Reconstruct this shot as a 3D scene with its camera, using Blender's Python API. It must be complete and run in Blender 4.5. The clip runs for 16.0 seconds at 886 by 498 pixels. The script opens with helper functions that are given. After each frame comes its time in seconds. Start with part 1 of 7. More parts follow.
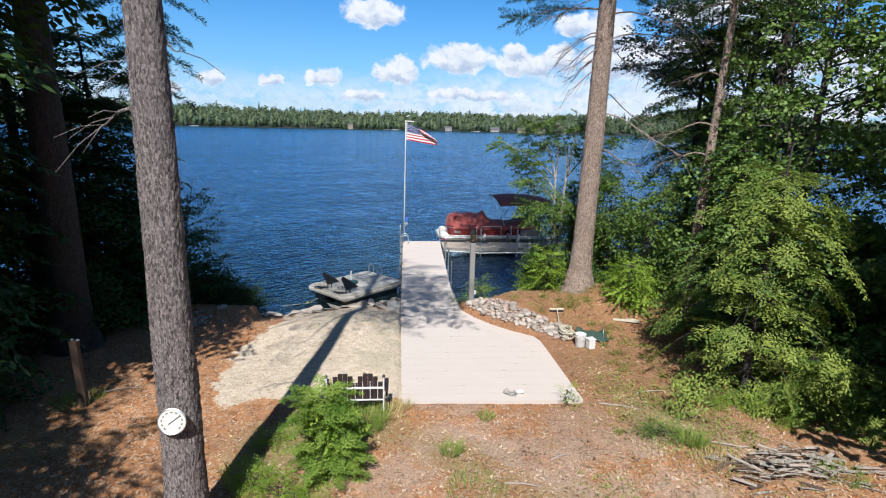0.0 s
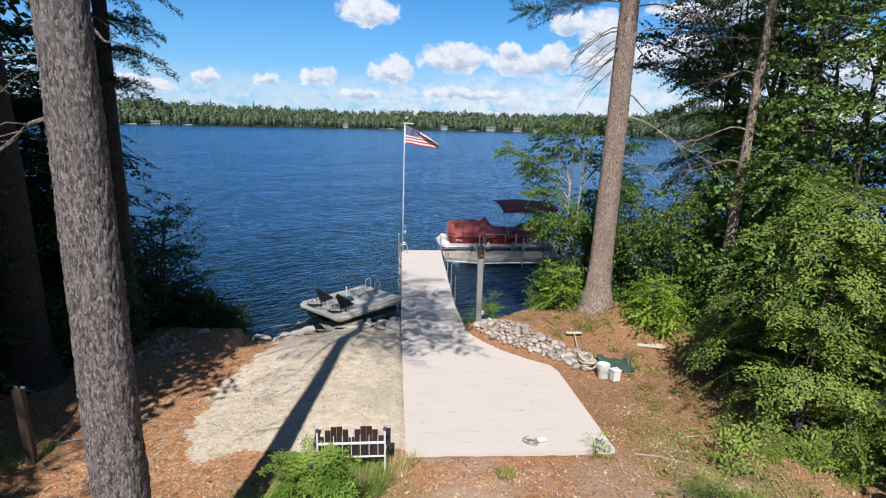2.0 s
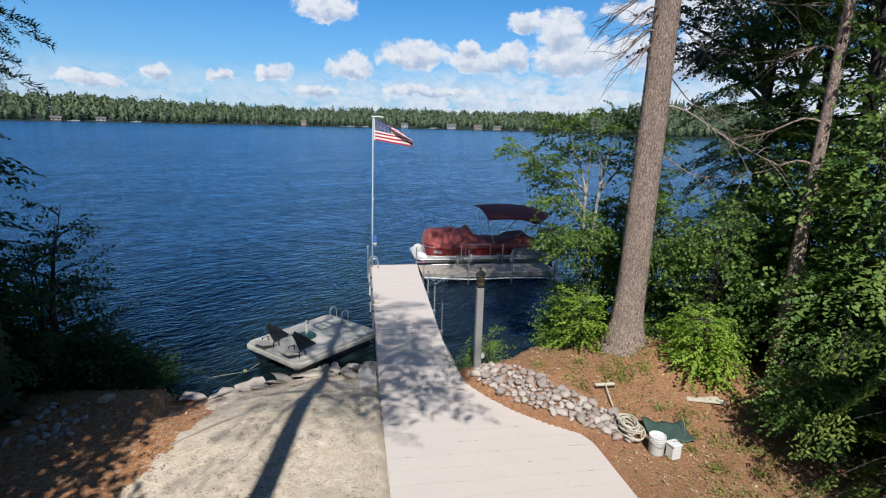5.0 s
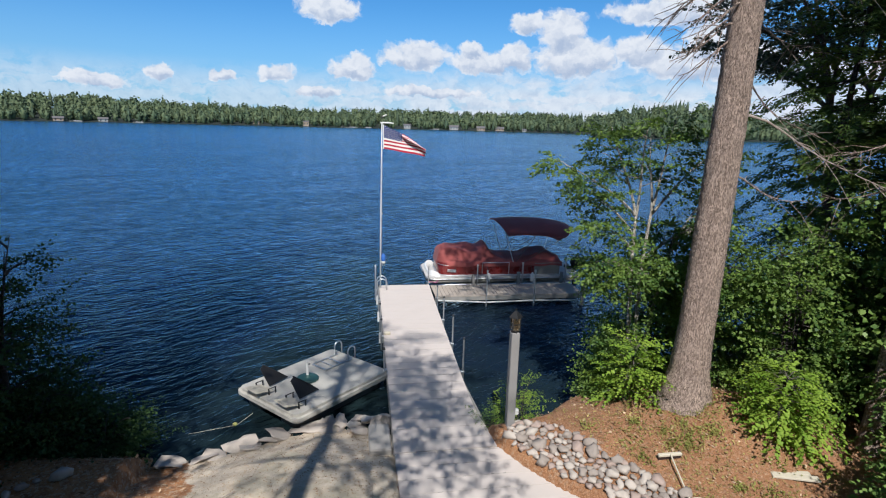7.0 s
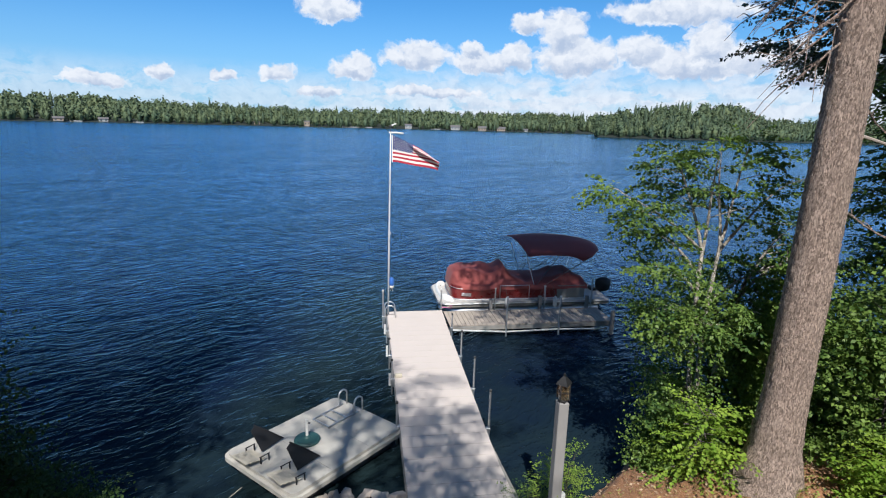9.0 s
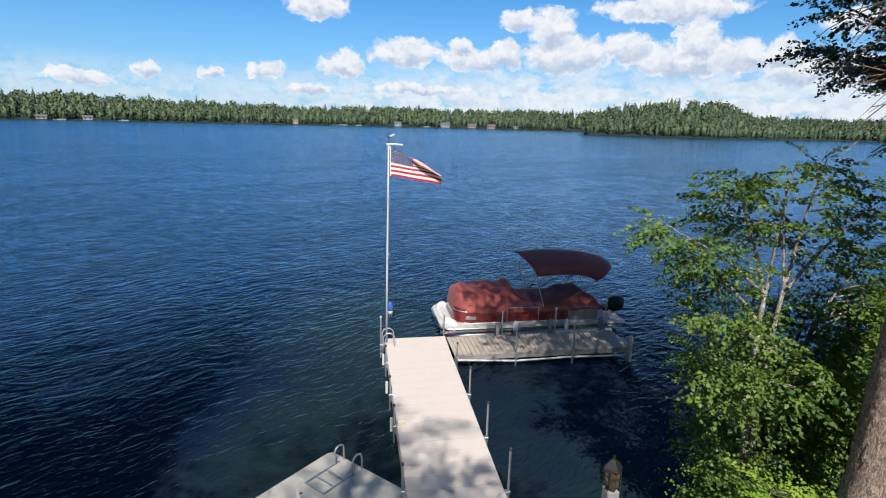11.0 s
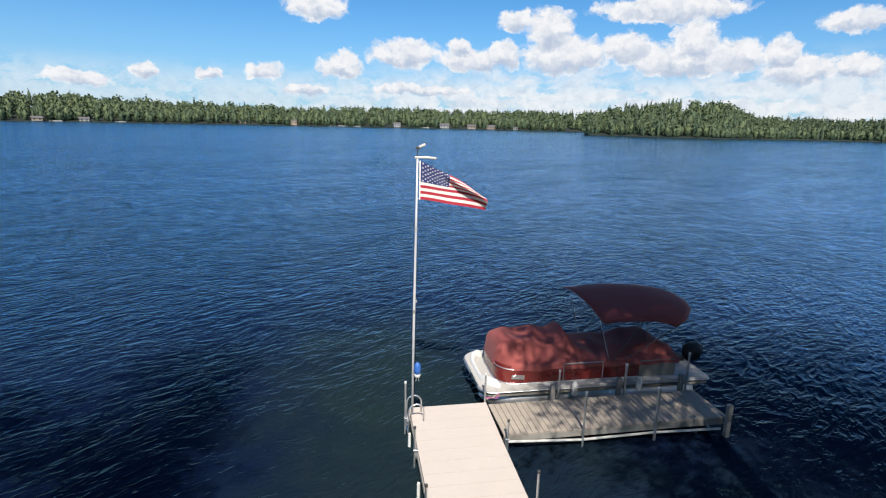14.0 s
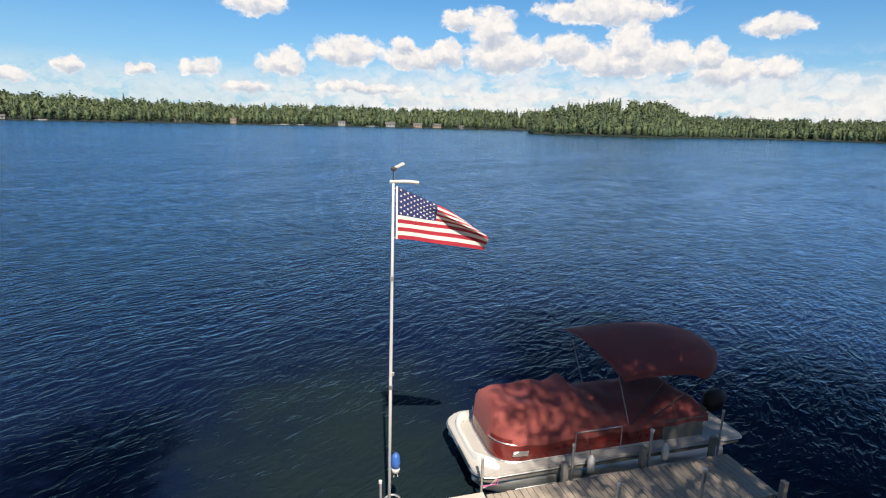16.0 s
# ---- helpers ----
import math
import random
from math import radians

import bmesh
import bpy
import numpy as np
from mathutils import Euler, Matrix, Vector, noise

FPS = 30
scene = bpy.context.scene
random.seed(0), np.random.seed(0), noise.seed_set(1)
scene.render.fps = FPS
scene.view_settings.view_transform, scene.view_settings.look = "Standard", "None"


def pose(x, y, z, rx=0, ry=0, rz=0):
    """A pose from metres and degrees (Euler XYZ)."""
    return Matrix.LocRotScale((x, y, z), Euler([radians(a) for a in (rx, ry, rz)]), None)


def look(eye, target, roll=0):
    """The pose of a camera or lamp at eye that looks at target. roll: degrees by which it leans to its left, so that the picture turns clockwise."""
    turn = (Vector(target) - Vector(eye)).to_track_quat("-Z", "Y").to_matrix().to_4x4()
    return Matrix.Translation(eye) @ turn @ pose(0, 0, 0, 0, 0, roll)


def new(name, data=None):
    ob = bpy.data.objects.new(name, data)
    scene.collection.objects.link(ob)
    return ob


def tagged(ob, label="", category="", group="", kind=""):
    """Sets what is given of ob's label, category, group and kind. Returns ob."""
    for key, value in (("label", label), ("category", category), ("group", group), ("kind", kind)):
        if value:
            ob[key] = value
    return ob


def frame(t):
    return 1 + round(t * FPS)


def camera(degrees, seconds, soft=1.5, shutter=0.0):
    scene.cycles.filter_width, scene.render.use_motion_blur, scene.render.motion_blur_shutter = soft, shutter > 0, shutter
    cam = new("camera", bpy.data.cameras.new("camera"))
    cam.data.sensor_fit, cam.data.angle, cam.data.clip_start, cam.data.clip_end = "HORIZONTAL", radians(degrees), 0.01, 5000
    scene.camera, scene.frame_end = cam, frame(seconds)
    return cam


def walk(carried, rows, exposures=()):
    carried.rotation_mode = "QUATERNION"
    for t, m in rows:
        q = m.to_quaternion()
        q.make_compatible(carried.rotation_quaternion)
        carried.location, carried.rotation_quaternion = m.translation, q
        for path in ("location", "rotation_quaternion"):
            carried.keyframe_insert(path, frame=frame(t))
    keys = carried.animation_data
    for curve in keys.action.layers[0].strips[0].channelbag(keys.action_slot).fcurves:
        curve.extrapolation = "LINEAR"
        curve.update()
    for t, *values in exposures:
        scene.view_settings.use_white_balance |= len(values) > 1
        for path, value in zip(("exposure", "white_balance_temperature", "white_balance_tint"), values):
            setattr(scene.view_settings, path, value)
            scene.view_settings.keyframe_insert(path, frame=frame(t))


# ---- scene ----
cam = camera(78.6, 16.0, soft=1.15)
PATH = [
    (0, (0.091, -0.404, 6.594), (0.259, 1.539, 6.151), 1.4),
    (0.5, (0.088, -0.088, 6.635), (0.26, 1.855, 6.192), 1.3),
    (1, (0.057, 0.312, 6.625), (0.233, 2.255, 6.182), 1.4),
    (1.5, (0.005, 0.794, 6.677), (0.185, 2.736, 6.233), 1.4),
    (2, (-0.044, 1.332, 6.74), (0.14, 3.273, 6.294), 1.4),
    (2.5, (-0.1, 1.936, 6.658), (0.09, 3.876, 6.211), 1.4),
    (3, (-0.151, 2.607, 6.509), (0.061, 4.545, 6.063), 1.3),
    (3.2, (-0.185, 2.89, 6.462), (0.089, 4.821, 6.018), 1.3),
    (5.3, (-0.357, 5.534, 6.638), (-0.033, 7.455, 6.187), 1.5),
    (5.5, (-0.384, 5.763, 6.716), (-0.062, 7.685, 6.265), 1.5),
    (6, (-0.437, 6.335, 6.849), (-0.117, 8.258, 6.399), 1.5),
    (6.5, (-0.461, 6.907, 6.859), (-0.144, 8.83, 6.412), 1.5),
    (7, (-0.483, 7.454, 6.777), (-0.166, 9.377, 6.329), 1.6),
    (7.5, (-0.514, 7.995, 6.723), (-0.198, 9.919, 6.275), 1.5),
    (8, (-0.539, 8.54, 6.607), (-0.223, 10.464, 6.158), 1.5),
    (8.5, (-0.601, 9.1, 6.988), (-0.283, 11.023, 6.54), 1.7),
    (9, (-0.631, 9.67, 7.096), (-0.317, 11.593, 6.647), 1.6),
    (9.2, (-0.643, 9.901, 7.101), (-0.331, 11.824, 6.652), 1.6),
    (11.3, (-0.779, 11.776, 7.504), (-0.427, 13.691, 7.046), 1.5),
    (11.5, (-0.77, 12.022, 7.518), (-0.423, 13.938, 7.063), 1.5),
    (12, (-0.853, 12.684, 7.616), (-0.506, 14.6, 7.159), 1.4),
    (12.5, (-0.921, 13.443, 7.686), (-0.574, 15.359, 7.229), 1.5),
    (13, (-0.977, 14.187, 7.691), (-0.629, 16.103, 7.234), 1.5),
    (13.5, (-1.003, 14.948, 7.594), (-0.653, 16.864, 7.139), 1.4),
    (14, (-1.114, 15.711, 7.548), (-0.76, 17.626, 7.093), 1.4),
    (14.5, (-1.17, 16.516, 7.694), (-0.813, 18.43, 7.238), 1.3),
    (15, (-1.177, 17.356, 7.534), (-0.815, 19.27, 7.079), 1.4),
    (15.5, (-1.15, 18.276, 7.546), (-0.707, 20.172, 7.09), 1.4),
    (16, (-1.136, 19.164, 7.732), (-0.595, 21.035, 7.276), 1.5),
]
walk(cam, [(t, look(eye, target, roll)) for t, eye, target, roll in PATH], [(0.0, 0.66, 6080, 10), (3.0, 0.52, 6120, 10), (6.0, 0.43, 6050, 10), (9.0, 0.58, 6100, 10), (12.0, 0.62, 6450, 10), (15.0, 0.63, 6800, 11), (16.0, 0.67, 7200, 12)])

# ---- world, sun and exposure ----
SUN_EL, SUN_AZ = radians(50), radians(188)  # azimuth from +y towards +x: the sun stands behind the first eye
sun_dir = Vector((math.sin(SUN_AZ) * math.cos(SUN_EL), math.cos(SUN_AZ) * math.cos(SUN_EL), math.sin(SUN_EL)))
sun = new("sun", bpy.data.lights.new("sun", "SUN"))
sun.data.energy, sun.data.angle, sun.data.color = 5.0, radians(0.55), (1.0, 0.95, 0.87)
sun.matrix_world = look(sun_dir * 60, (0, 0, 0))

WATER = 0.10


class Nodes:
    """Short hand for node trees."""

    def __init__(self, tree):
        self.tree = tree
        tree.nodes.clear()

    def add(self, kind):
        return self.tree.nodes.new(kind)

    def attribute(self, name):
        node = self.add("ShaderNodeAttribute")
        node.attribute_name = name
        return node.outputs["Fac"]

    def link(self, a, b):
        self.tree.links.new(a, b)

    def put(self, socket, value):
        if value is None:
            return
        if isinstance(value, bpy.types.NodeSocket):
            self.tree.links.new(value, socket)
        else:
            socket.default_value = value

    def math(self, op, a, b=None, c=None, clamp=False):
        node = self.add("ShaderNodeMath")
        node.operation, node.use_clamp = op, clamp
        for n, value in enumerate((a, b, c)):
            self.put(node.inputs[n], value)
        return node.outputs[0]

    def vec(self, op, a, b=None):
        node = self.add("ShaderNodeVectorMath")
        node.operation = op
        self.put(node.inputs[0], a)
        self.put(node.inputs[1], b)
        return node.outputs["Value"] if op == "DOT_PRODUCT" else node.outputs[0]

    def mix(self, factor, a, b, blend="MIX"):
        node = self.add("ShaderNodeMix")
        node.data_type, node.blend_type = "RGBA", blend
        self.put(node.inputs[0], factor)
        self.put(node.inputs[6], a if isinstance(a, bpy.types.NodeSocket) else (*a, 1))
        self.put(node.inputs[7], b if isinstance(b, bpy.types.NodeSocket) else (*b, 1))
        return node.outputs[2]

    def noise(self, vector, scale, detail=4.0, rough=0.55, colour=False):
        node = self.add("ShaderNodeTexNoise")
        self.put(node.inputs["Vector"], vector)
        node.inputs["Scale"].default_value, node.inputs["Detail"].default_value = scale, detail
        node.inputs["Roughness"].default_value = rough
        return node.outputs["Color" if colour else "Fac"]

    def step(self, value, low, high):
        node = self.add("ShaderNodeMapRange")
        node.interpolation_type = "SMOOTHSTEP"
        self.put(node.inputs[0], value)
        node.inputs[1].default_value, node.inputs[2].default_value = low, high
        return node.outputs[0]

    def bump(self, height, strength, distance, normal=None):
        node = self.add("ShaderNodeBump")
        node.inputs["Strength"].default_value, node.inputs["Distance"].default_value = strength, distance
        self.put(node.inputs["Height"], height)
        self.put(node.inputs["Normal"], normal)
        return node.outputs[0]


# Fair-weather cumulus over the far shore: azimuth, elevation, half width, half height, in degrees.
CLOUDS = [
    (-2.4, 10.5, 2.9, 1.2), (17.2, 9.8, 1.7, 1.0), (20.4, 8.9, 2.2, 2.0), (22.1, 6.7, 4.1, 1.9), (27.8, 7.2, 2.4, 1.5), (33.8, 7.8, 2.1, 1.9),
    (32.4, 6.1, 4.9, 1.6), (37.1, 6.4, 2.4, 1.4), (40.7, 6.5, 1.4, 1.4), (42.0, 5.1, 3.0, 1.3), (46.2, 5.2, 1.8, 1.0), (-0.1, 5.2, 2.2, 1.3),
    (6.1, 6.6, 3.4, 1.4), (11.6, 7.2, 1.2, 0.9), (13.2, 6.1, 4.2, 1.1), (16.1, 6.7, 1.9, 1.2), (-3.7, 2.8, 2.2, 0.6), (7.8, 3.2, 5.4, 0.6),
    (-7.6, 4.5, 1.9, 0.8), (-17.7, 4.0, 1.2, 0.8), (-23.0, 3.0, 2.7, 0.7), (31.2, 10.6, 6.3, 1.2), (45.7, 8.7, 2.6, 0.9), (-12.4, 3.9, 1.4, 0.6),
]
world = bpy.data.worlds.new("world")
world.use_nodes = True
scene.world = world
w = Nodes(world.node_tree)
coord = w.add("ShaderNodeTexCoord").outputs["Generated"]
sky = w.add("ShaderNodeTexSky")
sky.sky_type, sky.sun_disc, sky.sun_elevation, sky.sun_rotation = "NISHITA", False, SUN_EL, SUN_AZ
sky.altitude, sky.air_density, sky.dust_density, sky.ozone_density = 150, 1.0, 0.35, 2.2
xyz = w.add("ShaderNodeSeparateXYZ")
w.link(coord, xyz.inputs[0])
az = w.math("MULTIPLY", w.math("ARCTAN2", xyz.outputs[0], xyz.outputs[1]), 57.2958)
el = w.math("MULTIPLY", w.math("ARCSINE", xyz.outputs[2]), 57.2958)
plane = w.add("ShaderNodeCombineXYZ")
w.link(az, plane.inputs[0])
w.link(el, plane.inputs[1])
flat = plane.outputs[0]
# puffs: the plane is shaken by noise at two sizes, so that round bodies get ragged, heaped outlines
shake = w.vec("SUBTRACT", w.noise(flat, 0.55, 3.0, 0.5, True), (0.5, 0.5, 0.5))
curl = w.vec("SUBTRACT", w.noise(flat, 1.7, 5.0, 0.6, True), (0.5, 0.5, 0.5))
shaken = w.vec("ADD", w.vec("ADD", flat, w.vec("MULTIPLY", shake, (2.2, 1.4, 0.0))), w.vec("MULTIPLY", curl, (1.1, 0.9, 0.0)))
body, grey = None, None
for a, e, half_w, half_h in CLOUDS:
    off = w.vec("MULTIPLY", w.vec("SUBTRACT", shaken, (a, e, 0)), (1 / half_w, 1 / half_h, 0))
    d = w.math("SUBTRACT", 1.0, w.vec("DOT_PRODUCT", off, off))
    body = d if body is None else w.math("MAXIMUM", body, d)
    low = w.math("MULTIPLY", w.vec("DOT_PRODUCT", off, (0.12, -1, 0)), w.math("MULTIPLY", d, 2.0, clamp=True))
    grey = low if grey is None else w.math("MAXIMUM", grey, low)
# a thin broken layer just over the horizon, and scattered heaps elsewhere in the sky
streak = w.noise(w.vec("MULTIPLY", shaken, (0.30, 0.95, 1.0)), 0.9, 6.0, 0.58)
layer = w.math("MULTIPLY", w.step(streak, 0.31, 0.52), w.math("MULTIPLY", w.step(el, -1.0, 1.2), w.math("SUBTRACT", 1.0, w.step(el, 2.6, 5.8))))
layer = w.math("MULTIPLY", layer, w.math("MULTIPLY_ADD", w.step(az, -14.0, 16.0), 0.45, 0.55))
around = w.noise(coord, 4.5, 7.0, 0.6)
behind = w.math("MULTIPLY", w.step(around, 0.66, 0.76), w.step(w.math("ABSOLUTE", w.math("ADD", az, -10.0)), 44.0, 60.0))
behind = w.math("MULTIPLY", behind, w.step(el, 4.0, 14.0))
high = w.math("MULTIPLY", w.step(around, 0.74, 0.84), w.step(el, 15.0, 22.0))
puff = w.noise(w.vec("MULTIPLY", shaken, (1.0, 1.25, 1.0)), 0.95, 6.0, 0.52)
ragged = w.math("ADD", w.math("MAXIMUM", body, -1.2), w.math("MULTIPLY_ADD", puff, 1.7, -0.66))
bank = w.step(w.noise(w.vec("MULTIPLY", shaken, (0.55, 1.0, 1.0)), 0.42, 5.0, 0.55), 0.36, 0.62)
bank = w.math("MULTIPLY", bank, w.math("MULTIPLY", w.step(az, -6.0, 16.0), w.math("SUBTRACT", 1.0, w.step(el, 4.2, 7.6))))
layer = w.math("MAXIMUM", layer, w.math("MULTIPLY", bank, 0.9))
cover = w.math("MAXIMUM", w.step(ragged, -0.25, 0.62), w.math("MAXIMUM", w.math("MULTIPLY", layer, 0.88), w.math("MAXIMUM", behind, high)))
fine = w.noise(shaken, 0.8, 6.0, 0.55)
heap = w.math("MULTIPLY_ADD", puff, -1.5, w.math("MULTIPLY_ADD", fine, 1.2, 0.15))
dim = w.math("MULTIPLY", w.step(w.math("ADD", w.math("MULTIPLY", grey, 1.1), heap), -0.35, 0.95), 0.95)
white = w.mix(dim, (10.0, 10.15, 10.4), (5.2, 6.2, 7.9))
haze = w.math("MULTIPLY", w.math("SUBTRACT", 1.0, w.step(el, -3.0, 13.0)), 0.72)
tinted = w.mix(1.0, sky.outputs[0], w.mix(w.step(el, 16.0, 46.0), (0.46, 1.0, 1.42), (0.86, 1.0, 1.10)), "MULTIPLY")
clear = w.mix(haze, tinted, (4.3, 6.4, 9.0))
back = w.add("ShaderNodeBackground")
w.link(w.mix(cover, clear, white), back.inputs["Color"])
back.inputs["Strength"].default_value = 0.060
w.link(back.outputs[0], w.add("ShaderNodeOutputWorld").inputs["Surface"])

# ---- materials ----
def material(name, build):
    mat = bpy.data.materials.new(name)
    mat.use_nodes = True
    n = Nodes(mat.node_tree)
    out, shader = n.add("ShaderNodeOutputMaterial"), n.add("ShaderNodeBsdfPrincipled")
    n.link(shader.outputs[0], out.inputs["Surface"])
    build(n, shader, out)
    return mat


def place(n, scale=(1, 1, 1), local=True, turn=0.0):
    node = n.add("ShaderNodeMapping")
    node.inputs["Scale"].default_value, node.inputs["Rotation"].default_value = scale, (0, 0, turn)
    n.link(n.add("ShaderNodeTexCoord").outputs["Object"] if local else n.add("ShaderNodeNewGeometry").outputs["Position"], node.inputs[0])
    return node.outputs[0]


def plain(name, colour, rough=0.6, metal=0.0, vary=0.12, grain=8.0, bump=0.1, sheen=0.0, coat=0.0, stain=None, stain_at=(0.55, 0.75)):
    """A surface of one colour with grain, blotches, relief and, where given, stains."""

    colour, stain = tuple(0.86 * c for c in colour), stain and tuple(0.86 * c for c in stain)

    def build(n, s, out):
        at = place(n, local=False)
        small, large = n.noise(at, grain, 6.0, 0.6), n.noise(at, grain * 0.13, 4.0, 0.5)
        dark = tuple(c * (1 - vary * 1.6) for c in colour)
        light = tuple(min(1, c * (1 + vary)) for c in colour)
        col = n.mix(n.math("ADD", n.math("MULTIPLY", small, 0.5), n.math("MULTIPLY", large, 0.5)), dark, light)
        if stain:
            col = n.mix(n.math("MULTIPLY", n.step(n.noise(at, grain * 0.4, 7.0, 0.7), *stain_at), 0.7), col, stain)
        n.link(col, s.inputs["Base Color"])
        n.put(s.inputs["Roughness"], n.math("MULTIPLY_ADD", small, 0.25, rough - 0.12))
        s.inputs["Metallic"].default_value, s.inputs["Coat Weight"].default_value = metal, coat
        s.inputs["Sheen Weight"].default_value = sheen
        if bump:
            n.link(n.bump(small, bump, 0.02), s.inputs["Normal"])

    return material(name, build)


def leafy(name, colour, other, shine=0.35, rough=0.55, gloss=0.15):
    """Leaves: each its own shade, with light that shines through them."""

    def build(n, s, out):
        each = n.add("ShaderNodeNewGeometry").outputs["Random Per Island"]
        clump = n.noise(place(n, local=False), 2.0, 3.0)
        col = n.mix(n.math("MULTIPLY_ADD", n.math("SUBTRACT", clump, 0.5), 2.4, n.math("MULTIPLY_ADD", each, 0.5, 0.22), clamp=True), colour, other)
        n.link(col, s.inputs["Base Color"])
        s.inputs["Roughness"].default_value = rough
        s.inputs["Specular IOR Level"].default_value = gloss
        trans, mixed = n.add("ShaderNodeBsdfTranslucent"), n.add("ShaderNodeMixShader")
        n.link(n.mix(0.5, col, (colour[0] * 2.2, colour[1] * 1.9, colour[2] * 0.8)), trans.inputs["Color"])
        mixed.inputs[0].default_value = shine
        n.link(s.outputs[0], mixed.inputs[1])
        n.link(trans.outputs[0], mixed.inputs[2])
        n.link(mixed.outputs[0], out.inputs["Surface"])

    return material(name, build)


def bark_build(light, dark):
    def build(n, s, out):
        world_at = place(n, local=False)
        wild = n.vec("ADD", world_at, n.vec("MULTIPLY", n.noise(world_at, 16.0, 5.0, 0.7, True), (0.032, 0.032, 0.06)))
        vor = n.add("ShaderNodeTexVoronoi")
        vor.feature = "DISTANCE_TO_EDGE"
        n.put(vor.inputs["Vector"], n.vec("MULTIPLY", wild, (1, 1, 0.5)))
        vor.inputs["Scale"].default_value = 34.0
        flake = n.noise(n.vec("MULTIPLY", wild, (1, 1, 0.45)), 62.0, 5.0, 0.72)
        cells = n.add("ShaderNodeTexVoronoi")
        n.put(cells.inputs["Vector"], n.vec("MULTIPLY", wild, (1, 1, 0.33)))
        cells.inputs["Scale"].default_value = 64.0
        shade = n.add("ShaderNodeSeparateColor")
        n.link(cells.outputs["Color"], shade.inputs[0])
        furrow = n.noise(n.vec("MULTIPLY", wild, (1, 1, 0.13)), 34.0, 4.0, 0.6)
        patch = n.noise(world_at, 2.2, 5.0, 0.6)
        plate = n.step(vor.outputs["Distance"], 0.01, 0.16)
        high = n.math("ADD", n.math("MULTIPLY", plate, 0.07), n.math("ADD", n.math("MULTIPLY", furrow, 0.70), n.math("MULTIPLY_ADD", shade.outputs[0], 0.42, n.math("MULTIPLY", flake, 0.75))))
        col = n.mix(n.step(high, 0.66, 1.26), dark, light)
        col = n.mix(n.math("MULTIPLY", n.step(n.math("MULTIPLY_ADD", shade.outputs[1], 0.6, flake), 0.86, 1.06), 0.7), col, tuple(min(1, c * 1.7) for c in light))
        col = n.mix(n.math("MULTIPLY", n.step(patch, 0.45, 0.7), 0.3), col, tuple(c * 0.62 for c in light))
        n.link(col, s.inputs["Base Color"])
        s.inputs["Roughness"].default_value = 0.92
        n.link(n.bump(high, 1.0, 0.045), s.inputs["Normal"])

    return build


BARK_GREY = material("grey_pine_bark", bark_build((0.26, 0.225, 0.218), (0.045, 0.037, 0.037)))
BARK = material("pine_bark", bark_build((0.36, 0.272, 0.220), (0.115, 0.080, 0.062)))
# deep and half shade of the woods, put into the bark colour
BARK_SHADED = material("shaded_bark", bark_build((0.06, 0.048, 0.043), (0.02, 0.016, 0.014)))
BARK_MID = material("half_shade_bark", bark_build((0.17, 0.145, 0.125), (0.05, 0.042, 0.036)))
BARK_PALE = material("pale_bark", bark_build((0.42, 0.38, 0.32), (0.16, 0.13, 0.10)))
DEADWOOD = plain("dead_wood", (0.37, 0.31, 0.265), 0.9, vary=0.3, grain=20)
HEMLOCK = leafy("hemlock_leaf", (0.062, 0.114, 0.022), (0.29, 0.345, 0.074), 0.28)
# two darker copies of the leaf: woodland shade is put into their colour
HEMLOCK_SHADED = leafy("shade_leaf", (0.028, 0.060, 0.019), (0.055, 0.098, 0.028), 0.25)
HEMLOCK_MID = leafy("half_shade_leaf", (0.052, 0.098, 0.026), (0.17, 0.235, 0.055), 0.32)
YOUNG_FROND = leafy("young_frond", (0.085, 0.165, 0.026), (0.25, 0.34, 0.065), 0.36)
MAPLE = leafy("maple_leaf", (0.055, 0.115, 0.025), (0.20, 0.285, 0.070), 0.30, 0.48, 0.22)
CLUMP = leafy("clump_leaf", (0.038, 0.085, 0.020), (0.19, 0.275, 0.056), 0.32, 0.48, 0.2)
BEECH = leafy("beech_leaf", (0.125, 0.225, 0.026), (0.30, 0.40, 0.062), 0.38)
PINE = leafy("pine_needle", (0.02, 0.045, 0.018), (0.045, 0.085, 0.028), 0.2)
GRASS = leafy("grass_blade", (0.16, 0.26, 0.05), (0.30, 0.36, 0.10))
WEED = leafy("weed_leaf", (0.13, 0.15, 0.035), (0.34, 0.34, 0.10))
OAK = leafy("oak_leaf", (0.030, 0.050, 0.026), (0.085, 0.110, 0.058), 0.24, 0.36, 0.5)
STRAW = leafy("dry_grass", (0.42, 0.36, 0.16), (0.55, 0.48, 0.24))
WITHERED = leafy("withered_leaf", (0.16, 0.15, 0.045), (0.42, 0.33, 0.13), 0.2, 0.7)
CHIP = leafy("wood_chip", (0.22, 0.145, 0.095), (0.52, 0.41, 0.31), 0.05, 0.85)
LITTER = leafy("dry_leaf", (0.13, 0.065, 0.03), (0.58, 0.43, 0.29), 0.1, 0.8)


def far_leafy(name, colour, other):
    """Far woods: each tree its own shade, each clump a little off it."""

    def build(n, s, out):
        each = n.add("ShaderNodeNewGeometry").outputs["Random Per Island"]
        tree = n.step(n.noise(place(n, local=False), 0.11, 2.0), 0.32, 0.68)
        n.link(n.mix(n.math("MULTIPLY_ADD", each, 0.35, n.math("MULTIPLY", tree, 0.65)), colour, other), s.inputs["Base Color"])
        s.inputs["Roughness"].default_value = 0.8

    return material(name, build)


FAR_LEAF = far_leafy("far_broadleaf", (0.040, 0.070, 0.034), (0.092, 0.116, 0.046))
FAR_PINE = far_leafy("far_conifer", (0.036, 0.062, 0.034), (0.070, 0.096, 0.044))

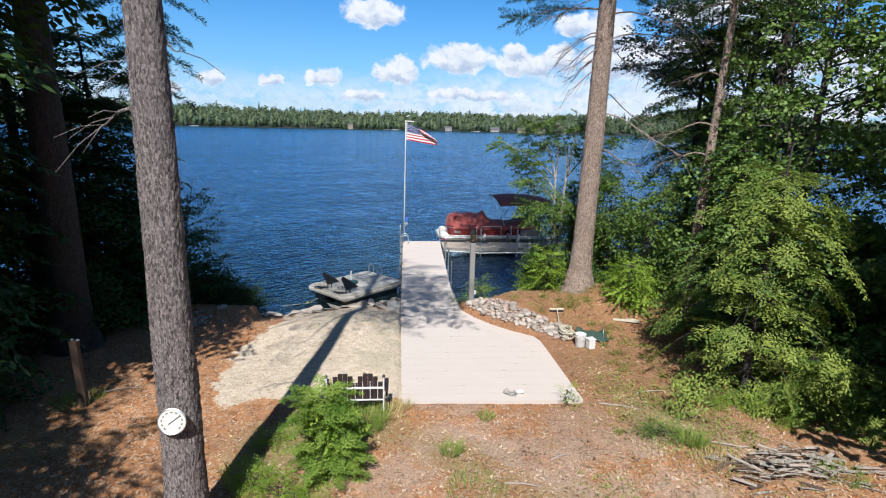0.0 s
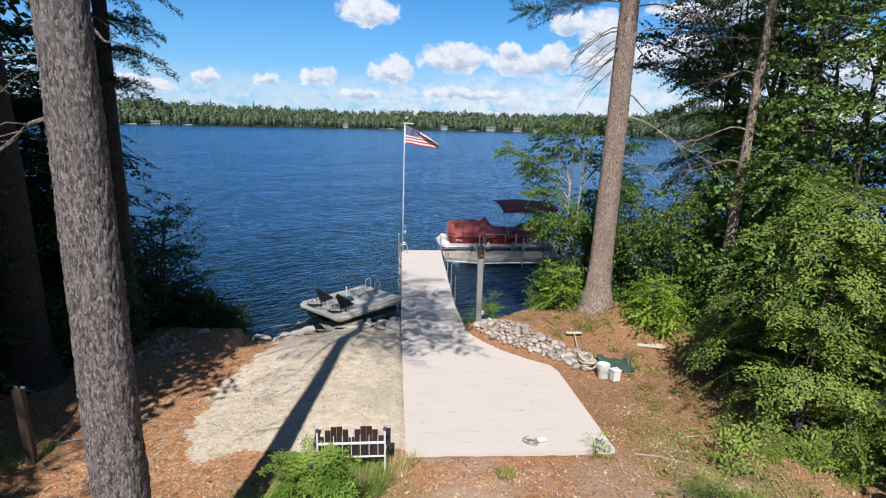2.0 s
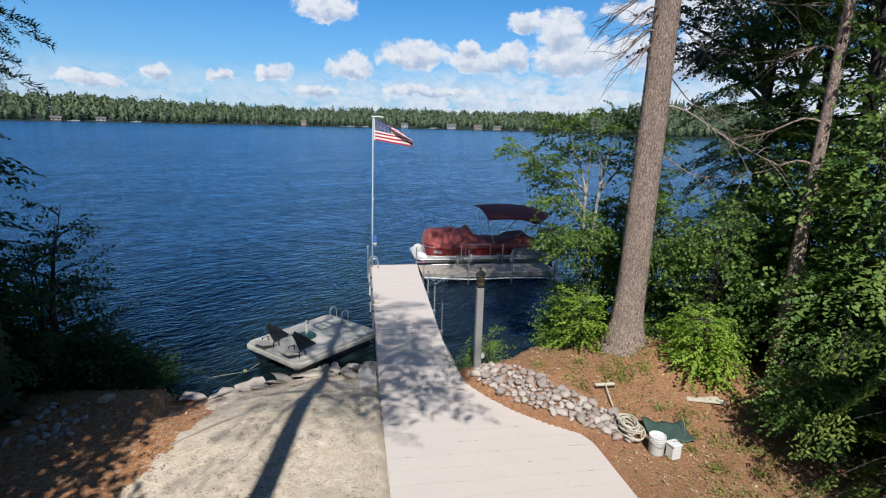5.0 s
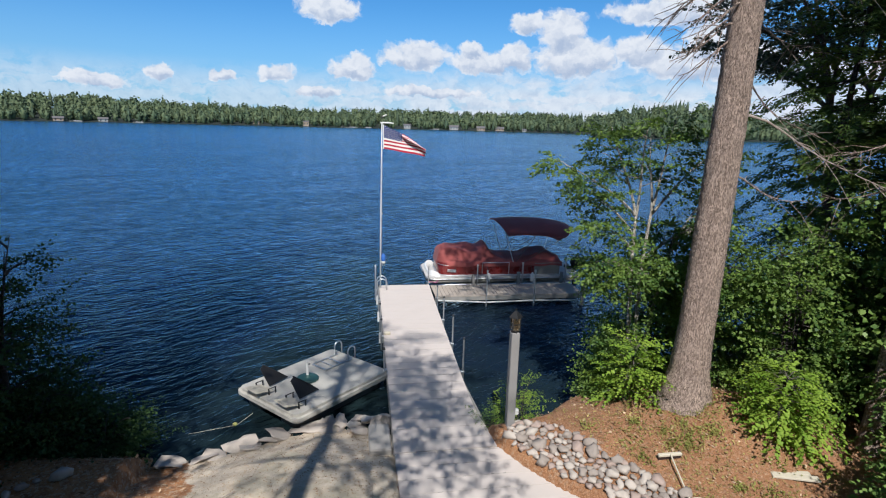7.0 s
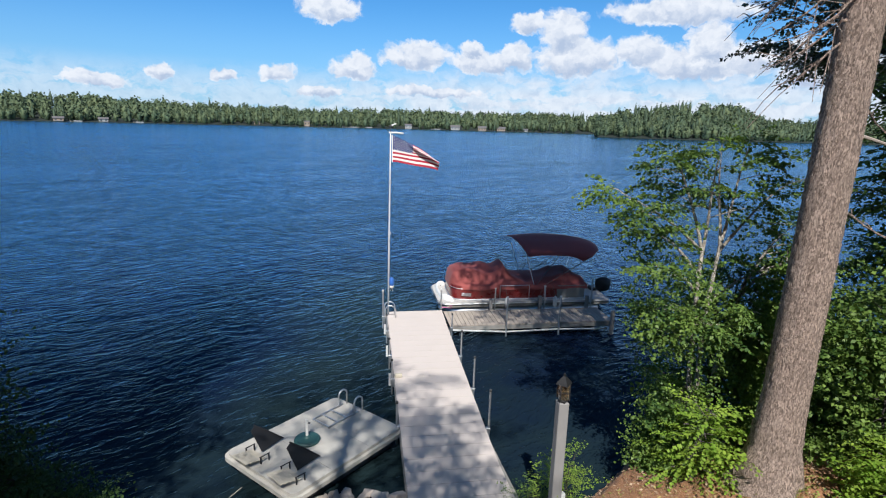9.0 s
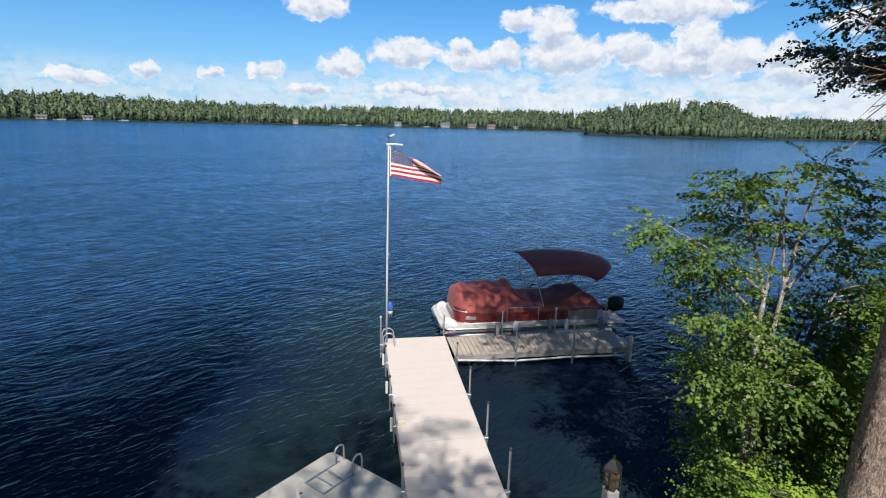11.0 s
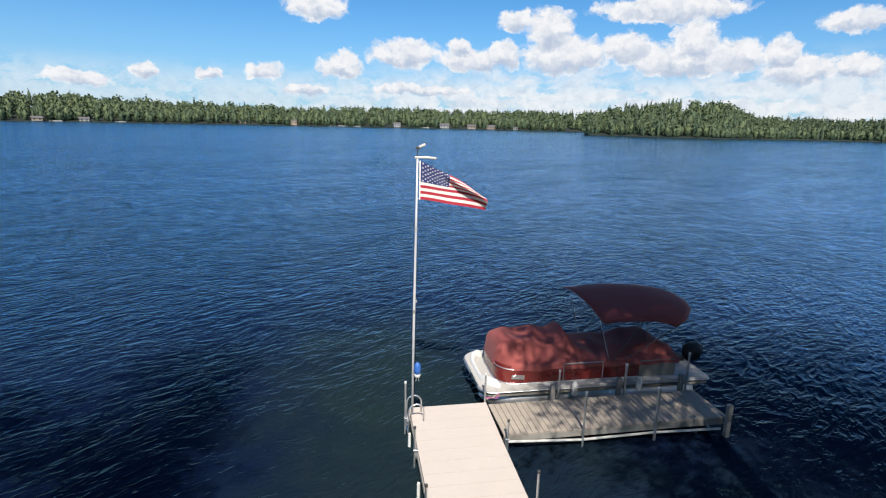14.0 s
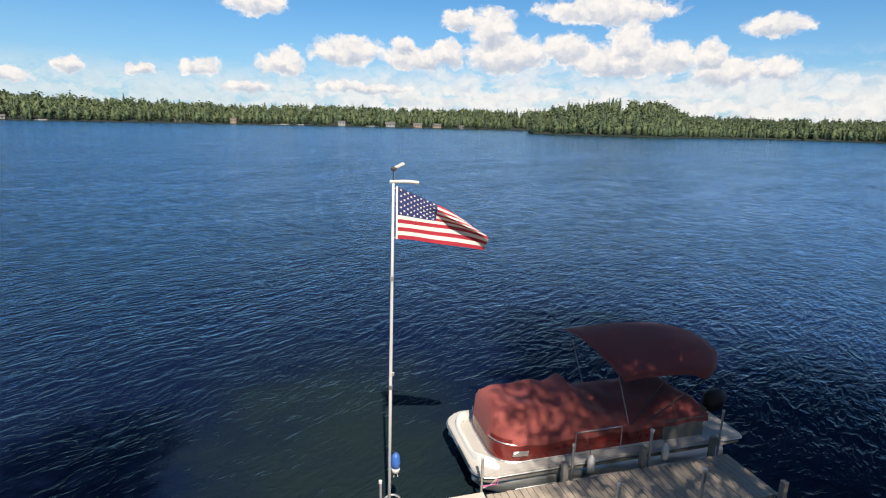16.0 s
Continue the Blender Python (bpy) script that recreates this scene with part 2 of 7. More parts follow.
DECK = plain("deck_board", (0.58, 0.508, 0.455), 0.75, vary=0.07, grain=14, bump=0.12, stain=(0.32, 0.27, 0.22), stain_at=(0.62, 0.9))
GREY_WOOD = plain("weathered_plank", (0.43, 0.365, 0.30), 0.88, vary=0.3, grain=11, bump=0.3, stain=(0.2, 0.17, 0.14))
BEAM = plain("grey_beam", (0.30, 0.28, 0.25), 0.85, vary=0.25, grain=9, bump=0.3)
POST_WOOD = plain("painted_post", (0.24, 0.23, 0.22), 0.8, vary=0.18, grain=9, bump=0.25, stain=(0.30, 0.28, 0.25))
OLD_POST = plain("brown_post", (0.10, 0.065, 0.045), 0.9, vary=0.3, grain=12, bump=0.4)
GALV = plain("galvanised_pipe", (0.55, 0.56, 0.57), 0.42, metal=0.85, vary=0.15, grain=30, bump=0.05)
POLE_PAINT = plain("pale_pole", (0.62, 0.63, 0.64), 0.45, vary=0.08, grain=20, bump=0.03)
ALU = plain("aluminium", (0.72, 0.73, 0.74), 0.35, metal=0.9, vary=0.08, grain=20, bump=0.04)
WHITE = plain("white_plastic", (0.66, 0.65, 0.62), 0.5, vary=0.06, grain=25, bump=0.04)
DARK_PLASTIC = plain("black_plastic", (0.010, 0.010, 0.011), 0.6, vary=0.2, grain=25, bump=0.05)
CAP = plain("dark_cap", (0.05, 0.05, 0.05), 0.6, vary=0.2)
RAFT = plain("raft_deck", (0.51, 0.48, 0.42), 0.8, vary=0.13, grain=9, bump=0.25, stain=(0.30, 0.28, 0.25))
RAFT_SIDE = plain("raft_side", (0.40, 0.38, 0.34), 0.7, vary=0.12, grain=9, bump=0.1, stain=(0.25, 0.27, 0.18))
TEAL = plain("green_plastic", (0.022, 0.075, 0.072), 0.55, vary=0.2)
CANVAS = plain("maroon_canvas", (0.29, 0.064, 0.056), 0.85, vary=0.24, grain=3.0, bump=0.3, sheen=0.04)
CANVAS_DARK = plain("maroon_awning", (0.24, 0.043, 0.038), 0.8, vary=0.2, grain=3.0, bump=0.2, sheen=0.04)
RED_PANEL = plain("red_panel", (0.17, 0.016, 0.014), 0.28, vary=0.1, grain=4, bump=0.0, coat=0.4)
GREY_PANEL = plain("grey_panel", (0.22, 0.21, 0.19), 0.5, vary=0.1, grain=4, bump=0.0)
BOAT_DECK = plain("boat_deck", (0.48, 0.46, 0.43), 0.6, vary=0.10, grain=8, bump=0.1, stain=(0.26, 0.24, 0.21))
STONE = plain("field_stone", (0.31, 0.26, 0.222), 0.85, vary=0.25, grain=13, bump=0.5, stain=(0.22, 0.19, 0.17))
STONE_PALE = plain("pale_stone", (0.45, 0.39, 0.335), 0.85, vary=0.2, grain=13, bump=0.5, stain=(0.35, 0.31, 0.27))
STONE_ROSE = plain("rosy_stone", (0.37, 0.28, 0.235), 0.85, vary=0.22, grain=13, bump=0.5, stain=(0.24, 0.19, 0.17))
CONCRETE = plain("concrete", (0.46, 0.42, 0.37), 0.9, vary=0.15, grain=10, bump=0.4)
ROPE = plain("rope", (0.56, 0.50, 0.39), 0.9, vary=0.2, grain=60, bump=0.3)
PINK = plain("pink_cord", (0.6, 0.16, 0.36), 0.8)
YELLOW = plain("yellow_rope", (0.55, 0.50, 0.16), 0.8)
BENCH_BROWN = plain("dark_stained_wood", (0.028, 0.015, 0.014), 0.65, vary=0.25, grain=18)
BLUE = plain("blue_buoy", (0.03, 0.13, 0.45), 0.5)
FLAG_RED = plain("flag_red", (0.42, 0.022, 0.045), 0.8, vary=0.06, grain=30)
FLAG_WHITE = plain("flag_white", (0.78, 0.76, 0.72), 0.8, vary=0.04, grain=30)
FLAG_BLUE = plain("flag_blue", (0.025, 0.04, 0.16), 0.8, vary=0.08, grain=30)
GREEN_NET = plain("green_mesh_sheet", (0.040, 0.078, 0.060), 0.7, vary=0.25, grain=40)
INK = plain("dark_ink", (0.05, 0.05, 0.05), 0.7)
SHINGLE = plain("roof_shingle", (0.12, 0.11, 0.11), 0.9, vary=0.2)
SIDING = plain("pale_siding", (0.30, 0.29, 0.27), 0.8, vary=0.1, grain=1.0)
TAN_SIDING = plain("tan_siding", (0.30, 0.22, 0.15), 0.8, vary=0.1, grain=1.0)
DARK_GLASS = plain("window_glass", (0.03, 0.04, 0.05), 0.1, vary=0.1, bump=0.0)
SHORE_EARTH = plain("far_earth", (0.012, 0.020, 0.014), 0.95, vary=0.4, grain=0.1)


def glass_build(n, s, out):
    s.inputs["Base Color"].default_value, s.inputs["Roughness"].default_value = (0.30, 0.22, 0.12, 1), 0.2
    s.inputs["Transmission Weight"].default_value, s.inputs["IOR"].default_value = 0.9, 1.45


GLASS = material("lantern_glass", glass_build)


def ground_build(n, s, out):
    at = place(n, local=False)
    sand = n.attribute("sand")
    moss = n.attribute("moss")
    fine, mid, large = n.noise(at, 38.0, 6.0, 0.7), n.noise(at, 6.0, 6.0, 0.65), n.noise(at, 0.8, 4.0, 0.6)
    vor = n.add("ShaderNodeTexVoronoi")
    n.put(vor.inputs["Vector"], at)
    vor.inputs["Scale"].default_value = 24.0
    chips = n.add("ShaderNodeSeparateColor")
    n.link(vor.outputs["Color"], chips.inputs[0])
    litter = n.mix(n.step(mid, 0.3, 0.7), (0.24, 0.088, 0.026), (0.50, 0.225, 0.084))
    litter = n.mix(n.math("MULTIPLY", n.step(fine, 0.45, 0.72), 0.7), litter, (0.42, 0.28, 0.17))
    litter = n.mix(n.math("MULTIPLY", n.step(chips.outputs[0], 0.72, 0.9), 0.55), litter, (0.52, 0.40, 0.28))
    litter = n.mix(n.math("MULTIPLY", n.math("MULTIPLY", n.step(large, 0.40, 0.60), n.attribute("dry")), n.math("MULTIPLY_ADD", fine, 0.8, 0.25, clamp=True)), litter, (0.44, 0.34, 0.27))
    litter = n.mix(n.math("MULTIPLY", n.attribute("loam"), 0.75), litter, n.mix(n.step(fine, 0.4, 0.66), (0.18, 0.080, 0.036), (0.40, 0.215, 0.115)))
    green = n.mix(n.step(fine, 0.35, 0.65), (0.12, 0.11, 0.03), (0.34, 0.28, 0.13))
    soil = n.mix(n.math("MULTIPLY", n.step(n.math("ADD", moss, n.math("MULTIPLY_ADD", mid, 0.9, -0.45)), 0.3, 0.7), 0.8), litter, green)
    beach = n.mix(n.step(mid, 0.3, 0.75), (0.52, 0.42, 0.31), (0.70, 0.60, 0.47))
    beach = n.mix(n.math("MULTIPLY", n.step(n.noise(at, 9.0, 7.0, 0.75), 0.56, 0.70), 0.65), beach, (0.25, 0.19, 0.12))
    beach = n.mix(n.math("MULTIPLY", n.step(large, 0.52, 0.66), 0.5), beach, (0.40, 0.36, 0.25))
    crack = n.add("ShaderNodeTexVoronoi")
    crack.feature = "DISTANCE_TO_EDGE"
    crack.inputs["Scale"].default_value = 0.9
    n.put(crack.inputs["Vector"], n.vec("ADD", at, n.vec("MULTIPLY", n.noise(at, 1.6, 6.0, 0.65, True), (1.1, 1.1, 0))))
    seam = n.math("MULTIPLY", n.math("SUBTRACT", 1.0, n.step(crack.outputs["Distance"], 0.0, 0.022)), n.step(n.noise(at, 1.3, 4.0), 0.42, 0.6))
    beach = n.mix(n.math("MULTIPLY", seam, 0.45), beach, (0.19, 0.14, 0.10))
    mask = n.step(n.math("ADD", sand, n.math("MULTIPLY_ADD", n.noise(at, 2.4, 7.0, 0.68), 1.3, -0.65)), 0.44, 0.56)
    n.link(n.mix(1.0, n.mix(mask, soil, beach), (0.90, 0.90, 0.90), "MULTIPLY"), s.inputs["Base Color"])
    s.inputs["Roughness"].default_value = 0.95
    n.link(n.bump(n.math("ADD", fine, n.math("ADD", mid, n.math("MULTIPLY", chips.outputs[0], 0.4))), 0.7, 0.05), s.inputs["Normal"])


GROUND = material("ground", ground_build)


def water_build(n, s, out):
    at = place(n, local=False)
    turned = place(n, local=False, turn=radians(-34))
    bent = n.vec("ADD", turned, n.vec("MULTIPLY", n.vec("SUBTRACT", n.noise(at, 0.22, 3.0, 0.5, True), (0.5, 0.5, 0.5)), (1.6, 1.6, 0)))
    # wave trains: long across the wind, short along it; crests are sharper than troughs
    def train(along, across, detail, sharp):
        wave = n.noise(n.vec("MULTIPLY", bent, (along, across, 1)), 1.0, detail, 0.55)
        return n.math("POWER", n.math("SUBTRACT", 1.0, n.math("ABSOLUTE", n.math("MULTIPLY_ADD", wave, 2.0, -1.0))), sharp)

    swell, crest, lip = train(0.55, 1.05, 2.0, 2.0), train(1.10, 2.6, 3.0, 2.5), train(3.6, 5.8, 3.0, 2.0)
    gust = n.noise(place(n, (0.004, 0.02, 1), local=False), 1.0, 4.0, 0.6)
    shallow = n.attribute("shallow")
    bed = n.noise(at, 0.55, 5.0, 0.6)
    tone = n.math("MULTIPLY", n.step(n.math("MULTIPLY_ADD", bed, 0.7, n.math("ADD", shallow, -0.35)), 0.35, 1.15), 0.75)
    deep = n.mix(n.step(gust, 0.35, 0.65), (0.0028, 0.0068, 0.0220), (0.0032, 0.0080, 0.0270))
    n.link(n.mix(tone, deep, (0.013, 0.024, 0.021)), s.inputs["Base Color"])
    s.inputs["Roughness"].default_value, s.inputs["Specular IOR Level"].default_value = 0.6, 0.0
    # the mirrored sky is tinted blue; angle, crests, wavelets and gust noise set its strength
    first = n.bump(swell, 1.0, 0.036)
    second = n.bump(crest, 1.0, 0.039, first)
    third = n.bump(lip, 1.0, 0.016, second)
    gloss, facing, both = n.add("ShaderNodeBsdfGlossy"), n.add("ShaderNodeLayerWeight"), n.add("ShaderNodeMixShader")
    gloss.inputs["Color"].default_value = (0.50, 0.75, 0.98, 1)
    n.put(gloss.inputs["Roughness"], n.math("MULTIPLY_ADD", gust, 0.12, 0.06))
    n.link(third, gloss.inputs["Normal"])
    facing.inputs["Blend"].default_value = 0.5
    n.link(n.bump(lip, 0.5, 0.011, n.bump(crest, 0.9, 0.031, first)), facing.inputs["Normal"])
    n.link(third, s.inputs["Normal"])
    n.link(n.math("MULTIPLY_ADD", n.math("MULTIPLY", n.step(facing.outputs["Facing"], 0.60, 0.95), n.math("MULTIPLY", n.math("MULTIPLY_ADD", n.noise(n.vec("MULTIPLY", turned, (0.05, 0.16, 1)), 1.0, 6.0, 0.7), 0.7, 0.65), n.math("MULTIPLY_ADD", n.noise(n.vec("MULTIPLY", turned, (1.0, 0.75, 1)), 1.0, 4.0, 0.65), 1.3, 0.35))), 0.89, 0.014, clamp=True), both.inputs[0])
    n.link(s.outputs[0], both.inputs[1])
    n.link(gloss.outputs[0], both.inputs[2])
    n.link(both.outputs[0], out.inputs["Surface"])


LAKE = material("lake_water", water_build)

# ---- builders ----
rng = np.random.default_rng(7)


def part(name, bm, mat, parent=None, label="", smooth=False):
    """Links a bmesh as one mesh object under a thing or a part."""
    data = bpy.data.meshes.new(name)
    bm.normal_update()
    bm.to_mesh(data)
    bm.free()
    data.materials.append(mat)
    if smooth:
        data.shade_smooth()
    ob = new(name, data)
    if parent:
        ob.parent = parent
    return tagged(ob, label)


def thing(name, label, category, at=(0, 0, 0), turn=0.0, group=""):
    """An Empty at the base of a thing, which parents its parts."""
    ob = new(name)
    ob.empty_display_size = 0.1
    ob.matrix_basis = pose(*at, 0, 0, turn)
    return tagged(ob, label, category, group)


def arrays(name, verts, faces, mat, parent=None, label="", smooth=False):
    """A mesh object from numpy arrays; faces all of one size."""
    data = bpy.data.meshes.new(name)
    n, k = faces.shape
    data.vertices.add(len(verts))
    data.vertices.foreach_set("co", np.ascontiguousarray(verts, np.float32).ravel())
    data.loops.add(n * k)
    data.loops.foreach_set("vertex_index", np.ascontiguousarray(faces, np.int32).ravel())
    data.polygons.add(n)
    data.polygons.foreach_set("loop_start", np.arange(0, n * k, k, dtype=np.int32))
    data.update(calc_edges=True)
    data.materials.append(mat)
    if smooth:
        data.shade_smooth()
    ob = new(name, data)
    if parent:
        ob.parent = parent
    return tagged(ob, label)


def box(bm, at, size, bevel=0.0, turn=None):
    """A box centred at a point, with its edges taken off."""
    made = bmesh.ops.create_cube(bm, size=1.0)["verts"]
    bmesh.ops.scale(bm, vec=size, verts=made)
    if bevel:
        edges = list({e for v in made for e in v.link_edges})
        made = list({v for f in bmesh.ops.bevel(bm, geom=edges, offset=bevel, segments=1, affect="EDGES")["faces"] for v in f.verts} | {v for v in made if v.is_valid})
    if turn is not None:
        bmesh.ops.transform(bm, matrix=Euler([radians(a) for a in turn]).to_matrix().to_4x4(), verts=made)
    bmesh.ops.translate(bm, vec=at, verts=made)
    return bm


def boxes(*rows):
    bm = bmesh.new()
    for row in rows:
        box(bm, *row)
    return bm


def tube(bm, points, radii, seg=8, cap=True, ripple=0.0, lobes=None):
    """A tube along points; radii: one number or one a point. lobes(angle, n) scales the radius."""
    points = [Vector(p) for p in points]
    if not isinstance(radii, (list, tuple, np.ndarray)):
        radii = [radii] * len(points)
    rings, side = [], None
    for i, p in enumerate(points):
        way = (points[min(i + 1, len(points) - 1)] - points[max(i - 1, 0)]).normalized()
        if side is None:
            side = way.orthogonal().normalized()
        side = (side - way * side.dot(way)).normalized()
        other = way.cross(side)
        ring = []
        for k in range(seg):
            a = 2 * math.pi * k / seg
            r = radii[i] * (1 + ripple * noise.noise((math.cos(a) * 2.2, math.sin(a) * 2.2, i * 0.7 + p.x * 3)))
            if lobes:
                r *= lobes(a, i)
            ring.append(bm.verts.new(p + (side * math.cos(a) + other * math.sin(a)) * r))
        rings.append(ring)
    for a, b in zip(rings, rings[1:]):
        for k in range(seg):
            bm.faces.new((a[k], a[(k + 1) % seg], b[(k + 1) % seg], b[k]))
    if cap:
        bm.faces.new(rings[0][::-1])
        bm.faces.new(rings[-1])
    return bm


def rod(points, radii, seg=8, **more):
    return tube(bmesh.new(), points, radii, seg, **more)


def lathe(profile, seg=24, at=(0, 0, 0), closed=True):
    """A turned shape from (radius, height) pairs."""
    bm = bmesh.new()
    rings = [[bm.verts.new((at[0] + r * math.cos(2 * math.pi * k / seg), at[1] + r * math.sin(2 * math.pi * k / seg), at[2] + h)) for k in range(seg)] for r, h in profile]
    for a, b in zip(rings, rings[1:]):
        for k in range(seg):
            bm.faces.new((a[k], a[(k + 1) % seg], b[(k + 1) % seg], b[k]))
    if closed:
        bm.faces.new(rings[0][::-1])
        bm.faces.new(rings[-1])
    return bm


def slab(outline, low, high, bevel=0.0):
    """A flat body with the given outline (anticlockwise), rounded at the rims."""
    bm = bmesh.new()
    base = bm.faces.new([bm.verts.new((x, y, low)) for x, y in outline])
    top = bmesh.ops.extrude_face_region(bm, geom=[base])["geom"]
    bmesh.ops.translate(bm, vec=(0, 0, high - low), verts=[g for g in top if isinstance(g, bmesh.types.BMVert)])
    bmesh.ops.recalc_face_normals(bm, faces=bm.faces)
    if bevel:
        rims = [e for e in bm.edges if abs(e.verts[0].co.z - e.verts[1].co.z) < 1e-5]
        bmesh.ops.bevel(bm, geom=rims, offset=bevel, segments=2, affect="EDGES")
    return bm


def rounded(x0, y0, x1, y1, radii, steps=6):
    """The outline of a rectangle with rounded corners: radii at (x0,y0), (x1,y0), (x1,y1), (x0,y1)."""
    out = []
    for (cx, cy, sx, sy, start), r in zip(((x0, y0, 1, 1, 180), (x1, y0, -1, 1, 270), (x1, y1, -1, -1, 0), (x0, y1, 1, -1, 90)), radii):
        for k in range(steps + 1):
            a = radians(start + 90 * k / steps)
            out.append((cx + sx * r + r * math.cos(a), cy + sy * r + r * math.sin(a)))
    return out


def turns(n, tilt=0.5, gen=rng):
    """n random turns: yaw all round, leaning by about tilt radians."""
    yaw, lean, roll = gen.uniform(0, 2 * np.pi, n), gen.normal(0, tilt, n), gen.normal(0, tilt, n)
    return spin(yaw, lean, roll)


def spin(yaw, lean, roll):
    """Turns that send the x axis along yaw, raised by lean, rolled about itself."""
    c, s, cl, sl, cr, sr = np.cos(yaw), np.sin(yaw), np.cos(lean), np.sin(lean), np.cos(roll), np.sin(roll)
    x = np.stack([c * cl, s * cl, sl], -1)
    y0 = np.stack([-s, c, 0 * c], -1)
    z0 = np.cross(x, y0)
    y = y0 * cr[:, None] + z0 * sr[:, None]
    return np.stack([x, y, np.cross(x, y)], -1)


def merge(template, places, turned, sizes):
    """Copies of a (verts, faces) template, laid at places with turns and sizes, as one pair of arrays."""
    tv, tf = template
    verts = np.einsum("nij,vj->nvi", turned * np.asarray(sizes)[:, None, None], tv) + places[:, None, :]
    faces = tf[None] + (np.arange(len(places)) * len(tv))[:, None, None]
    return verts.reshape(-1, 3), faces.reshape(-1, tf.shape[1])


def leaf_set(places, turned, lengths, widths, fold=0.12):
    """Leaves: bent diamonds from the stalk along their x axis."""
    n = len(places)
    shape = np.array([[0, 0, 0], [0.45, 0.5, 1], [1, 0, -0.4], [0.45, -0.5, 1]])
    local = np.repeat(shape[None], n, 0)
    local[:, :, 0] *= np.asarray(lengths)[:, None]
    local[:, :, 1] *= np.asarray(widths)[:, None]
    local[:, :, 2] *= (np.asarray(widths) * fold)[:, None]
    verts = np.einsum("nij,nvj->nvi", turned, local) + places[:, None, :]
    return verts.reshape(-1, 3), np.arange(4 * n).reshape(n, 4)


# Sprays of foliage, built once and laid many times.
def hemlock_spray(seed=1, step=0.125, inner=0.085, leaf=0.088, wide=0.048):
    g = np.random.default_rng(seed)
    places, yaw, lens = [], [], []
    for side in (-1, 1):
        for s in np.arange(0.05, 1.0, step):
            reach = (0.42 * (1 - s) ** 0.8 + 0.06) * g.uniform(0.55, 1.2)
            a = side * radians(g.uniform(38, 66))
            for d in np.arange(0.02, reach, inner):
                p = (s + d * math.cos(a), d * math.sin(a), -0.12 * s * s - 0.3 * d * d + g.normal(0, 0.012))
                for flip in (-1, 1):
                    places.append(p)
                    yaw.append(a + flip * g.uniform(0.5, 1.2))
                    lens.append(leaf)
    places, n = np.array(places), len(places)
    return leaf_set(places + g.normal(0, 0.010, (n, 3)), spin(np.array(yaw) + g.normal(0, 0.3, n), g.normal(-0.15, 0.15, n), g.normal(0, 0.22, n)), np.array(lens) * g.uniform(0.7, 1.4, n), wide * g.uniform(0.8, 1.3, n))


def broad_spray(count=22, leaf=0.11, wide=0.8, seed=2, tilt=1.0):
    g = np.random.default_rng(seed)
    s = g.uniform(0.15, 1.0, count)
    yaw = g.choice([-1, 1], count) * g.uniform(0.3, 1.4, count)
    stalk = g.uniform(0.03, 0.16, count)
    places = np.stack([s + stalk * np.cos(yaw), stalk * np.sin(yaw), -0.12 * s * s + g.normal(0, 0.035, count)], -1)
    return leaf_set(places, spin(yaw, g.normal(-0.25, 0.3 * tilt, count), g.normal(0, 0.5 * tilt, count)), leaf * g.uniform(0.7, 1.25, count), leaf * wide * g.uniform(0.8, 1.2, count))


def pine_spray(count=4, wide=0.030):
    """Tufts of needles along a shoot."""
    g = np.random.default_rng(3)
    places, yaw, lean = [], [], []
    for s in np.arange(0.15, 1.01, 0.14):
        for side in (-1, 0, 1):
            p = np.array([s + abs(side) * 0.10, side * 0.22 * (1.15 - s), 0.02])
            for _ in range(count):
                places.append(p + g.normal(0, 0.03 if count < 8 else 0.012, 3))
                yaw.append(side * 0.8 + g.normal(0, 0.8))
                lean.append(g.normal(0.25, 0.6))
    n = len(places)
    return leaf_set(np.array(places), spin(np.array(yaw), np.array(lean), g.uniform(0, 3, n)), g.uniform(0.12, 0.20, n), np.full(n, wide), 0.0)


SPRAY_COARSE = hemlock_spray(6, 0.20, 0.15, 0.165, 0.078)
SPRAY_FROND = hemlock_spray(9, 0.105, 0.065, 0.088, 0.038)
SPRAY_MAPLE, SPRAY_BEECH, SPRAY_PINE = broad_spray(tilt=1.7), broad_spray(18, 0.15, 0.6, 4), pine_spray()
SPRAY_MASS, SPRAY_TUFT, SPRAY_PLUME = pine_spray(2, 0.055), pine_spray(14, 0.010), pine_spray(6, 0.026)
SPRAY_SMALL = broad_spray(26, 0.075, 0.7, 5)
SPRAY_FLAT = broad_spray(32, 0.135, 0.70, 6, 0.6)
SPRAY_FINE = broad_spray(36, 0.125, 0.68, 7, 1.2)
SPRAY_FULL = hemlock_spray(12, 0.115, 0.080, 0.115, 0.056)


def trunk_line(base, height, lean=(0, 0), sway=0.12, steps=14, seed=0):
    """Points up a trunk that leans and sways."""
    g = np.random.default_rng(seed)
    a, b = g.uniform(0, 6, 2)
    out = []
    for k in range(steps + 1):
        h = k / steps
        out.append((base[0] + lean[0] * h + sway * math.sin(3 * h + a) * h, base[1] + lean[1] * h + sway * math.sin(2.4 * h + b) * h, base[2] - 0.25 + height * h))
    return out


def along(points, h):
    """The place at the share h of a polyline."""
    f = h * (len(points) - 1)
    i = min(int(f), len(points) - 2)
    return Vector(points[i]).lerp(Vector(points[i + 1]), f - i)


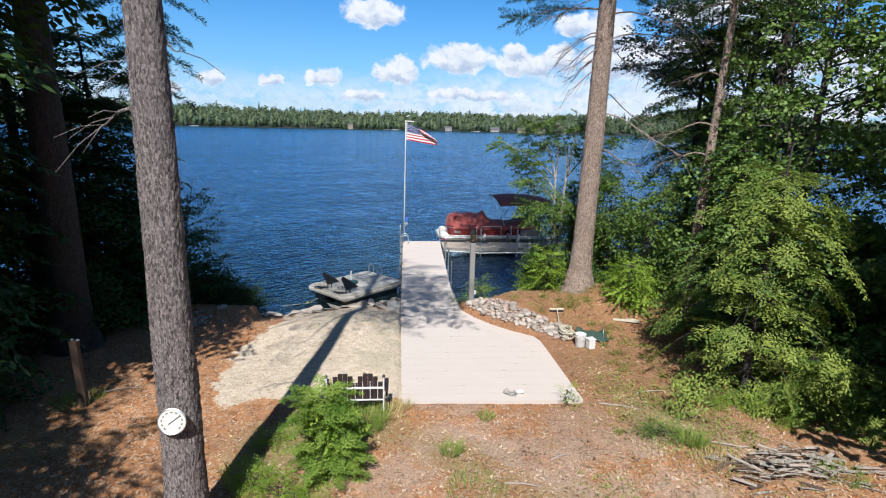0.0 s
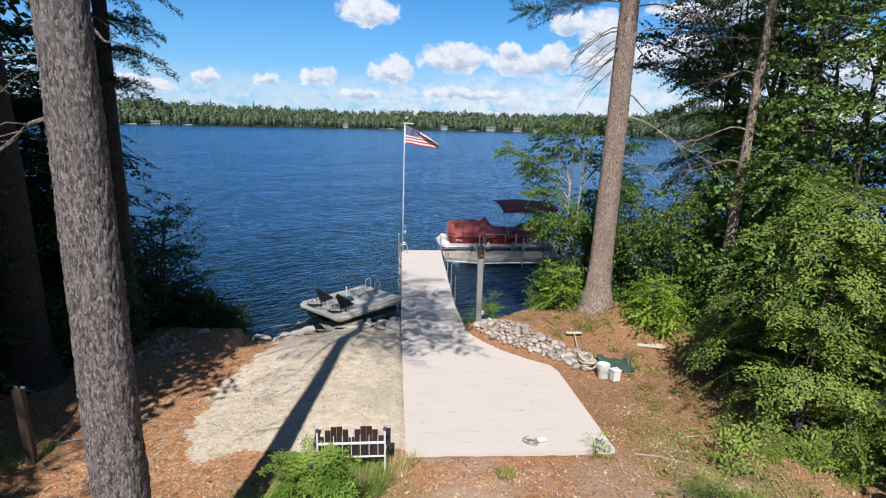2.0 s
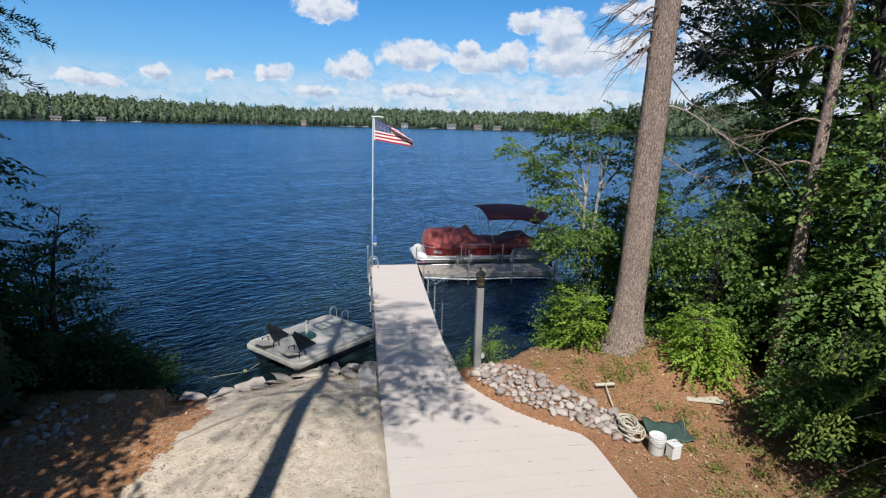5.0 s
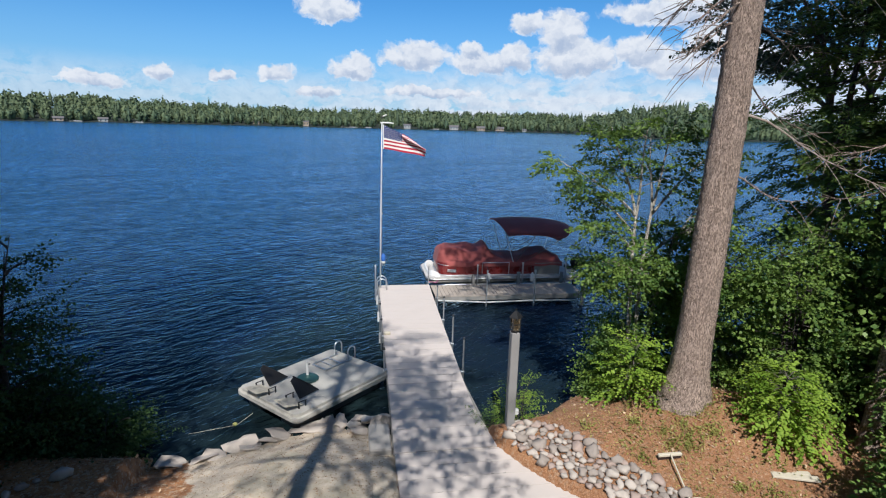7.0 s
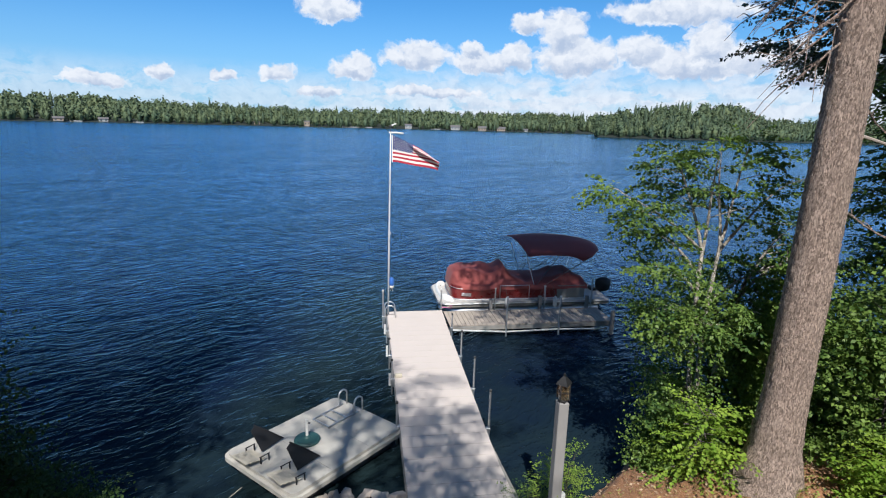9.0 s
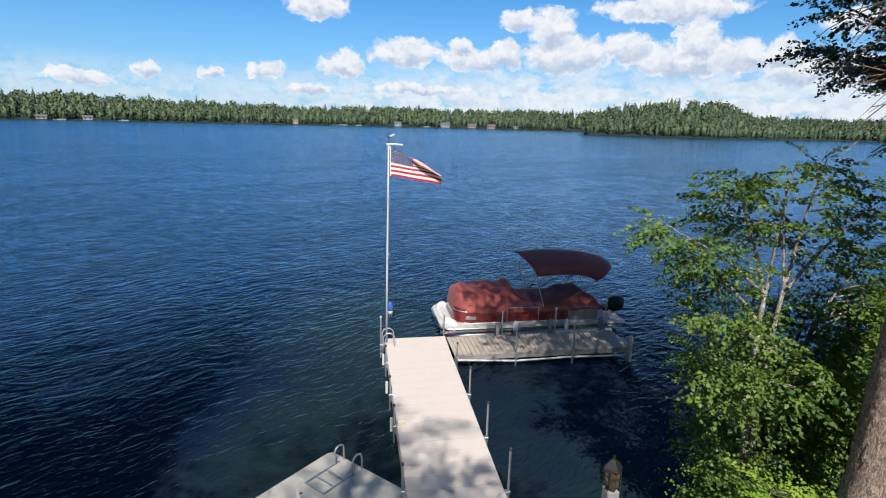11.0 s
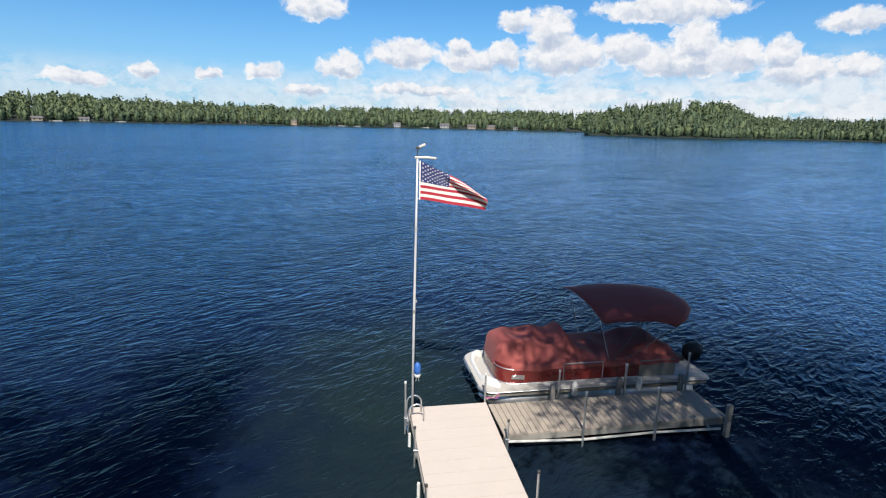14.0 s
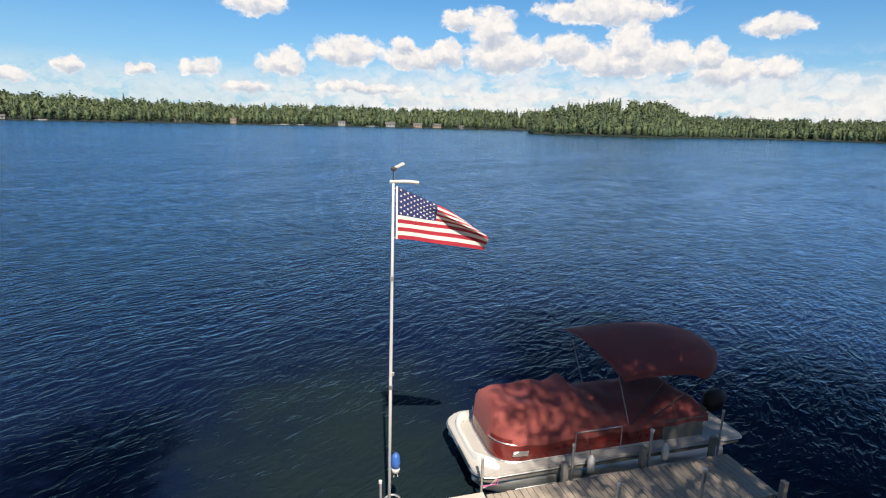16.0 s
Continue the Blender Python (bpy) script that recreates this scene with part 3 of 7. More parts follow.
def scaly_trunk(points, widths):
    """A trunk whose bark stands in plates: close rings to half its height, then wide ones."""
    bm = bmesh.new()
    top = points[-1][2]
    heights = list(np.arange(points[0][2], top * 0.5, 0.05)) + list(np.linspace(top * 0.5, top, 12))
    zs, xs, ys = [p[2] for p in points], [p[0] for p in points], [p[1] for p in points]
    rings, seg = [], 80
    for h in heights:
        x, y, r, ring = np.interp(h, zs, xs), np.interp(h, zs, ys), np.interp(h, zs, widths), []
        for k in range(seg):
            a = 2 * math.pi * k / seg
            c, d = math.cos(a) * r, math.sin(a) * r
            plate = abs(noise.noise((c * 24, d * 24, h * 11))) * 0.030 + 0.014 * noise.noise((c * 45, d * 45, h * 24))
            swell = 0.035 * r * noise.noise((c * 4, d * 4, h * 0.8)) + 0.12 * r * noise.noise((c * 5, d * 5, 3.0)) * math.exp(-max(0.0, h) * 1.6)
            q = r - 0.01 + plate + swell
            ring.append(bm.verts.new((x + math.cos(a) * q, y + math.sin(a) * q, h)))
        rings.append(ring)
    for a, b in zip(rings, rings[1:]):
        for k in range(seg):
            bm.faces.new((a[k], a[(k + 1) % seg], b[(k + 1) % seg], b[k]))
    bm.faces.new(rings[-1])
    return bm


def conifer(name, label, base, height, radius, low, reach, spray, leaf, bark, whorls=16, arms=5, sprays=9, size=0.9, droop=0.25, seed=0, lean=(0, 0), top=1.0, category="tree", tilt=0.0, sway=0.12, bare=(), live=(), scaly=False):
    """A conifer: flared trunk, limbs in whorls from the share low of its height, and a crown of sprays along them. bare: dead limbs as (height, yaw, length, rise)."""
    tree = thing(name, label, category, base)
    g = np.random.default_rng(seed)
    points = trunk_line((0, 0, 0), height, lean, sway, seed=seed)
    radii = [radius * (1 - 0.86 * (k / (len(points) - 1)) ** 1.1) for k in range(len(points))]
    first = [points[0], along(points, 0.012), along(points, 0.035)] + points[1:]
    widths = [radius * (2.0 if radius > 0.35 else 1.5), radius * (1.5 if radius > 0.35 else 1.28), radius * (1.1 if radius > 0.35 else 1.05)] + radii[1:]
    if scaly:
        limbs = scaly_trunk(first, widths)
    else:
        limbs = rod(first, widths, 22 if radius > 0.2 else 10, ripple=0.10)
    places, yaws, leans = [], [], []
    for k in range(whorls):
        h = low + (top - 0.02 - low) * (k + g.uniform(0, 0.6)) / whorls
        root = along(points, min(h, 0.99))
        share = (1 - (h - low) / (1.02 - low)) ** 0.75
        span = reach * (0.22 + 0.78 * share) * (1.0 if k > 1 else 0.8)
        turn0 = g.uniform(0, 6.28)
        for arm in range(arms):
            if g.random() < 0.12:
                continue
            yaw, length = turn0 + arm * 6.283 / arms + g.normal(0, 0.25), span * g.uniform(0.65, 1.12)
            rise = 0.35 * (h - 0.45) + g.normal(0.02, 0.08) + tilt
            line = []
            for s in np.linspace(0, 1, 6):
                line.append(root + Vector((math.cos(yaw) * length * s, math.sin(yaw) * length * s, length * (rise * s - droop * s * s) + 0.04 * math.sin(5 * s + arm))))
            tube(limbs, line, [max(0.008, radius * 0.16 * (1.05 - s) * (0.4 + share)) for s in np.linspace(0, 1, 6)], 5, cap=False)
            count = max(2, int(sprays * length / reach + 0.5))
            for s in np.linspace(0.22, 1.0, count):
                p = along(line, min(s, 0.999))
                for side in (-1, 1) if s < 0.96 else (0,):
                    places.append(p)
                    yaws.append(yaw + side * g.uniform(0.45, 1.05))
                    leans.append(rise - 2 * droop * s + g.normal(0, 0.12))
    # single leafy limbs: height, yaw, length; the high ones are unseen shade casters
    needled = ([[], [], []], [[], [], []])
    for h, yaw, length in live:
        root = along(points, h / height)
        line = [root + Vector((math.cos(yaw) * length * s, math.sin(yaw) * length * s, length * (0.12 * s - droop * s * s))) for s in np.linspace(0, 1, 6)]
        tube(limbs, line, [0.03 * (1.1 - s) + 0.005 for s in np.linspace(0, 1, 6)], 5, cap=False)
        for s in np.linspace(0.25, 1.0, 9):
            for side in (-1, 1):
                tier = needled[h > 0.48 * height]
                tier[0].append(along(line, min(s, 0.999)))
                tier[1].append(yaw + side * g.uniform(0.2, 1.1))
                tier[2].append(-0.1 - 2 * droop * s + g.normal(0, 0.3))
    n = len(places)
    part("trunk", limbs, bark, tree, smooth=True)
    for h, yaw, length, rise in bare:
        root = along(points, h / height)
        line = [root + Vector((math.cos(yaw + 0.25 * math.sin(4 * s)) * length * s, math.sin(yaw + 0.25 * math.sin(4 * s)) * length * s, length * (rise * s - 0.25 * s * s) + 0.10 * math.sin(6 * s))) for s in np.linspace(0, 1, 8)]
        limb = rod(line, [0.021 * (1.08 - s) + 0.003 for s in np.linspace(0, 1, 8)], 6, ripple=0.3)
        for twig in range(int(length * 7)):
            s = g.uniform(0.3, 0.98)
            p, a = along(line, s), yaw + g.choice([-1, 1]) * g.uniform(0.4, 1.2)
            q = p + Vector((math.cos(a), math.sin(a), g.uniform(-1.3, 0.3))) * g.uniform(0.25, 0.75)
            tube(limb, [p, p.lerp(q, 0.5) + Vector((0, 0, 0.05)), q], [0.008, 0.006, 0.003], 4, cap=False)
        part("dead_limb", limb, DEADWOOD if length > 2.5 else bark, tree, "bare grey dead limb")
    for tier, tuft_kind, bulk in zip(needled, (SPRAY_TUFT, SPRAY_MASS), (1.0, 1.7)):
        m = len(tier[0])
        if m:
            verts, faces = merge(tuft_kind, np.array(tier[0]), spin(np.array(tier[1]), np.array(tier[2]), g.normal(0, 0.5, m)), bulk * g.uniform(0.5, 0.95, m))
            arrays("needled_crown", verts, faces, leaf, tree, "dark needles on the live limbs")
    sizes = size * g.uniform(0.65, 1.2, n)
    verts, faces = merge(spray, np.array(places), spin(np.array(yaws), np.array(leans), g.normal(0, 0.25, n)), sizes)
    arrays("crown", verts, faces, leaf, tree)
    return tree


def broadleaf(name, label, base, height, radius, spread, spray, leaf, bark, stems=3, branches=9, sprays=10, size=0.6, seed=0, low=0.25, category="tree", lean=(0, 0), flare=(1.15, -0.75)):
    """A small broad-leaved tree or bush: stems from one foot, branches, and a crown of leafy sprays."""
    tree = thing(name, label, category, base)
    g = np.random.default_rng(seed)
    places, yaws, leans = [], [], []
    for stem in range(stems):
        wood = bmesh.new()
        out, yaw0 = g.uniform(0.15, 0.5) * spread * (stems > 1), g.uniform(0, 6.28) if stems < 3 else stem * 6.283 / stems + g.normal(0, 0.4)
        tall = height * g.uniform(0.75, 1.0) if stem else height
        line = [Vector((math.cos(yaw0) * out * s**1.4 + lean[0] * s + 0.05 * math.sin(7 * s + stem), math.sin(yaw0) * out * s**1.4 + lean[1] * s, tall * s - 0.15)) for s in np.linspace(0, 1, 9)]
        tube(wood, line, [radius * (1.05 - 0.95 * s) for s in np.linspace(0, 1, 9)], 8, ripple=0.15)
        for b in range(branches):
            h = low + (0.97 - low) * (b + g.uniform(0, 0.8)) / branches
            root, yaw = along(line, h), g.uniform(0, 6.28)
            length = spread * g.uniform(0.5, 1.0) * (flare[0] + flare[1] * h)
            rise = g.uniform(0.15, 0.75)
            twig = [root + Vector((math.cos(yaw) * length * s, math.sin(yaw) * length * s, length * (rise * s - 0.3 * s * s))) for s in np.linspace(0, 1, 5)]
            tube(wood, twig, [radius * 0.32 * (1.1 - s) + 0.003 for s in np.linspace(0, 1, 5)], 5, cap=False)
            for s in np.linspace(0.25, 1.0, max(3, int(sprays * length / spread))):
                for side in (-1, 1):
                    places.append(along(twig, min(s, 0.999)))
                    yaws.append(yaw + side * g.uniform(0.2, 1.2))
                    leans.append(g.normal(0.1, 0.35))
        part("stem", wood, bark, tree, smooth=True)
    n = len(places)
    verts, faces = merge(spray, np.array(places), spin(np.array(yaws), np.array(leans), g.normal(0, 0.3, n)), size * g.uniform(0.6, 1.2, n))
    arrays("crown", verts, faces, leaf, tree)
    return tree


def forked(name, label, base, stems, limbs, radius, spray, leaf, bark, size, seed, twigs=5, category="tree", reach=1.0):
    """A tree whose stems rise bare and fork. stems: (foot, fork); limbs: (stem, share, tip, bow)."""
    tree = thing(name, label, category, base)
    g = np.random.default_rng(seed)
    places, yaws, leans = [], [], []
    lines = []
    for foot, fork in stems:
        foot, fork = Vector(foot), Vector(fork)
        line = [foot.lerp(fork, s) + Vector((0.05 * math.sin(5 * s + len(lines)), 0.04 * math.sin(4 * s), 0)) for s in np.linspace(0, 1, 9)]
        stalk = rod(line, [radius * (1.1 - 0.55 * s) for s in np.linspace(0, 1, 9)], 8, ripple=0.15)
        part("stem", stalk, bark, tree, smooth=True)
        lines.append(line)
    for stem, share, tip, bow in limbs:
        line, wood = lines[stem], bmesh.new()
        root, tip = along(line, share), Vector(tip)
        limb = [root.lerp(tip, s) + Vector((0.04 * math.sin(6 * s), 0.05 * math.sin(5 * s), bow * 4 * s * (1 - s))) for s in np.linspace(0, 1, 8)]
        tube(wood, limb, [radius * 0.5 * (1.1 - s) + 0.004 for s in np.linspace(0, 1, 8)], 6, cap=False)
        bough = part("limb", wood, bark, tree, smooth=True)
        head = math.atan2(tip.y - root.y, tip.x - root.x)
        for k in range(twigs):
            s = 0.28 + 0.72 * (k + g.uniform(0, 0.8)) / twigs
            p, a = along(limb, min(s, 0.99)), head + g.choice([-1, 1]) * g.uniform(0.3, 1.5)
            length = reach * g.uniform(0.35, 0.8) * (1.25 - 0.6 * s)
            q = p + Vector((math.cos(a), math.sin(a), g.uniform(-0.05, 0.5))) * length
            part("twig", rod([p, p.lerp(q, 0.5) + Vector((0, 0, 0.03)), q], [0.012, 0.009, 0.004], 4, cap=False), bark, bough)
            for f in (0.3, 0.6, 0.9):
                for side in (-1, 1):
                    places.append(p.lerp(q, f))
                    yaws.append(a + side * g.uniform(0.2, 1.1))
                    leans.append(g.normal(0.05, 0.25))
        places.append(along(limb, 0.97))
        yaws.append(head)
        leans.append(0.1)
    n = len(places)
    verts, faces = merge(spray, np.array(places), spin(np.array(yaws), np.array(leans), g.normal(0, 0.25, n)), size * g.uniform(0.6, 1.2, n))
    arrays("crown", verts, faces, leaf, tree)
    return tree


# ---- the large structure: ground, lake, far shores ----
SHORE = [(-400, 40), (-60, 26), (-25, 20.5), (-9, 18.6), (-4.7, 18.0), (-3.75, 17.9), (-2.7, 18.3), (-1.4, 18.95), (0.2, 18.6), (1.2, 18.1), (2.6, 18.0), (3.6, 18.1), (5.2, 19.4), (8, 20.6), (12, 21.5), (25, 24), (60, 30), (400, 60)]


def shore_y(x):
    return np.interp(x, [p[0] for p in SHORE], [p[1] for p in SHORE])


def height_at(x, y):
    """The height of the ground."""
    x, y = np.asarray(x, float), np.asarray(y, float)
    h = 0.72 + 0.02 * np.sin(1.3 * x + 0.7 * y) + 0.02 * np.sin(2.1 * y - 0.8 * x)
    h = h + 0.78 * np.exp(-(((x - 6.9) / 2.1) ** 2) - ((y - 16.5) / 1.5) ** 2) + 0.32 * np.exp(-(((x - 4.2) / 0.95) ** 2) - ((y - 16.5) / 1.4) ** 2)
    h = h + 0.10 * np.clip((6 - y) / 6, 0, 5) ** 1.2 + 0.12 * np.clip((np.abs(x) - 9) / 6, 0, 6)
    h = h - 0.10 * np.exp(-(((x - 4.4) / 0.8) ** 2) - ((y - 12.6) / 1.6) ** 2)
    inland = shore_y(x) - y
    ramp_len = np.where(x < 0.3, np.where(x > -4.6, 3.2, 1.2), 0.8)
    # the ground keeps under the deck
    edge = np.interp(y, [10.25, 14.15, 14.75, 15.35, 16.0, 16.75, 18.0], [4.20, 4.19, 3.55, 3.04, 2.65, 2.32, 2.14])
    under = np.clip(np.minimum(np.minimum(x - 0.15, edge + 0.02 - x), y - 10.2) / 0.12, 0, 1)
    h = np.where(under > 0, np.minimum(h, h * (1 - under) + under * (0.775 - 0.215 * (y - 10.2) / 6.6 - 0.16)), h)
    t = np.clip(inland / ramp_len, 0, 1)
    t = t * t * (3 - 2 * t)
    low = WATER - 0.02 + np.clip(inland, -30, 0) * 0.22
    return np.where(inland > 0, (WATER - 0.02) * (1 - t) + h * t, np.maximum(low, -4.0))


def sheet(name, xs, ys, zs, mat, attributes=(), smooth=True):
    nx, ny = len(xs), len(ys)
    gx, gy = np.meshgrid(xs, ys)
    verts = np.stack([gx, gy, zs(gx, gy)], -1).reshape(-1, 3)
    i = (np.arange(ny - 1)[:, None] * nx + np.arange(nx - 1)[None]).reshape(-1)
    ob = arrays(name, verts, np.stack([i, i + 1, i + nx + 1, i + nx], -1), mat, smooth=smooth)
    for key, values in attributes:
        made = ob.data.attributes.new(key, "FLOAT", "POINT")
        made.data.foreach_set("value", np.ascontiguousarray(values(gx, gy), np.float32).ravel())
    return ob


def blob(gx, gy, x, y, rx, ry):
    return np.exp(-(((gx - x) / rx) ** 2) - ((gy - y) / ry) ** 2)


def sand_at(gx, gy):
    left = np.interp(gy, [10.3, 11.5, 13.2, 14.5, 16.2, 17.4, 19], [-3.75, -4.05, -4.15, -3.75, -3.35, -3.8, -4.4])
    return np.clip(0.5 + np.minimum(np.minimum(gx - left, 0.35 - gx), gy - 10.45 - 0.15 * np.sin(gx * 2)) * 1.1, 0, 1)


def moss_at(gx, gy):
    m = 0
    for x, y, rx, ry, k in ((5.3, 10.3, 0.9, 1.7, 0.52), (6.4, 8.8, 1.3, 1.0, 0.5), (-2.2, 8.6, 1.2, 1.6, 0.6), (4.6, 16.2, 1.2, 0.9, 0.2), (-6.5, 9.0, 2.2, 1.4, 0.5), (-0.6, 9.3, 1.4, 0.8, 0.65), (1.2, 8.4, 1.0, 0.8, 0.5), (1.8, 7.2, 1.3, 0.9, 0.45), (6.8, 16.0, 1.2, 0.8, 0.3), (3.6, 7.2, 1.2, 0.8, 0.35)):
        m = m + k * blob(gx, gy, x, y, rx, ry)
    return np.clip(m, 0, 1)


xs = np.concatenate([[-2500, -900, -400, -200, -100, -60, -40, -28, -20, -15], np.arange(-12, 12.01, 0.1), [15, 20, 28, 40, 60, 100, 200, 400, 900, 2500]])
ys = np.concatenate([[-400, -150, -60, -30, -15, -8, -3, 1, 3.5], np.arange(5.5, 20.01, 0.1), [21, 23, 26, 30, 40, 60, 120, 400, 1500]])
rough = lambda gx, gy: height_at(gx, gy) + 0.012 * np.sin(7.1 * gx + 2 * np.sin(3.7 * gy)) * np.sin(6.3 * gy + 1.7 * np.sin(4.1 * gx)) * (np.abs(gx) < 12)
ground = tagged(sheet("ground", xs, ys, rough, GROUND, (("sand", sand_at), ("moss", moss_at), ("loam", lambda gx, gy: np.clip((gx - 1.5) / 2.0, 0, 1) * np.clip((gy - 8.0) / 2.5, 0, 1)), ("dry", lambda gx, gy: np.clip(1.5 * blob(gx, gy, 3.0, 7.6, 3.8, 3.4), 0, 1)))), "pine-needle litter and a sandy clearing sloping to the lake", "ground", kind="structure")

xs = np.concatenate([[-2500, -1000, -400, -150, -60], np.arange(-40, 41, 1.0), [60, 150, 400, 1000, 2500]])
ys = np.concatenate([np.arange(15, 61, 1.0), [80, 120, 200, 350, 600, 1000, 2000, 3000]])
shallows = lambda gx, gy: np.clip(1.0 - (gy - shore_y(gx)) / 9.0, 0, 1) * np.exp(-((gx / 30) ** 2)) + 0.45 * blob(gx, gy, 1.5, 27, 7, 4) + 0.56 * blob(gx, gy, -1.6, 32.5, 4.6, 6.5) + 0.3 * blob(gx, gy, -1.5, 22, 3.5, 2.5) + 0.48 * blob(gx, gy, 1.5, 32.0, 4.0, 6.5)
lake = tagged(sheet("water", xs, ys, lambda gx, gy: WATER + 0 * gx, LAKE, (("shallow", shallows),)), "deep blue rippled lake water", "lake", kind="structure")


def far_tree(pointed, seed):
    """A far tree of ragged clumps, one metre tall."""
    g = np.random.default_rng(seed)
    n = 44 if pointed else 52
    if pointed:
        h = g.uniform(0.10, 1.0, n) ** 0.9
        r = 0.17 * (1.02 - h) ** 0.8 * (0.55 + 0.45 * np.cos(h * 40)) * g.uniform(0.5, 1.25, n) + 0.008
    else:
        h = g.uniform(0.12, 0.98, n)
        r = 0.37 * np.sqrt(np.clip(1 - ((h - 0.56) / 0.46) ** 2, 0.02, 1)) * g.uniform(0.45, 1.12, n)
    a = g.uniform(0, 6.283, n)
    places = np.stack([r * np.cos(a), r * np.sin(a), h], -1)
    size = (0.056 if pointed else 0.094) * g.uniform(0.6, 1.3, n) * (1.25 - 0.7 * h if pointed else 1)
    verts, faces = leaf_set(places, spin(a + g.normal(0, 0.9, n), g.normal(-0.35 if pointed else 0.1, 0.7, n), g.uniform(-1.5, 1.5, n)), size * 1.35, size * 1.45, 0.3)
    # a solid heart behind the clumps
    rings = ((0.05, 0.07), (0.25, 0.11), (0.6, 0.08), (0.88, 0.025)) if pointed else ((0.04, 0.12), (0.28, 0.24), (0.62, 0.27), (0.90, 0.10))
    heart = np.array([(r * math.cos(k * 1.2566 + h * 3), r * math.sin(k * 1.2566 + h * 3), h) for h, r in rings for k in range(5)])
    sides = np.array([(5 * i + k, 5 * i + (k + 1) % 5, 5 * i + 5 + (k + 1) % 5, 5 * i + 5 + k) for i in range(3) for k in range(5)])
    return np.concatenate([verts, heart]), np.concatenate([faces, sides + len(verts)])


FAR_KINDS = [far_tree(True, k) for k in range(4)] + [far_tree(False, 10 + k) for k in range(4)]


def woods(name, label, line, rise, depth, count, tall, seed, share=0.5):
    """A wooded far shore: a bank that rises behind a shoreline of (x, y) points, and the trees on it."""
    g = np.random.default_rng(seed)
    line = np.array(line, float)
    verts, faces = [], []
    for k, (x, y) in enumerate(line):
        out = np.array([x, y]) / math.hypot(x, y)
        up = np.interp(x, *rise)
        for d, h in ((-3, -0.6), (2, 0.7), (depth * 0.4, up * 0.5), (depth, up), (depth * 3, up * 0.5)):
            verts.append((*(np.array([x, y]) + out * d), WATER + h))
    for k in range(len(line) - 1):
        for j in range(4):
            faces.append((5 * k + j, 5 * k + 5 + j, 5 * k + 6 + j, 5 * k + 1 + j))
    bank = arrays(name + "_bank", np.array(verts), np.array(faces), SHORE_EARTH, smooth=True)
    tagged(bank, "wooded bank of the far shore", "shore", kind="structure")
    step = np.r_[0, np.cumsum(np.hypot(*np.diff(line, axis=0).T))]
    s = g.uniform(0, step[-1], count)
    px, py = np.interp(s, step, line[:, 0]), np.interp(s, step, line[:, 1])
    d = depth * g.uniform(0.0, 1.0, count) ** 1.3 + 1.5
    dist = np.hypot(px, py)
    z = WATER + 0.5 + np.interp(px, *rise) * np.clip(d / depth, 0, 1)
    sizes = tall * g.uniform(0.72, 1.03, count) * (0.75 + 0.25 * np.clip(d / depth * 3, 0, 1))
    places = np.stack([px * (1 + d / dist), py * (1 + d / dist), z - 0.4], -1)
    which = np.where(g.random(count) < share, g.integers(0, 4, count), g.integers(4, 8, count))
    for mat, low, high, title in ((FAR_PINE, 0, 4, "conifers"), (FAR_LEAF, 4, 8, "broadleaf_trees")):
        vs, fs, at = [], [], 0
        for k in range(low, high):
            pick = which == k
            m = int(pick.sum())
            v, f = merge(FAR_KINDS[k], places[pick], spin(g.uniform(0, 6.28, m), np.zeros(m), np.zeros(m)), sizes[pick] * (1.08 if k < 4 else 0.86))
            vs.append(v), fs.append(f + at)
            at += len(v)
        ob = arrays(name + "_" + title, np.concatenate(vs), np.concatenate(fs), mat)
        tagged(ob, label + ", " + title.replace("_", " "), "far woods", kind="stuff")


def polar(azimuth, distance):
    a = radians(azimuth)
    return distance * math.sin(a), distance * math.cos(a)


main_line = [polar(a, d) for a, d in ((-75, 620), (-55, 600), (-40, 590), (-30, 610), (-22, 640), (-13, 655), (-5, 670), (3, 690), (10, 705), (17, 720), (23, 740), (28, 800), (36, 860))]
woods("far_shore", "mixed woods on the far shore", main_line, ([-600, -300, -150, -60, 60, 300], [15, 14, 11, 8, 11, 13]), 110, 1950, 19.0, 21, 0.20)
point_line = [polar(a, d) for a, d in ((23.8, 514), (24.2, 502), (26, 498), (30, 495), (35, 498), (39, 540), (44, 600), (52, 640), (65, 600), (80, 560))]
woods("wooded_point", "woods on a point across the lake", point_line, ([198, 216, 234, 270, 298, 330, 372, 720], [4, 11, 16, 21, 19, 8, 6, 10]), 70, 2000, 15.5, 22, 0.42)


def gz(x, y):
    return float(height_at(x, y))


# ---- the deck and the docks ----
DOCK_Z = 0.54


def deck_top(y):
    """The deck falls a little from the yard to the dock."""
    return float(np.interp(y, [10.2, 16.8, 40], [0.775, 0.56, DOCK_Z]))


def left_edge(y):
    return float(np.interp(y, [10.2, 16.8, 28], [0.20, 0.22, 0.40]))


def right_edge(y):
    return float(np.interp(y, [10.25, 14.15, 14.75, 15.35, 16.0, 16.75, 18.0, 19.0, 26.4, 28], [4.20, 4.19, 3.55, 3.04, 2.65, 2.32, 2.14, 2.12, 2.32, 2.38]))


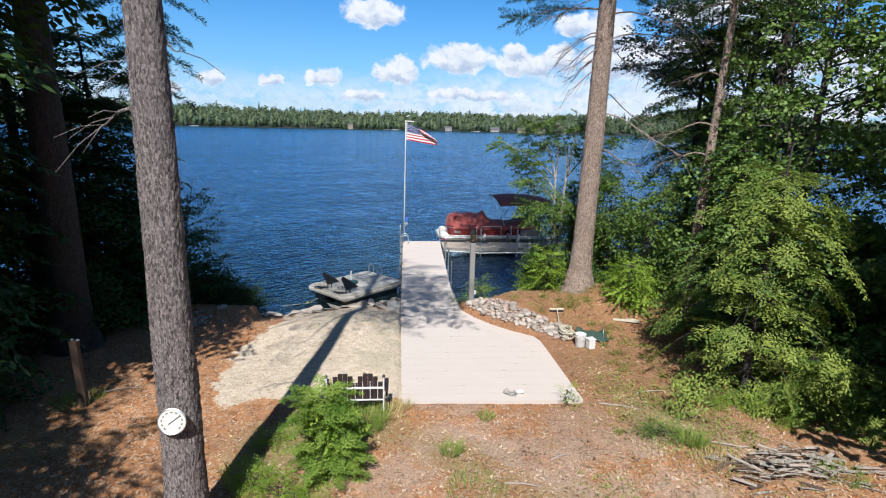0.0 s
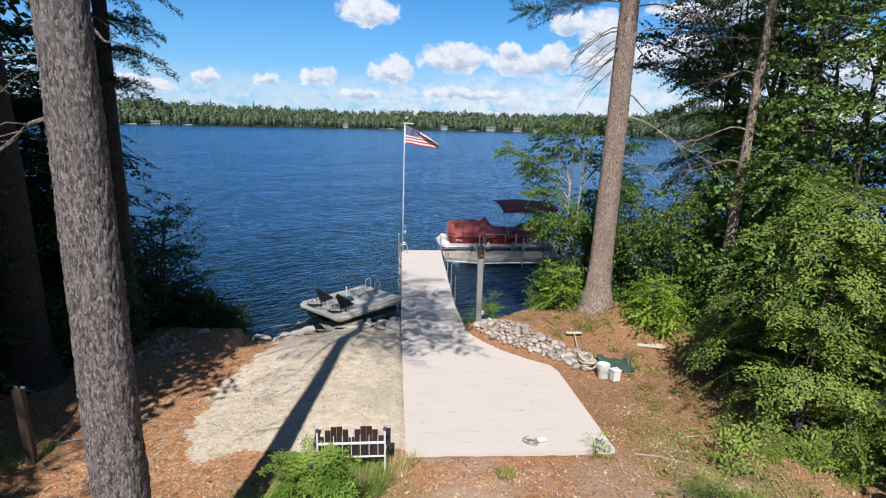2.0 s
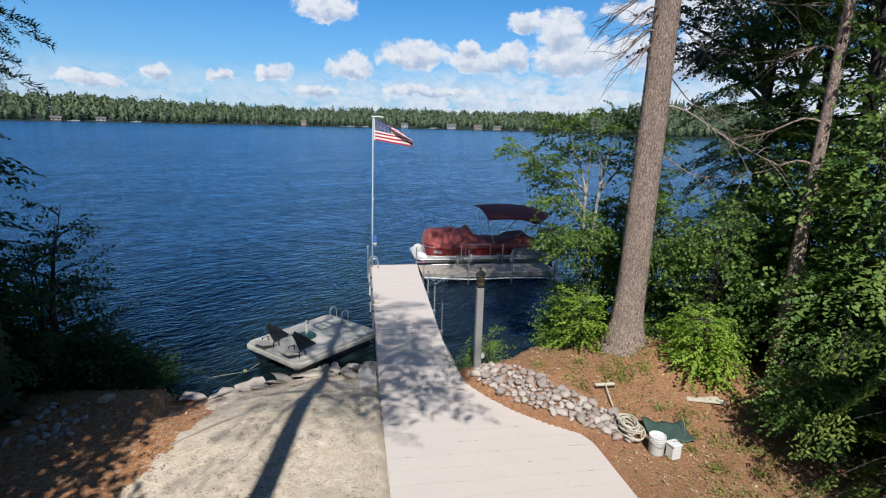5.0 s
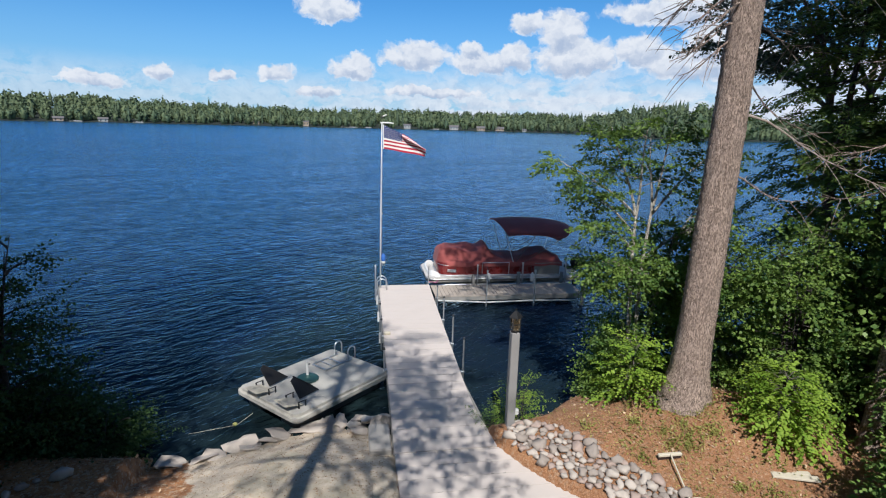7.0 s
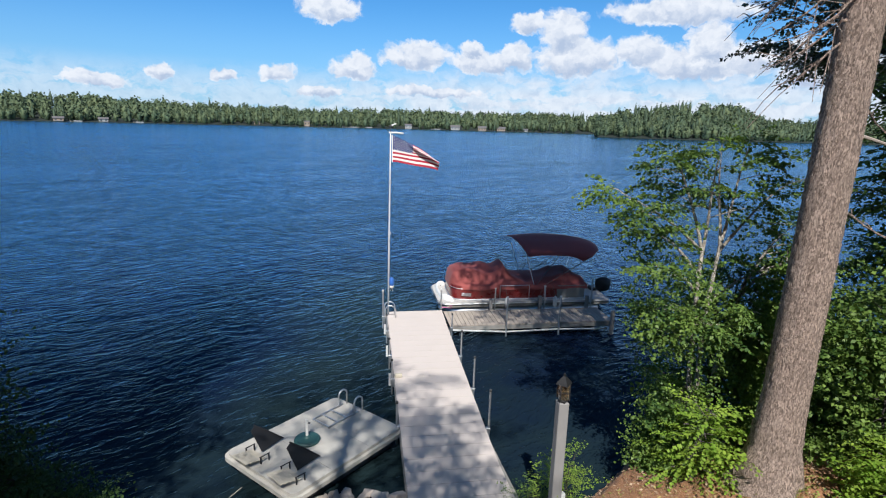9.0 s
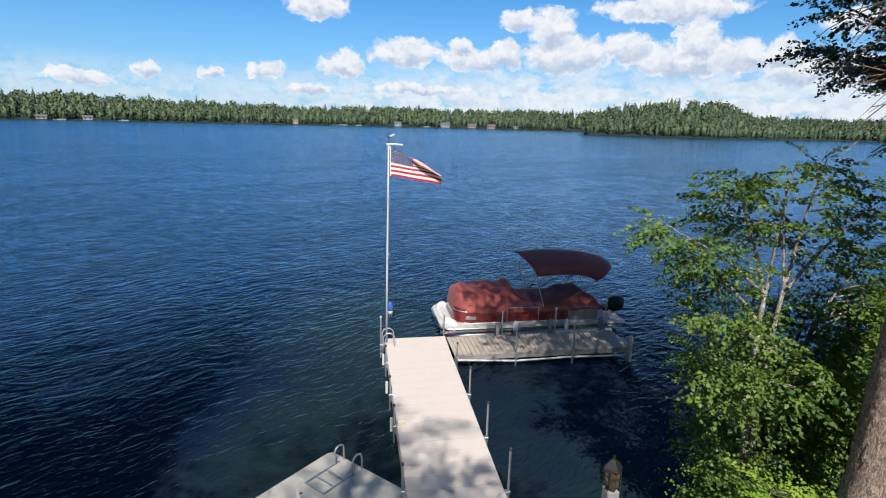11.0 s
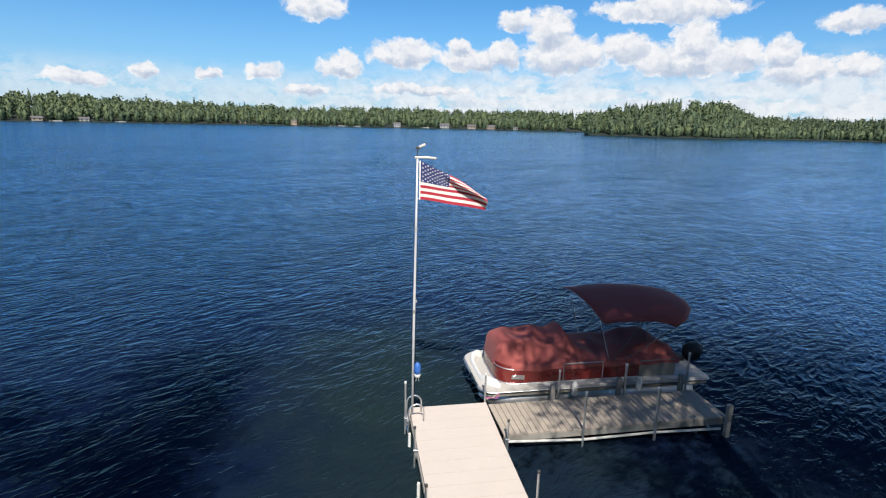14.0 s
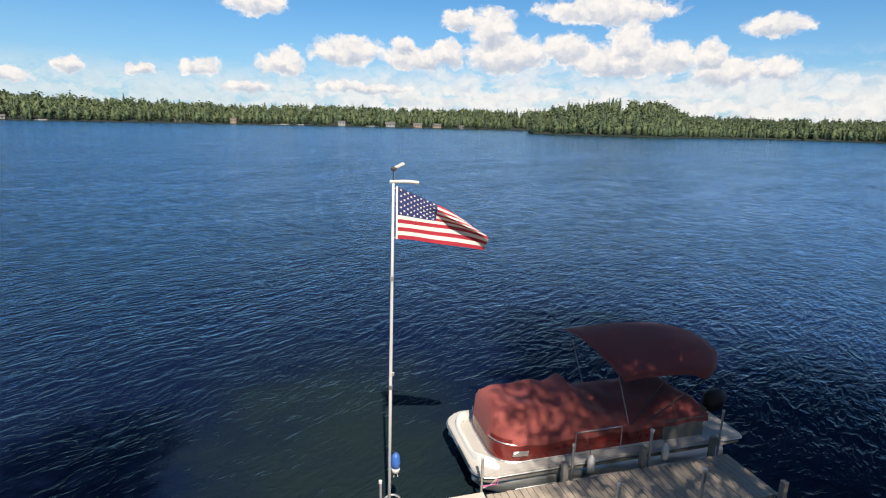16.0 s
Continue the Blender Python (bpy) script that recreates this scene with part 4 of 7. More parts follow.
deck = thing("deck", "pale beige plank deck widening from the dock to the yard", "deck")
y = 10.22
while y < 16.7:
    y1 = min(y + 0.405, 16.75)
    a, b = y + 0.006, y1 - 0.006
    z = deck_top((a + b) / 2)
    bm = bmesh.new()
    low = [bm.verts.new(p) for p in ((left_edge(a), a, z - 0.10), (right_edge(a), a, z - 0.10), (right_edge(b), b, z - 0.10), (left_edge(b), b, z - 0.10))]
    top = [bm.verts.new((v.co.x, v.co.y, deck_top(v.co.y))) for v in low]
    bm.faces.new(low[::-1]), bm.faces.new(top)
    for k in range(4):
        bm.faces.new((low[k], low[(k + 1) % 4], top[(k + 1) % 4], top[k]))
    part("plank", bm, DECK, deck)
    y = y1
# dark strips on the joints stand in for the shade of open gaps
gaps = np.random.default_rng(77)
bm = bmesh.new()
for row in range(1, 15):
    y = 10.22 + 0.405 * row
    for _ in range(int(gaps.integers(2, 6))):
        gx, span = gaps.uniform(left_edge(y) + 0.1, right_edge(y) - 0.25), gaps.uniform(0.03, 0.11)
        box(bm, (gx, y + gaps.normal(0, 0.004), deck_top(y) + 0.001), (span, 0.009, 0.004))
tagged(part("gap_strip", bm, BEAM, deck, "dark strips laid in for open plank gaps"), "dark strips laid in for open plank gaps", kind="stuff")
for yy in (10.35, 12.2, 14.0):
    part("joist", boxes(((2.2, yy, deck_top(yy) - 0.17), (3.9, 0.06, 0.14), 0.005)), BEAM, deck)

dock = thing("dock", "pale beige plank dock on galvanised pipe legs", "dock")
y = 16.78
while y < 27.9:
    y1 = min(y + 0.405, 27.98)
    a, b = y + 0.005, y1 - 0.005
    bm = bmesh.new()
    low = [bm.verts.new(p) for p in ((left_edge(a), a, DOCK_Z - 0.05), (right_edge(a), a, DOCK_Z - 0.05), (right_edge(b), b, DOCK_Z - 0.05), (left_edge(b), b, DOCK_Z - 0.05))]
    top = [bm.verts.new((v.co.x, v.co.y, deck_top(v.co.y))) for v in low]
    bm.faces.new(low[::-1]), bm.faces.new(top)
    for k in range(4):
        bm.faces.new((low[k], low[(k + 1) % 4], top[(k + 1) % 4], top[k]))
    part("plank", bm, DECK, dock)
    y = y1
for side in (left_edge, right_edge):
    bm = bmesh.new()
    sx = 0.03 if side is left_edge else -0.03
    tube(bm, [(side(yy) + sx, yy, DOCK_Z - 0.14) for yy in (17.0, 20, 24, 27.95)], 0.075, 4)
    part("side_beam", bm, BEAM, dock)
for yy in (18.5, 20.6, 22.6, 24.3, 26.2, 27.8):
    part("cross_beam", boxes(((1.25, yy, DOCK_Z - 0.12), (1.9, 0.07, 0.10), 0.004)), BEAM, dock)


def dock_pipe(x, y, top, outward, capped=CAP, radius=0.024, foot=-1.2):
    leg = part("pipe_leg", rod([(x, y, foot), (x, y, top)], radius, 10), GALV, dock, smooth=False)
    part("cap", lathe([(radius * 1.25, 0), (radius * 1.3, 0.05), (radius * 0.7, 0.06)], 10, (x, y, top - 0.03)), capped, leg)
    part("bracket", boxes(((x - outward * 0.045, y, DOCK_Z - 0.10), (0.05, 0.09, 0.22), 0.006), ((x, y, DOCK_Z - 0.02), (0.07, 0.07, 0.05), 0.006)), GALV, leg)


for yy, top in ((26.2, 1.08), (24.3, 1.05), (22.8, 1.07), (20.5, 1.12)):
    dock_pipe(left_edge(yy) - 0.07, yy, top, -1)
dock_pipe(0.24, 27.55, 1.47, -1, WHITE)
for yy, top in ((24.05, 1.30), (22.05, 1.40), (20.2, 1.45)):
    dock_pipe(right_edge(yy) + 0.08, yy, top, 1)
dock_pipe(2.46, 26.32, 1.0, 1)
for yy in (27.0, 25.2, 23.3):
    part("bumper", rod([(left_edge(yy) - 0.10, yy, -0.1), (left_edge(yy) - 0.10, yy, 0.44)], 0.035, 10), WHITE, dock, "white plastic bumper tube")
part("winch_block", boxes(((0.42, 22.85, DOCK_Z + 0.06), (0.20, 0.12, 0.10), 0.02)), ROPE, dock)

boat_dock = thing("boat_dock", "weathered grey plank dock beside the boat", "dock")
x = 2.42
while x < 8.16:
    z = DOCK_Z - 0.008 + rng.normal(0, 0.003)
    bm = boxes(((x + 0.069, 27.2 + rng.normal(0, 0.008), z - 0.02), (0.132, 1.42, 0.04), 0.004))
    part("plank", bm, GREY_WOOD, boat_dock)
    x += 0.1425
for yy in (26.52, 27.86):
    part("side_beam", boxes(((5.3, yy, DOCK_Z - 0.125), (5.75, 0.06, 0.15), 0.006)), BEAM, boat_dock)
part("brace_pipe", rod([(2.4, 26.42, 0.40), (4.35, 26.46, 0.26), (6.25, 26.45, 0.30), (8.0, 26.4, 0.28)], 0.03, 8), WHITE, boat_dock, "pale brace pipe under the planks")


def boat_dock_post(x, y, top, radius=0.026, wood=False, foot=-1.4):
    if wood:
        part("wooden_post", boxes(((x, y, (top + foot) / 2), (0.12, 0.12, top - foot), 0.012)), POST_WOOD, boat_dock)
    else:
        leg = part("pipe_leg", rod([(x, y, foot), (x, y, top)], radius, 10), GALV, boat_dock)
        part("cap", lathe([(radius * 1.25, 0), (radius * 1.3, 0.05), (radius * 0.7, 0.06)], 10, (x, y, top - 0.03)), WHITE, leg)


boat_dock_post(4.36, 26.43, 1.50)
boat_dock_post(6.23, 26.43, 1.48, 0.034)
boat_dock_post(8.13, 26.33, 0.96, wood=True)
boat_dock_post(2.35, 28.0, 1.33)
boat_dock_post(4.34, 27.97, 1.32)
boat_dock_post(6.22, 27.97, 1.38, 0.034)
boat_dock_post(8.05, 27.97, 1.60)
for px, top in ((4.18, 0.92), (6.06, 1.0), (7.9, 0.98)):
    boat_dock_post(px, 27.99, top, wood=True)


dock_ladder = thing("swim_ladder", "aluminium swim ladder with two hoop rails", "ladder", (0.46, 27.52, DOCK_Z))
for yy in (-0.20, 0.24):
    line = [(-0.16, yy, -1.3), (-0.16, yy, 0.28)] + [(0.02 - 0.18 * math.cos(math.pi * k / 8), yy, 0.28 + 0.18 * math.sin(math.pi * k / 8)) for k in range(1, 8)] + [(0.20, yy, 0.28), (0.20, yy, 0.0)]
    part("hoop_rail", rod(line, 0.02, 8), ALU, dock_ladder, smooth=True)
for zz in (-0.95, -0.65, -0.35, -0.05):
    part("rung", rod([(-0.16, -0.20, zz), (-0.16, 0.24, zz)], 0.018, 8), ALU, dock_ladder)

# ---- the flag ----
flagpole = thing("flagpole", "tall slim aluminium flagpole with a wind vane", "flagpole", (0.43, 27.73, DOCK_Z))
part("pole", rod([(0, 0, -0.2), (0.02, 0, 2.6), (0.04, 0, 4.6), (0.055, 0, 6.22)], [0.030, 0.029, 0.024, 0.020], 12), POLE_PAINT, flagpole, smooth=True)
for zz in (2.62, 4.6):
    part("collar", lathe([(0.034, 0), (0.036, 0.03), (0.034, 0.07)], 12, (0.0085 * zz, 0, zz)), GALV, flagpole)
part("cleat", boxes(((0.062, 0, 2.9), (0.05, 0.02, 0.07), 0.005)), GALV, flagpole)
part("arm", rod([(-0.005, 0, 6.245), (0.255, 0.01, 6.245), (0.475, 0.02, 6.225)], [0.026, 0.03, 0.026], 8), WHITE, flagpole, "white swivel arm")
vane = part("vane_stem", rod([(0.055, 0, 6.2), (0.055, 0, 6.46)], 0.012, 6), CAP, flagpole)
part("vane_body", boxes(((0.06, 0, 6.45), (0.10, 0.05, 0.06), 0.015)), CAP, vane)
part("vane_wing", boxes(((0.155, 0, 6.50), (0.17, 0.03, 0.05), 0.01, (0, -25, 0))), WHITE, vane)

FLAG_W, FLAG_H = 1.66, 0.86


def cloth(u, v):
    """A place on the flag: u along the fly, v up the hoist, both 0 to 1. It streams to one side, folds along its upper half and droops."""
    fold = 0.06 * math.sin(6.0 * u - 1.2 * v + 0.3) * u**0.7 + 0.025 * math.sin(13 * u + 3.0 * v) * u
    across = v - (0.86 - 0.95 * (u - 0.40))
    fold -= 0.17 * min(1.0, max(0.0, (u - 0.30) / 0.25)) * math.exp(-((across / 0.14) ** 2))
    tuck = 0.84 * u * max(0.0, v - 0.35) ** 1.2
    x = FLAG_W * u * (0.97 - 0.05 * u)
    z = -FLAG_H * (1 - v) * (1 - 0.06 * u) - 0.25 * u**1.1 - 0.11 * u**2.5 - tuck - 0.05 * math.sin(5 * u + 2 * v) * u
    return Vector((x, fold - 0.06 * u * max(0.0, v - 0.45), z))


def cloth_patch(u0, u1, v0, v1, cols, rows):
    bm = bmesh.new()
    grid = [[bm.verts.new(cloth(u0 + (u1 - u0) * i / cols, v0 + (v1 - v0) * j / rows)) for i in range(cols + 1)] for j in range(rows + 1)]
    for j in range(rows):
        for i in range(cols):
            bm.faces.new((grid[j][i], grid[j][i + 1], grid[j + 1][i + 1], grid[j + 1][i]))
    return bm


flag = thing("flag", "striped red and white flag with white stars on blue", "flag", (0.555, 27.72, 6.71))
for k in range(13):
    v0 = k / 13
    starts = 0.42 if k >= 6 else 0.0
    part("stripe", cloth_patch(starts, 1, v0, v0 + 1 / 13, 34, 2), FLAG_RED if k % 2 == 0 else FLAG_WHITE, flag, smooth=True)
part("canton", cloth_patch(0, 0.42, 6 / 13, 1, 18, 10), FLAG_BLUE, flag, "blue field", smooth=True)
for row in range(9):
    for col in range(6 if row % 2 == 0 else 5):
        u = 0.42 * (col * 2 + 1 + (row % 2)) / 12
        v = 6 / 13 + (7 / 13) * (row + 0.75) / 9.5
        bm = bmesh.new()
        rings = []
        for face in (-0.004, 0.004):
            ring = []
            for k in range(10):
                r = (0.019 if k % 2 == 0 else 0.008) * 1.25
                a = math.pi / 2 + k * math.pi / 5
                ring.append(bm.verts.new(cloth(max(0, u + r * math.cos(a) / FLAG_W), min(1, v + r * math.sin(a) / FLAG_H)) + Vector((0, face, 0))))
            rings.append(ring)
        bm.faces.new(rings[0])
        bm.faces.new(rings[1][::-1])
        for k in range(10):
            bm.faces.new((rings[0][k], rings[1][k], rings[1][(k + 1) % 10], rings[0][(k + 1) % 10]))
        part("star", bm, FLAG_WHITE, flag)
part("heading", boxes(((-0.012, 0, -0.43), (0.03, 0.008, 0.87), 0.002)), FLAG_WHITE, flag)
for zz in (-0.03, -0.84):
    part("clip", boxes(((-0.045, 0.005, zz), (0.05, 0.012, 0.02), 0.003)), GALV, flag)

buoy = thing("hanging_buoy", "blue and white net float hung on the flagpole", "buoy", (0.545, 27.70, 1.48))
part("float_body", lathe([(0.03, 0.10), (0.075, 0.13), (0.085, 0.24), (0.075, 0.36), (0.03, 0.42)], 14), BLUE, buoy, smooth=True)
part("float_base", lathe([(0.03, 0.02), (0.066, 0.04), (0.078, 0.09), (0.077, 0.128), (0.03, 0.13)], 14), WHITE, buoy, "white lower half", smooth=True)
for dx in (-0.02, 0.025):
    part("cord", rod([(dx, 0, 0.05), (dx * 1.6, 0.01, -0.08)], 0.006, 5), WHITE, buoy)
part("hanger", rod([(0, 0, 0.40), (-0.04, 0.01, 0.46), (-0.09, 0.02, 0.45)], 0.006, 5), CAP, buoy)

# ---- the pontoon boat ----
boat = thing("pontoon_boat", "red pontoon boat under a maroon mooring cover", "boat", (5.5, 29.4, 0))
bx = lambda x: x - 5.5
by = lambda y: y - 29.4
for yy in (28.55, 30.25):
    line = [(bx(2.35), by(yy), 0.50), (bx(2.65), by(yy), 0.38), (bx(3.2), by(yy), 0.30), (bx(8.5), by(yy), 0.30)]
    pontoon = part("pontoon", rod(line, [0.06, 0.20, 0.31, 0.31], 18), ALU, boat, smooth=True)
    part("strake", rod([(bx(3.2), by(yy - 0.30), 0.26), (bx(8.4), by(yy - 0.30), 0.26)], 0.02, 6), ALU, pontoon)
part("deck_plate", slab(rounded(bx(2.3), by(28.16), bx(8.92), by(30.72), (0.40, 0.12, 0.12, 0.55)), 0.70, 0.765, 0.015), BOAT_DECK, boat, "white deck with a dark rub rail")
part("rub_rail", slab(rounded(bx(2.32), by(28.18), bx(8.90), by(30.70), (0.39, 0.11, 0.11, 0.54)), 0.56, 0.698, 0.01), GREY_PANEL, boat, "grey metal deck edge")
part("trim_rail", rod([(px, py, 0.70) for px, py in rounded(bx(2.285), by(28.145), bx(8.935), by(30.735), (0.40, 0.12, 0.12, 0.55))] + [(bx(2.285), by(29.4), 0.70)], 0.018, 6), ALU, boat)
outline = rounded(bx(2.82), by(28.40), bx(8.00), by(30.42), (0.55, 0.12, 0.12, 0.55), 8)


def fence(bm, ring, low, high):
    verts = [[bm.verts.new((px, py, zz)) for px, py in ring] for zz in (low, high)]
    n = len(ring)
    for k in range(n):
        bm.faces.new((verts[0][k], verts[0][(k + 1) % n], verts[1][(k + 1) % n], verts[1][k]))
    return bm


part("fence_panel", fence(bmesh.new(), outline, 0.77, 1.30), RED_PANEL, boat, "glossy dark red side panel", smooth=True)
part("fence_rail", rod([(px * 1.004, py * 1.006, 1.20) for px, py in outline] + [(outline[0][0] * 1.004, outline[0][1] * 1.006, 1.20)], 0.013, 6), ALU, boat)
part("fence_base", rod([(px * 1.003, py * 1.004, 0.785) for px, py in outline] + [(outline[0][0] * 1.003, outline[0][1] * 1.004, 0.785)], 0.022, 6), ALU, boat)
part("stern_panel", boxes(((bx(7.4), by(28.385), 1.03), (1.1, 0.02, 0.50), 0.006)), GREY_PANEL, boat, "grey stern side panel")
emblem = part("emblem", boxes(((bx(3.35), by(28.39), 0.985), (0.36, 0.012, 0.12), 0.004, (0, 5, 0)), ((bx(3.25), by(28.383), 1.0), (0.10, 0.012, 0.07), 0.004, (0, -20, 0))), ALU, boat, "silver badge as a plain shape")
for px in (4.62, 5.75):
    part("gate_post", rod([(bx(px), by(28.37), 0.78), (bx(px), by(28.37), 1.30)], 0.014, 6), ALU, boat)
part("gate_rail", rod([(bx(4.62), by(28.36), 1.31), (bx(5.75), by(28.36), 1.31)], 0.016, 6), ALU, boat)


def cover_top(x, y):
    """The height of the mooring cover over the seats; x and y in the world."""
    s = (y - 29.41) / 1.02
    z = np.interp(x, [2.75, 2.95, 3.3, 3.9, 4.5, 4.85, 5.2, 5.7, 6.3, 7.0, 7.6, 8.0], [1.42, 1.72, 1.84, 1.84, 1.76, 1.90, 1.56, 1.36, 1.38, 1.62, 1.62, 1.42])
    k = min(1.0, max(0.0, (abs(s) - 0.52) / 0.33))
    k = k * k * (3 - 2 * k)
    z = (1.43 - 0.10 * abs(s) ** 3) * k + z * (1 - k)
    z += 0.05 * math.sin(4.1 * x + 2.2 * y) * (1 - s * s) + 0.03 * math.sin(7.3 * x - 3.1 * y + 1) * (1 - s * s)
    z -= 0.10 * math.exp(-(((x - 4.2) / 0.5) ** 2) - ((y - 28.85) / 0.4) ** 2)
    z += 0.12 * math.exp(-(((x - 4.95) / 0.22) ** 2) - ((y - 29.7) / 0.5) ** 2) + 0.17 * math.exp(-(((x - 4.62) / 0.30) ** 2) - ((y - 28.62) / 0.17) ** 2)
    return z


def cover_half(x):
    """Half the cover's width: the bow corners are round."""
    k = min(1.0, max(0.0, (x - 2.80) / 0.55))
    return 1.03 * (1 - 0.52 * (1 - k) ** 2) if x < 7.9 else 1.03


bm = bmesh.new()
rows = []
for i in range(67):
    xx = 2.80 + 5.24 * i / 66
    half = cover_half(xx)
    row = [bm.verts.new((bx(xx), by(29.41 - half * 1.012), 1.15 + 0.025 * math.sin(6 * xx)))]
    for j in range(25):
        q = -1 + j / 12
        yy = 29.41 + half * q
        row.append(bm.verts.new((bx(xx), by(yy), max(1.31, cover_top(xx, yy)) if 0 < i < 66 and abs(q) < 1 else 1.31)))
    row.append(bm.verts.new((bx(xx), by(29.41 + half * 1.012), 1.15 + 0.025 * math.sin(6 * xx + 1))))
    rows.append(row)
for xx, at in ((2.785, 0), (8.055, -1)):
    edge = [bm.verts.new((bx(xx), v.co.y, 1.15)) for v in rows[at]]
    rows = [edge] + rows if at == 0 else rows + [edge]
for a, b in zip(rows, rows[1:]):
    for k in range(len(a) - 1):
        bm.faces.new((a[k], b[k], b[k + 1], a[k + 1]))
bmesh.ops.recalc_face_normals(bm, faces=bm.faces)
part("mooring_cover", bm, CANVAS, boat, "faded maroon canvas cover, sagging between the seats", smooth=True)

bm = bmesh.new()
grid = []
for i in range(17):
    u = i / 16
    row = []
    for j in range(11):
        v = j / 10
        yy = 28.28 + 2.40 * v
        front = 5.64 - 0.26 * v
        back = float(np.interp(v, [0, 0.1, 0.3, 0.5, 0.8, 0.95, 1], [7.75, 8.22, 8.66, 8.78, 8.70, 8.50, 8.30]))
        xx = front + (back - front) * u - 0.05 * math.sin(math.pi * v) * (1 - u)
        zz = float(np.interp(v, [0, 0.18, 0.4, 0.7, 0.9, 1], [2.44, 2.62, 2.77, 2.86, 2.82, 2.72])) + 0.05 * math.sin(math.pi * u) - 0.20 * u**5 + 0.010 * math.sin(9 * u + 5 * v)
        zz -= 0.018 * (math.cos(4 * math.pi * u) > 0.6) * math.sin(math.pi * v)
        row.append(bm.verts.new((bx(xx), by(yy), zz)))
    grid.append(row)
for i in range(16):
    for j in range(10):
        bm.faces.new((grid[i][j], grid[i + 1][j], grid[i + 1][j + 1], grid[i][j + 1]))
canopy = part("canopy", bm, CANVAS_DARK, boat, "dark maroon canvas sun top", smooth=True)
thick = canopy.modifiers.new("thickness", "SOLIDIFY")
thick.thickness = 0.02
for j, yy in ((0, 28.40), (1, 30.40)):
    for x0, x1 in ((5.95, 5.55), (5.98, 6.9), (6.3, 8.0)):
        part("canopy_leg", rod([(bx(x0), by(yy), 1.25), (bx(x1), by(yy), 2.50 if x1 < 7.5 else 2.3)], 0.013, 6), CAP if x1 > 6 else ALU, boat)
    part("canopy_strap", rod([(bx(7.1), by(yy), 1.28), (bx(6.9), by(yy), 2.48)], 0.006, 4), CAP, boat)
for xx in (5.62, 6.9):
    part("canopy_bow", rod([(bx(xx - 0.24 * v), by(28.32 + 2.3 * v), float(np.interp(v, [0, 0.18, 0.4, 0.7, 0.9, 1], [2.44, 2.62, 2.77, 2.86, 2.82, 2.72])) - 0.02) for v in np.linspace(0, 1, 9)], 0.013, 6), CAP, boat)
part("antenna", rod([(bx(7.9), by(30.3), 1.4), (bx(8.25), by(30.4), 2.75)], 0.006, 5), WHITE, boat)

motor = part("outboard_motor", lathe([(0.10, 0), (0.19, 0.06), (0.23, 0.28), (0.22, 0.46), (0.10, 0.56)], 14, (bx(9.17), by(29.4), 0.70)), DARK_PLASTIC, boat, "black outboard motor", smooth=True)
motor.data.transform(Matrix.Translation((bx(9.17), 0, 0)) @ Matrix.Diagonal((1.45, 0.85, 1, 1)) @ Matrix.Translation((-bx(9.17), 0, 0)))
part("motor_leg", boxes(((bx(9.0), by(29.4), 0.45), (0.22, 0.14, 0.95), 0.03)), DARK_PLASTIC, motor)
part("motor_bracket", boxes(((bx(8.72), by(29.4), 0.72), (0.22, 0.36, 0.34), 0.02)), DARK_PLASTIC, motor)
for px in (4.80, 6.65):
    fender = part("fender", lathe([(0.02, 0), (0.075, 0.05), (0.08, 0.30), (0.05, 0.38), (0.02, 0.42)], 12, (bx(px), by(28.0), 0.56)), WHITE, boat, "white hanging fender", smooth=True)
    part("fender_cord", rod([(bx(px), by(28.0), 0.96), (bx(px), by(28.33), 1.32)], 0.007, 5), CAP, fender)
part("bow_cleat", boxes(((bx(2.55), by(28.7), 0.78), (0.16, 0.06, 0.05), 0.012)), CAP, boat)
part("bow_light", boxes(((bx(2.62), by(30.3), 0.78), (0.12, 0.20, 0.05), 0.012)), CAP, boat)
fairing = bmesh.new()
bands = []
for q in np.linspace(-1, 1, 33):
    px, py = bx(2.415 + 0.42 * abs(q) ** 5), by(29.42 + 1.13 * q)
    up = 0.10 + 0.10 * math.exp(-(((abs(q) - 0.80) / 0.22) ** 2)) if abs(q) < 1 else 0.02
    bands.append([fairing.verts.new((px + dx, py - 0.04 * q * k, 0.765 + up * h)) for k, (dx, h) in enumerate(((-0.015, 0), (0.0, 0.75), (0.035, 1.0), (0.085, 0.9), (0.11, 0)))])
for a, b in zip(bands, bands[1:]):
    for k in range(4):
        fairing.faces.new((a[k], a[k + 1], b[k + 1], b[k]))
for end in (bands[0], bands[-1]):
    fairing.faces.new(end)
bmesh.ops.recalc_face_normals(fairing, faces=fairing.faces)
part("bow_fairing", fairing, WHITE, boat, "white raised bow rim", smooth=True)

tie = thing("mooring_line", "pink cord tied from the boat to the dock", "rope", (2.40, 28.0, 0.60))
for k in range(3):
    part("cord", rod([(-0.02, 0.0, 0.02 + 0.03 * k), (0.20 + 0.06 * k, 0.08, 0.02 - 0.02 * k), (0.42, 0.16 + 0.03 * k, 0.16)], 0.008, 5), PINK if k else ROPE, tie)

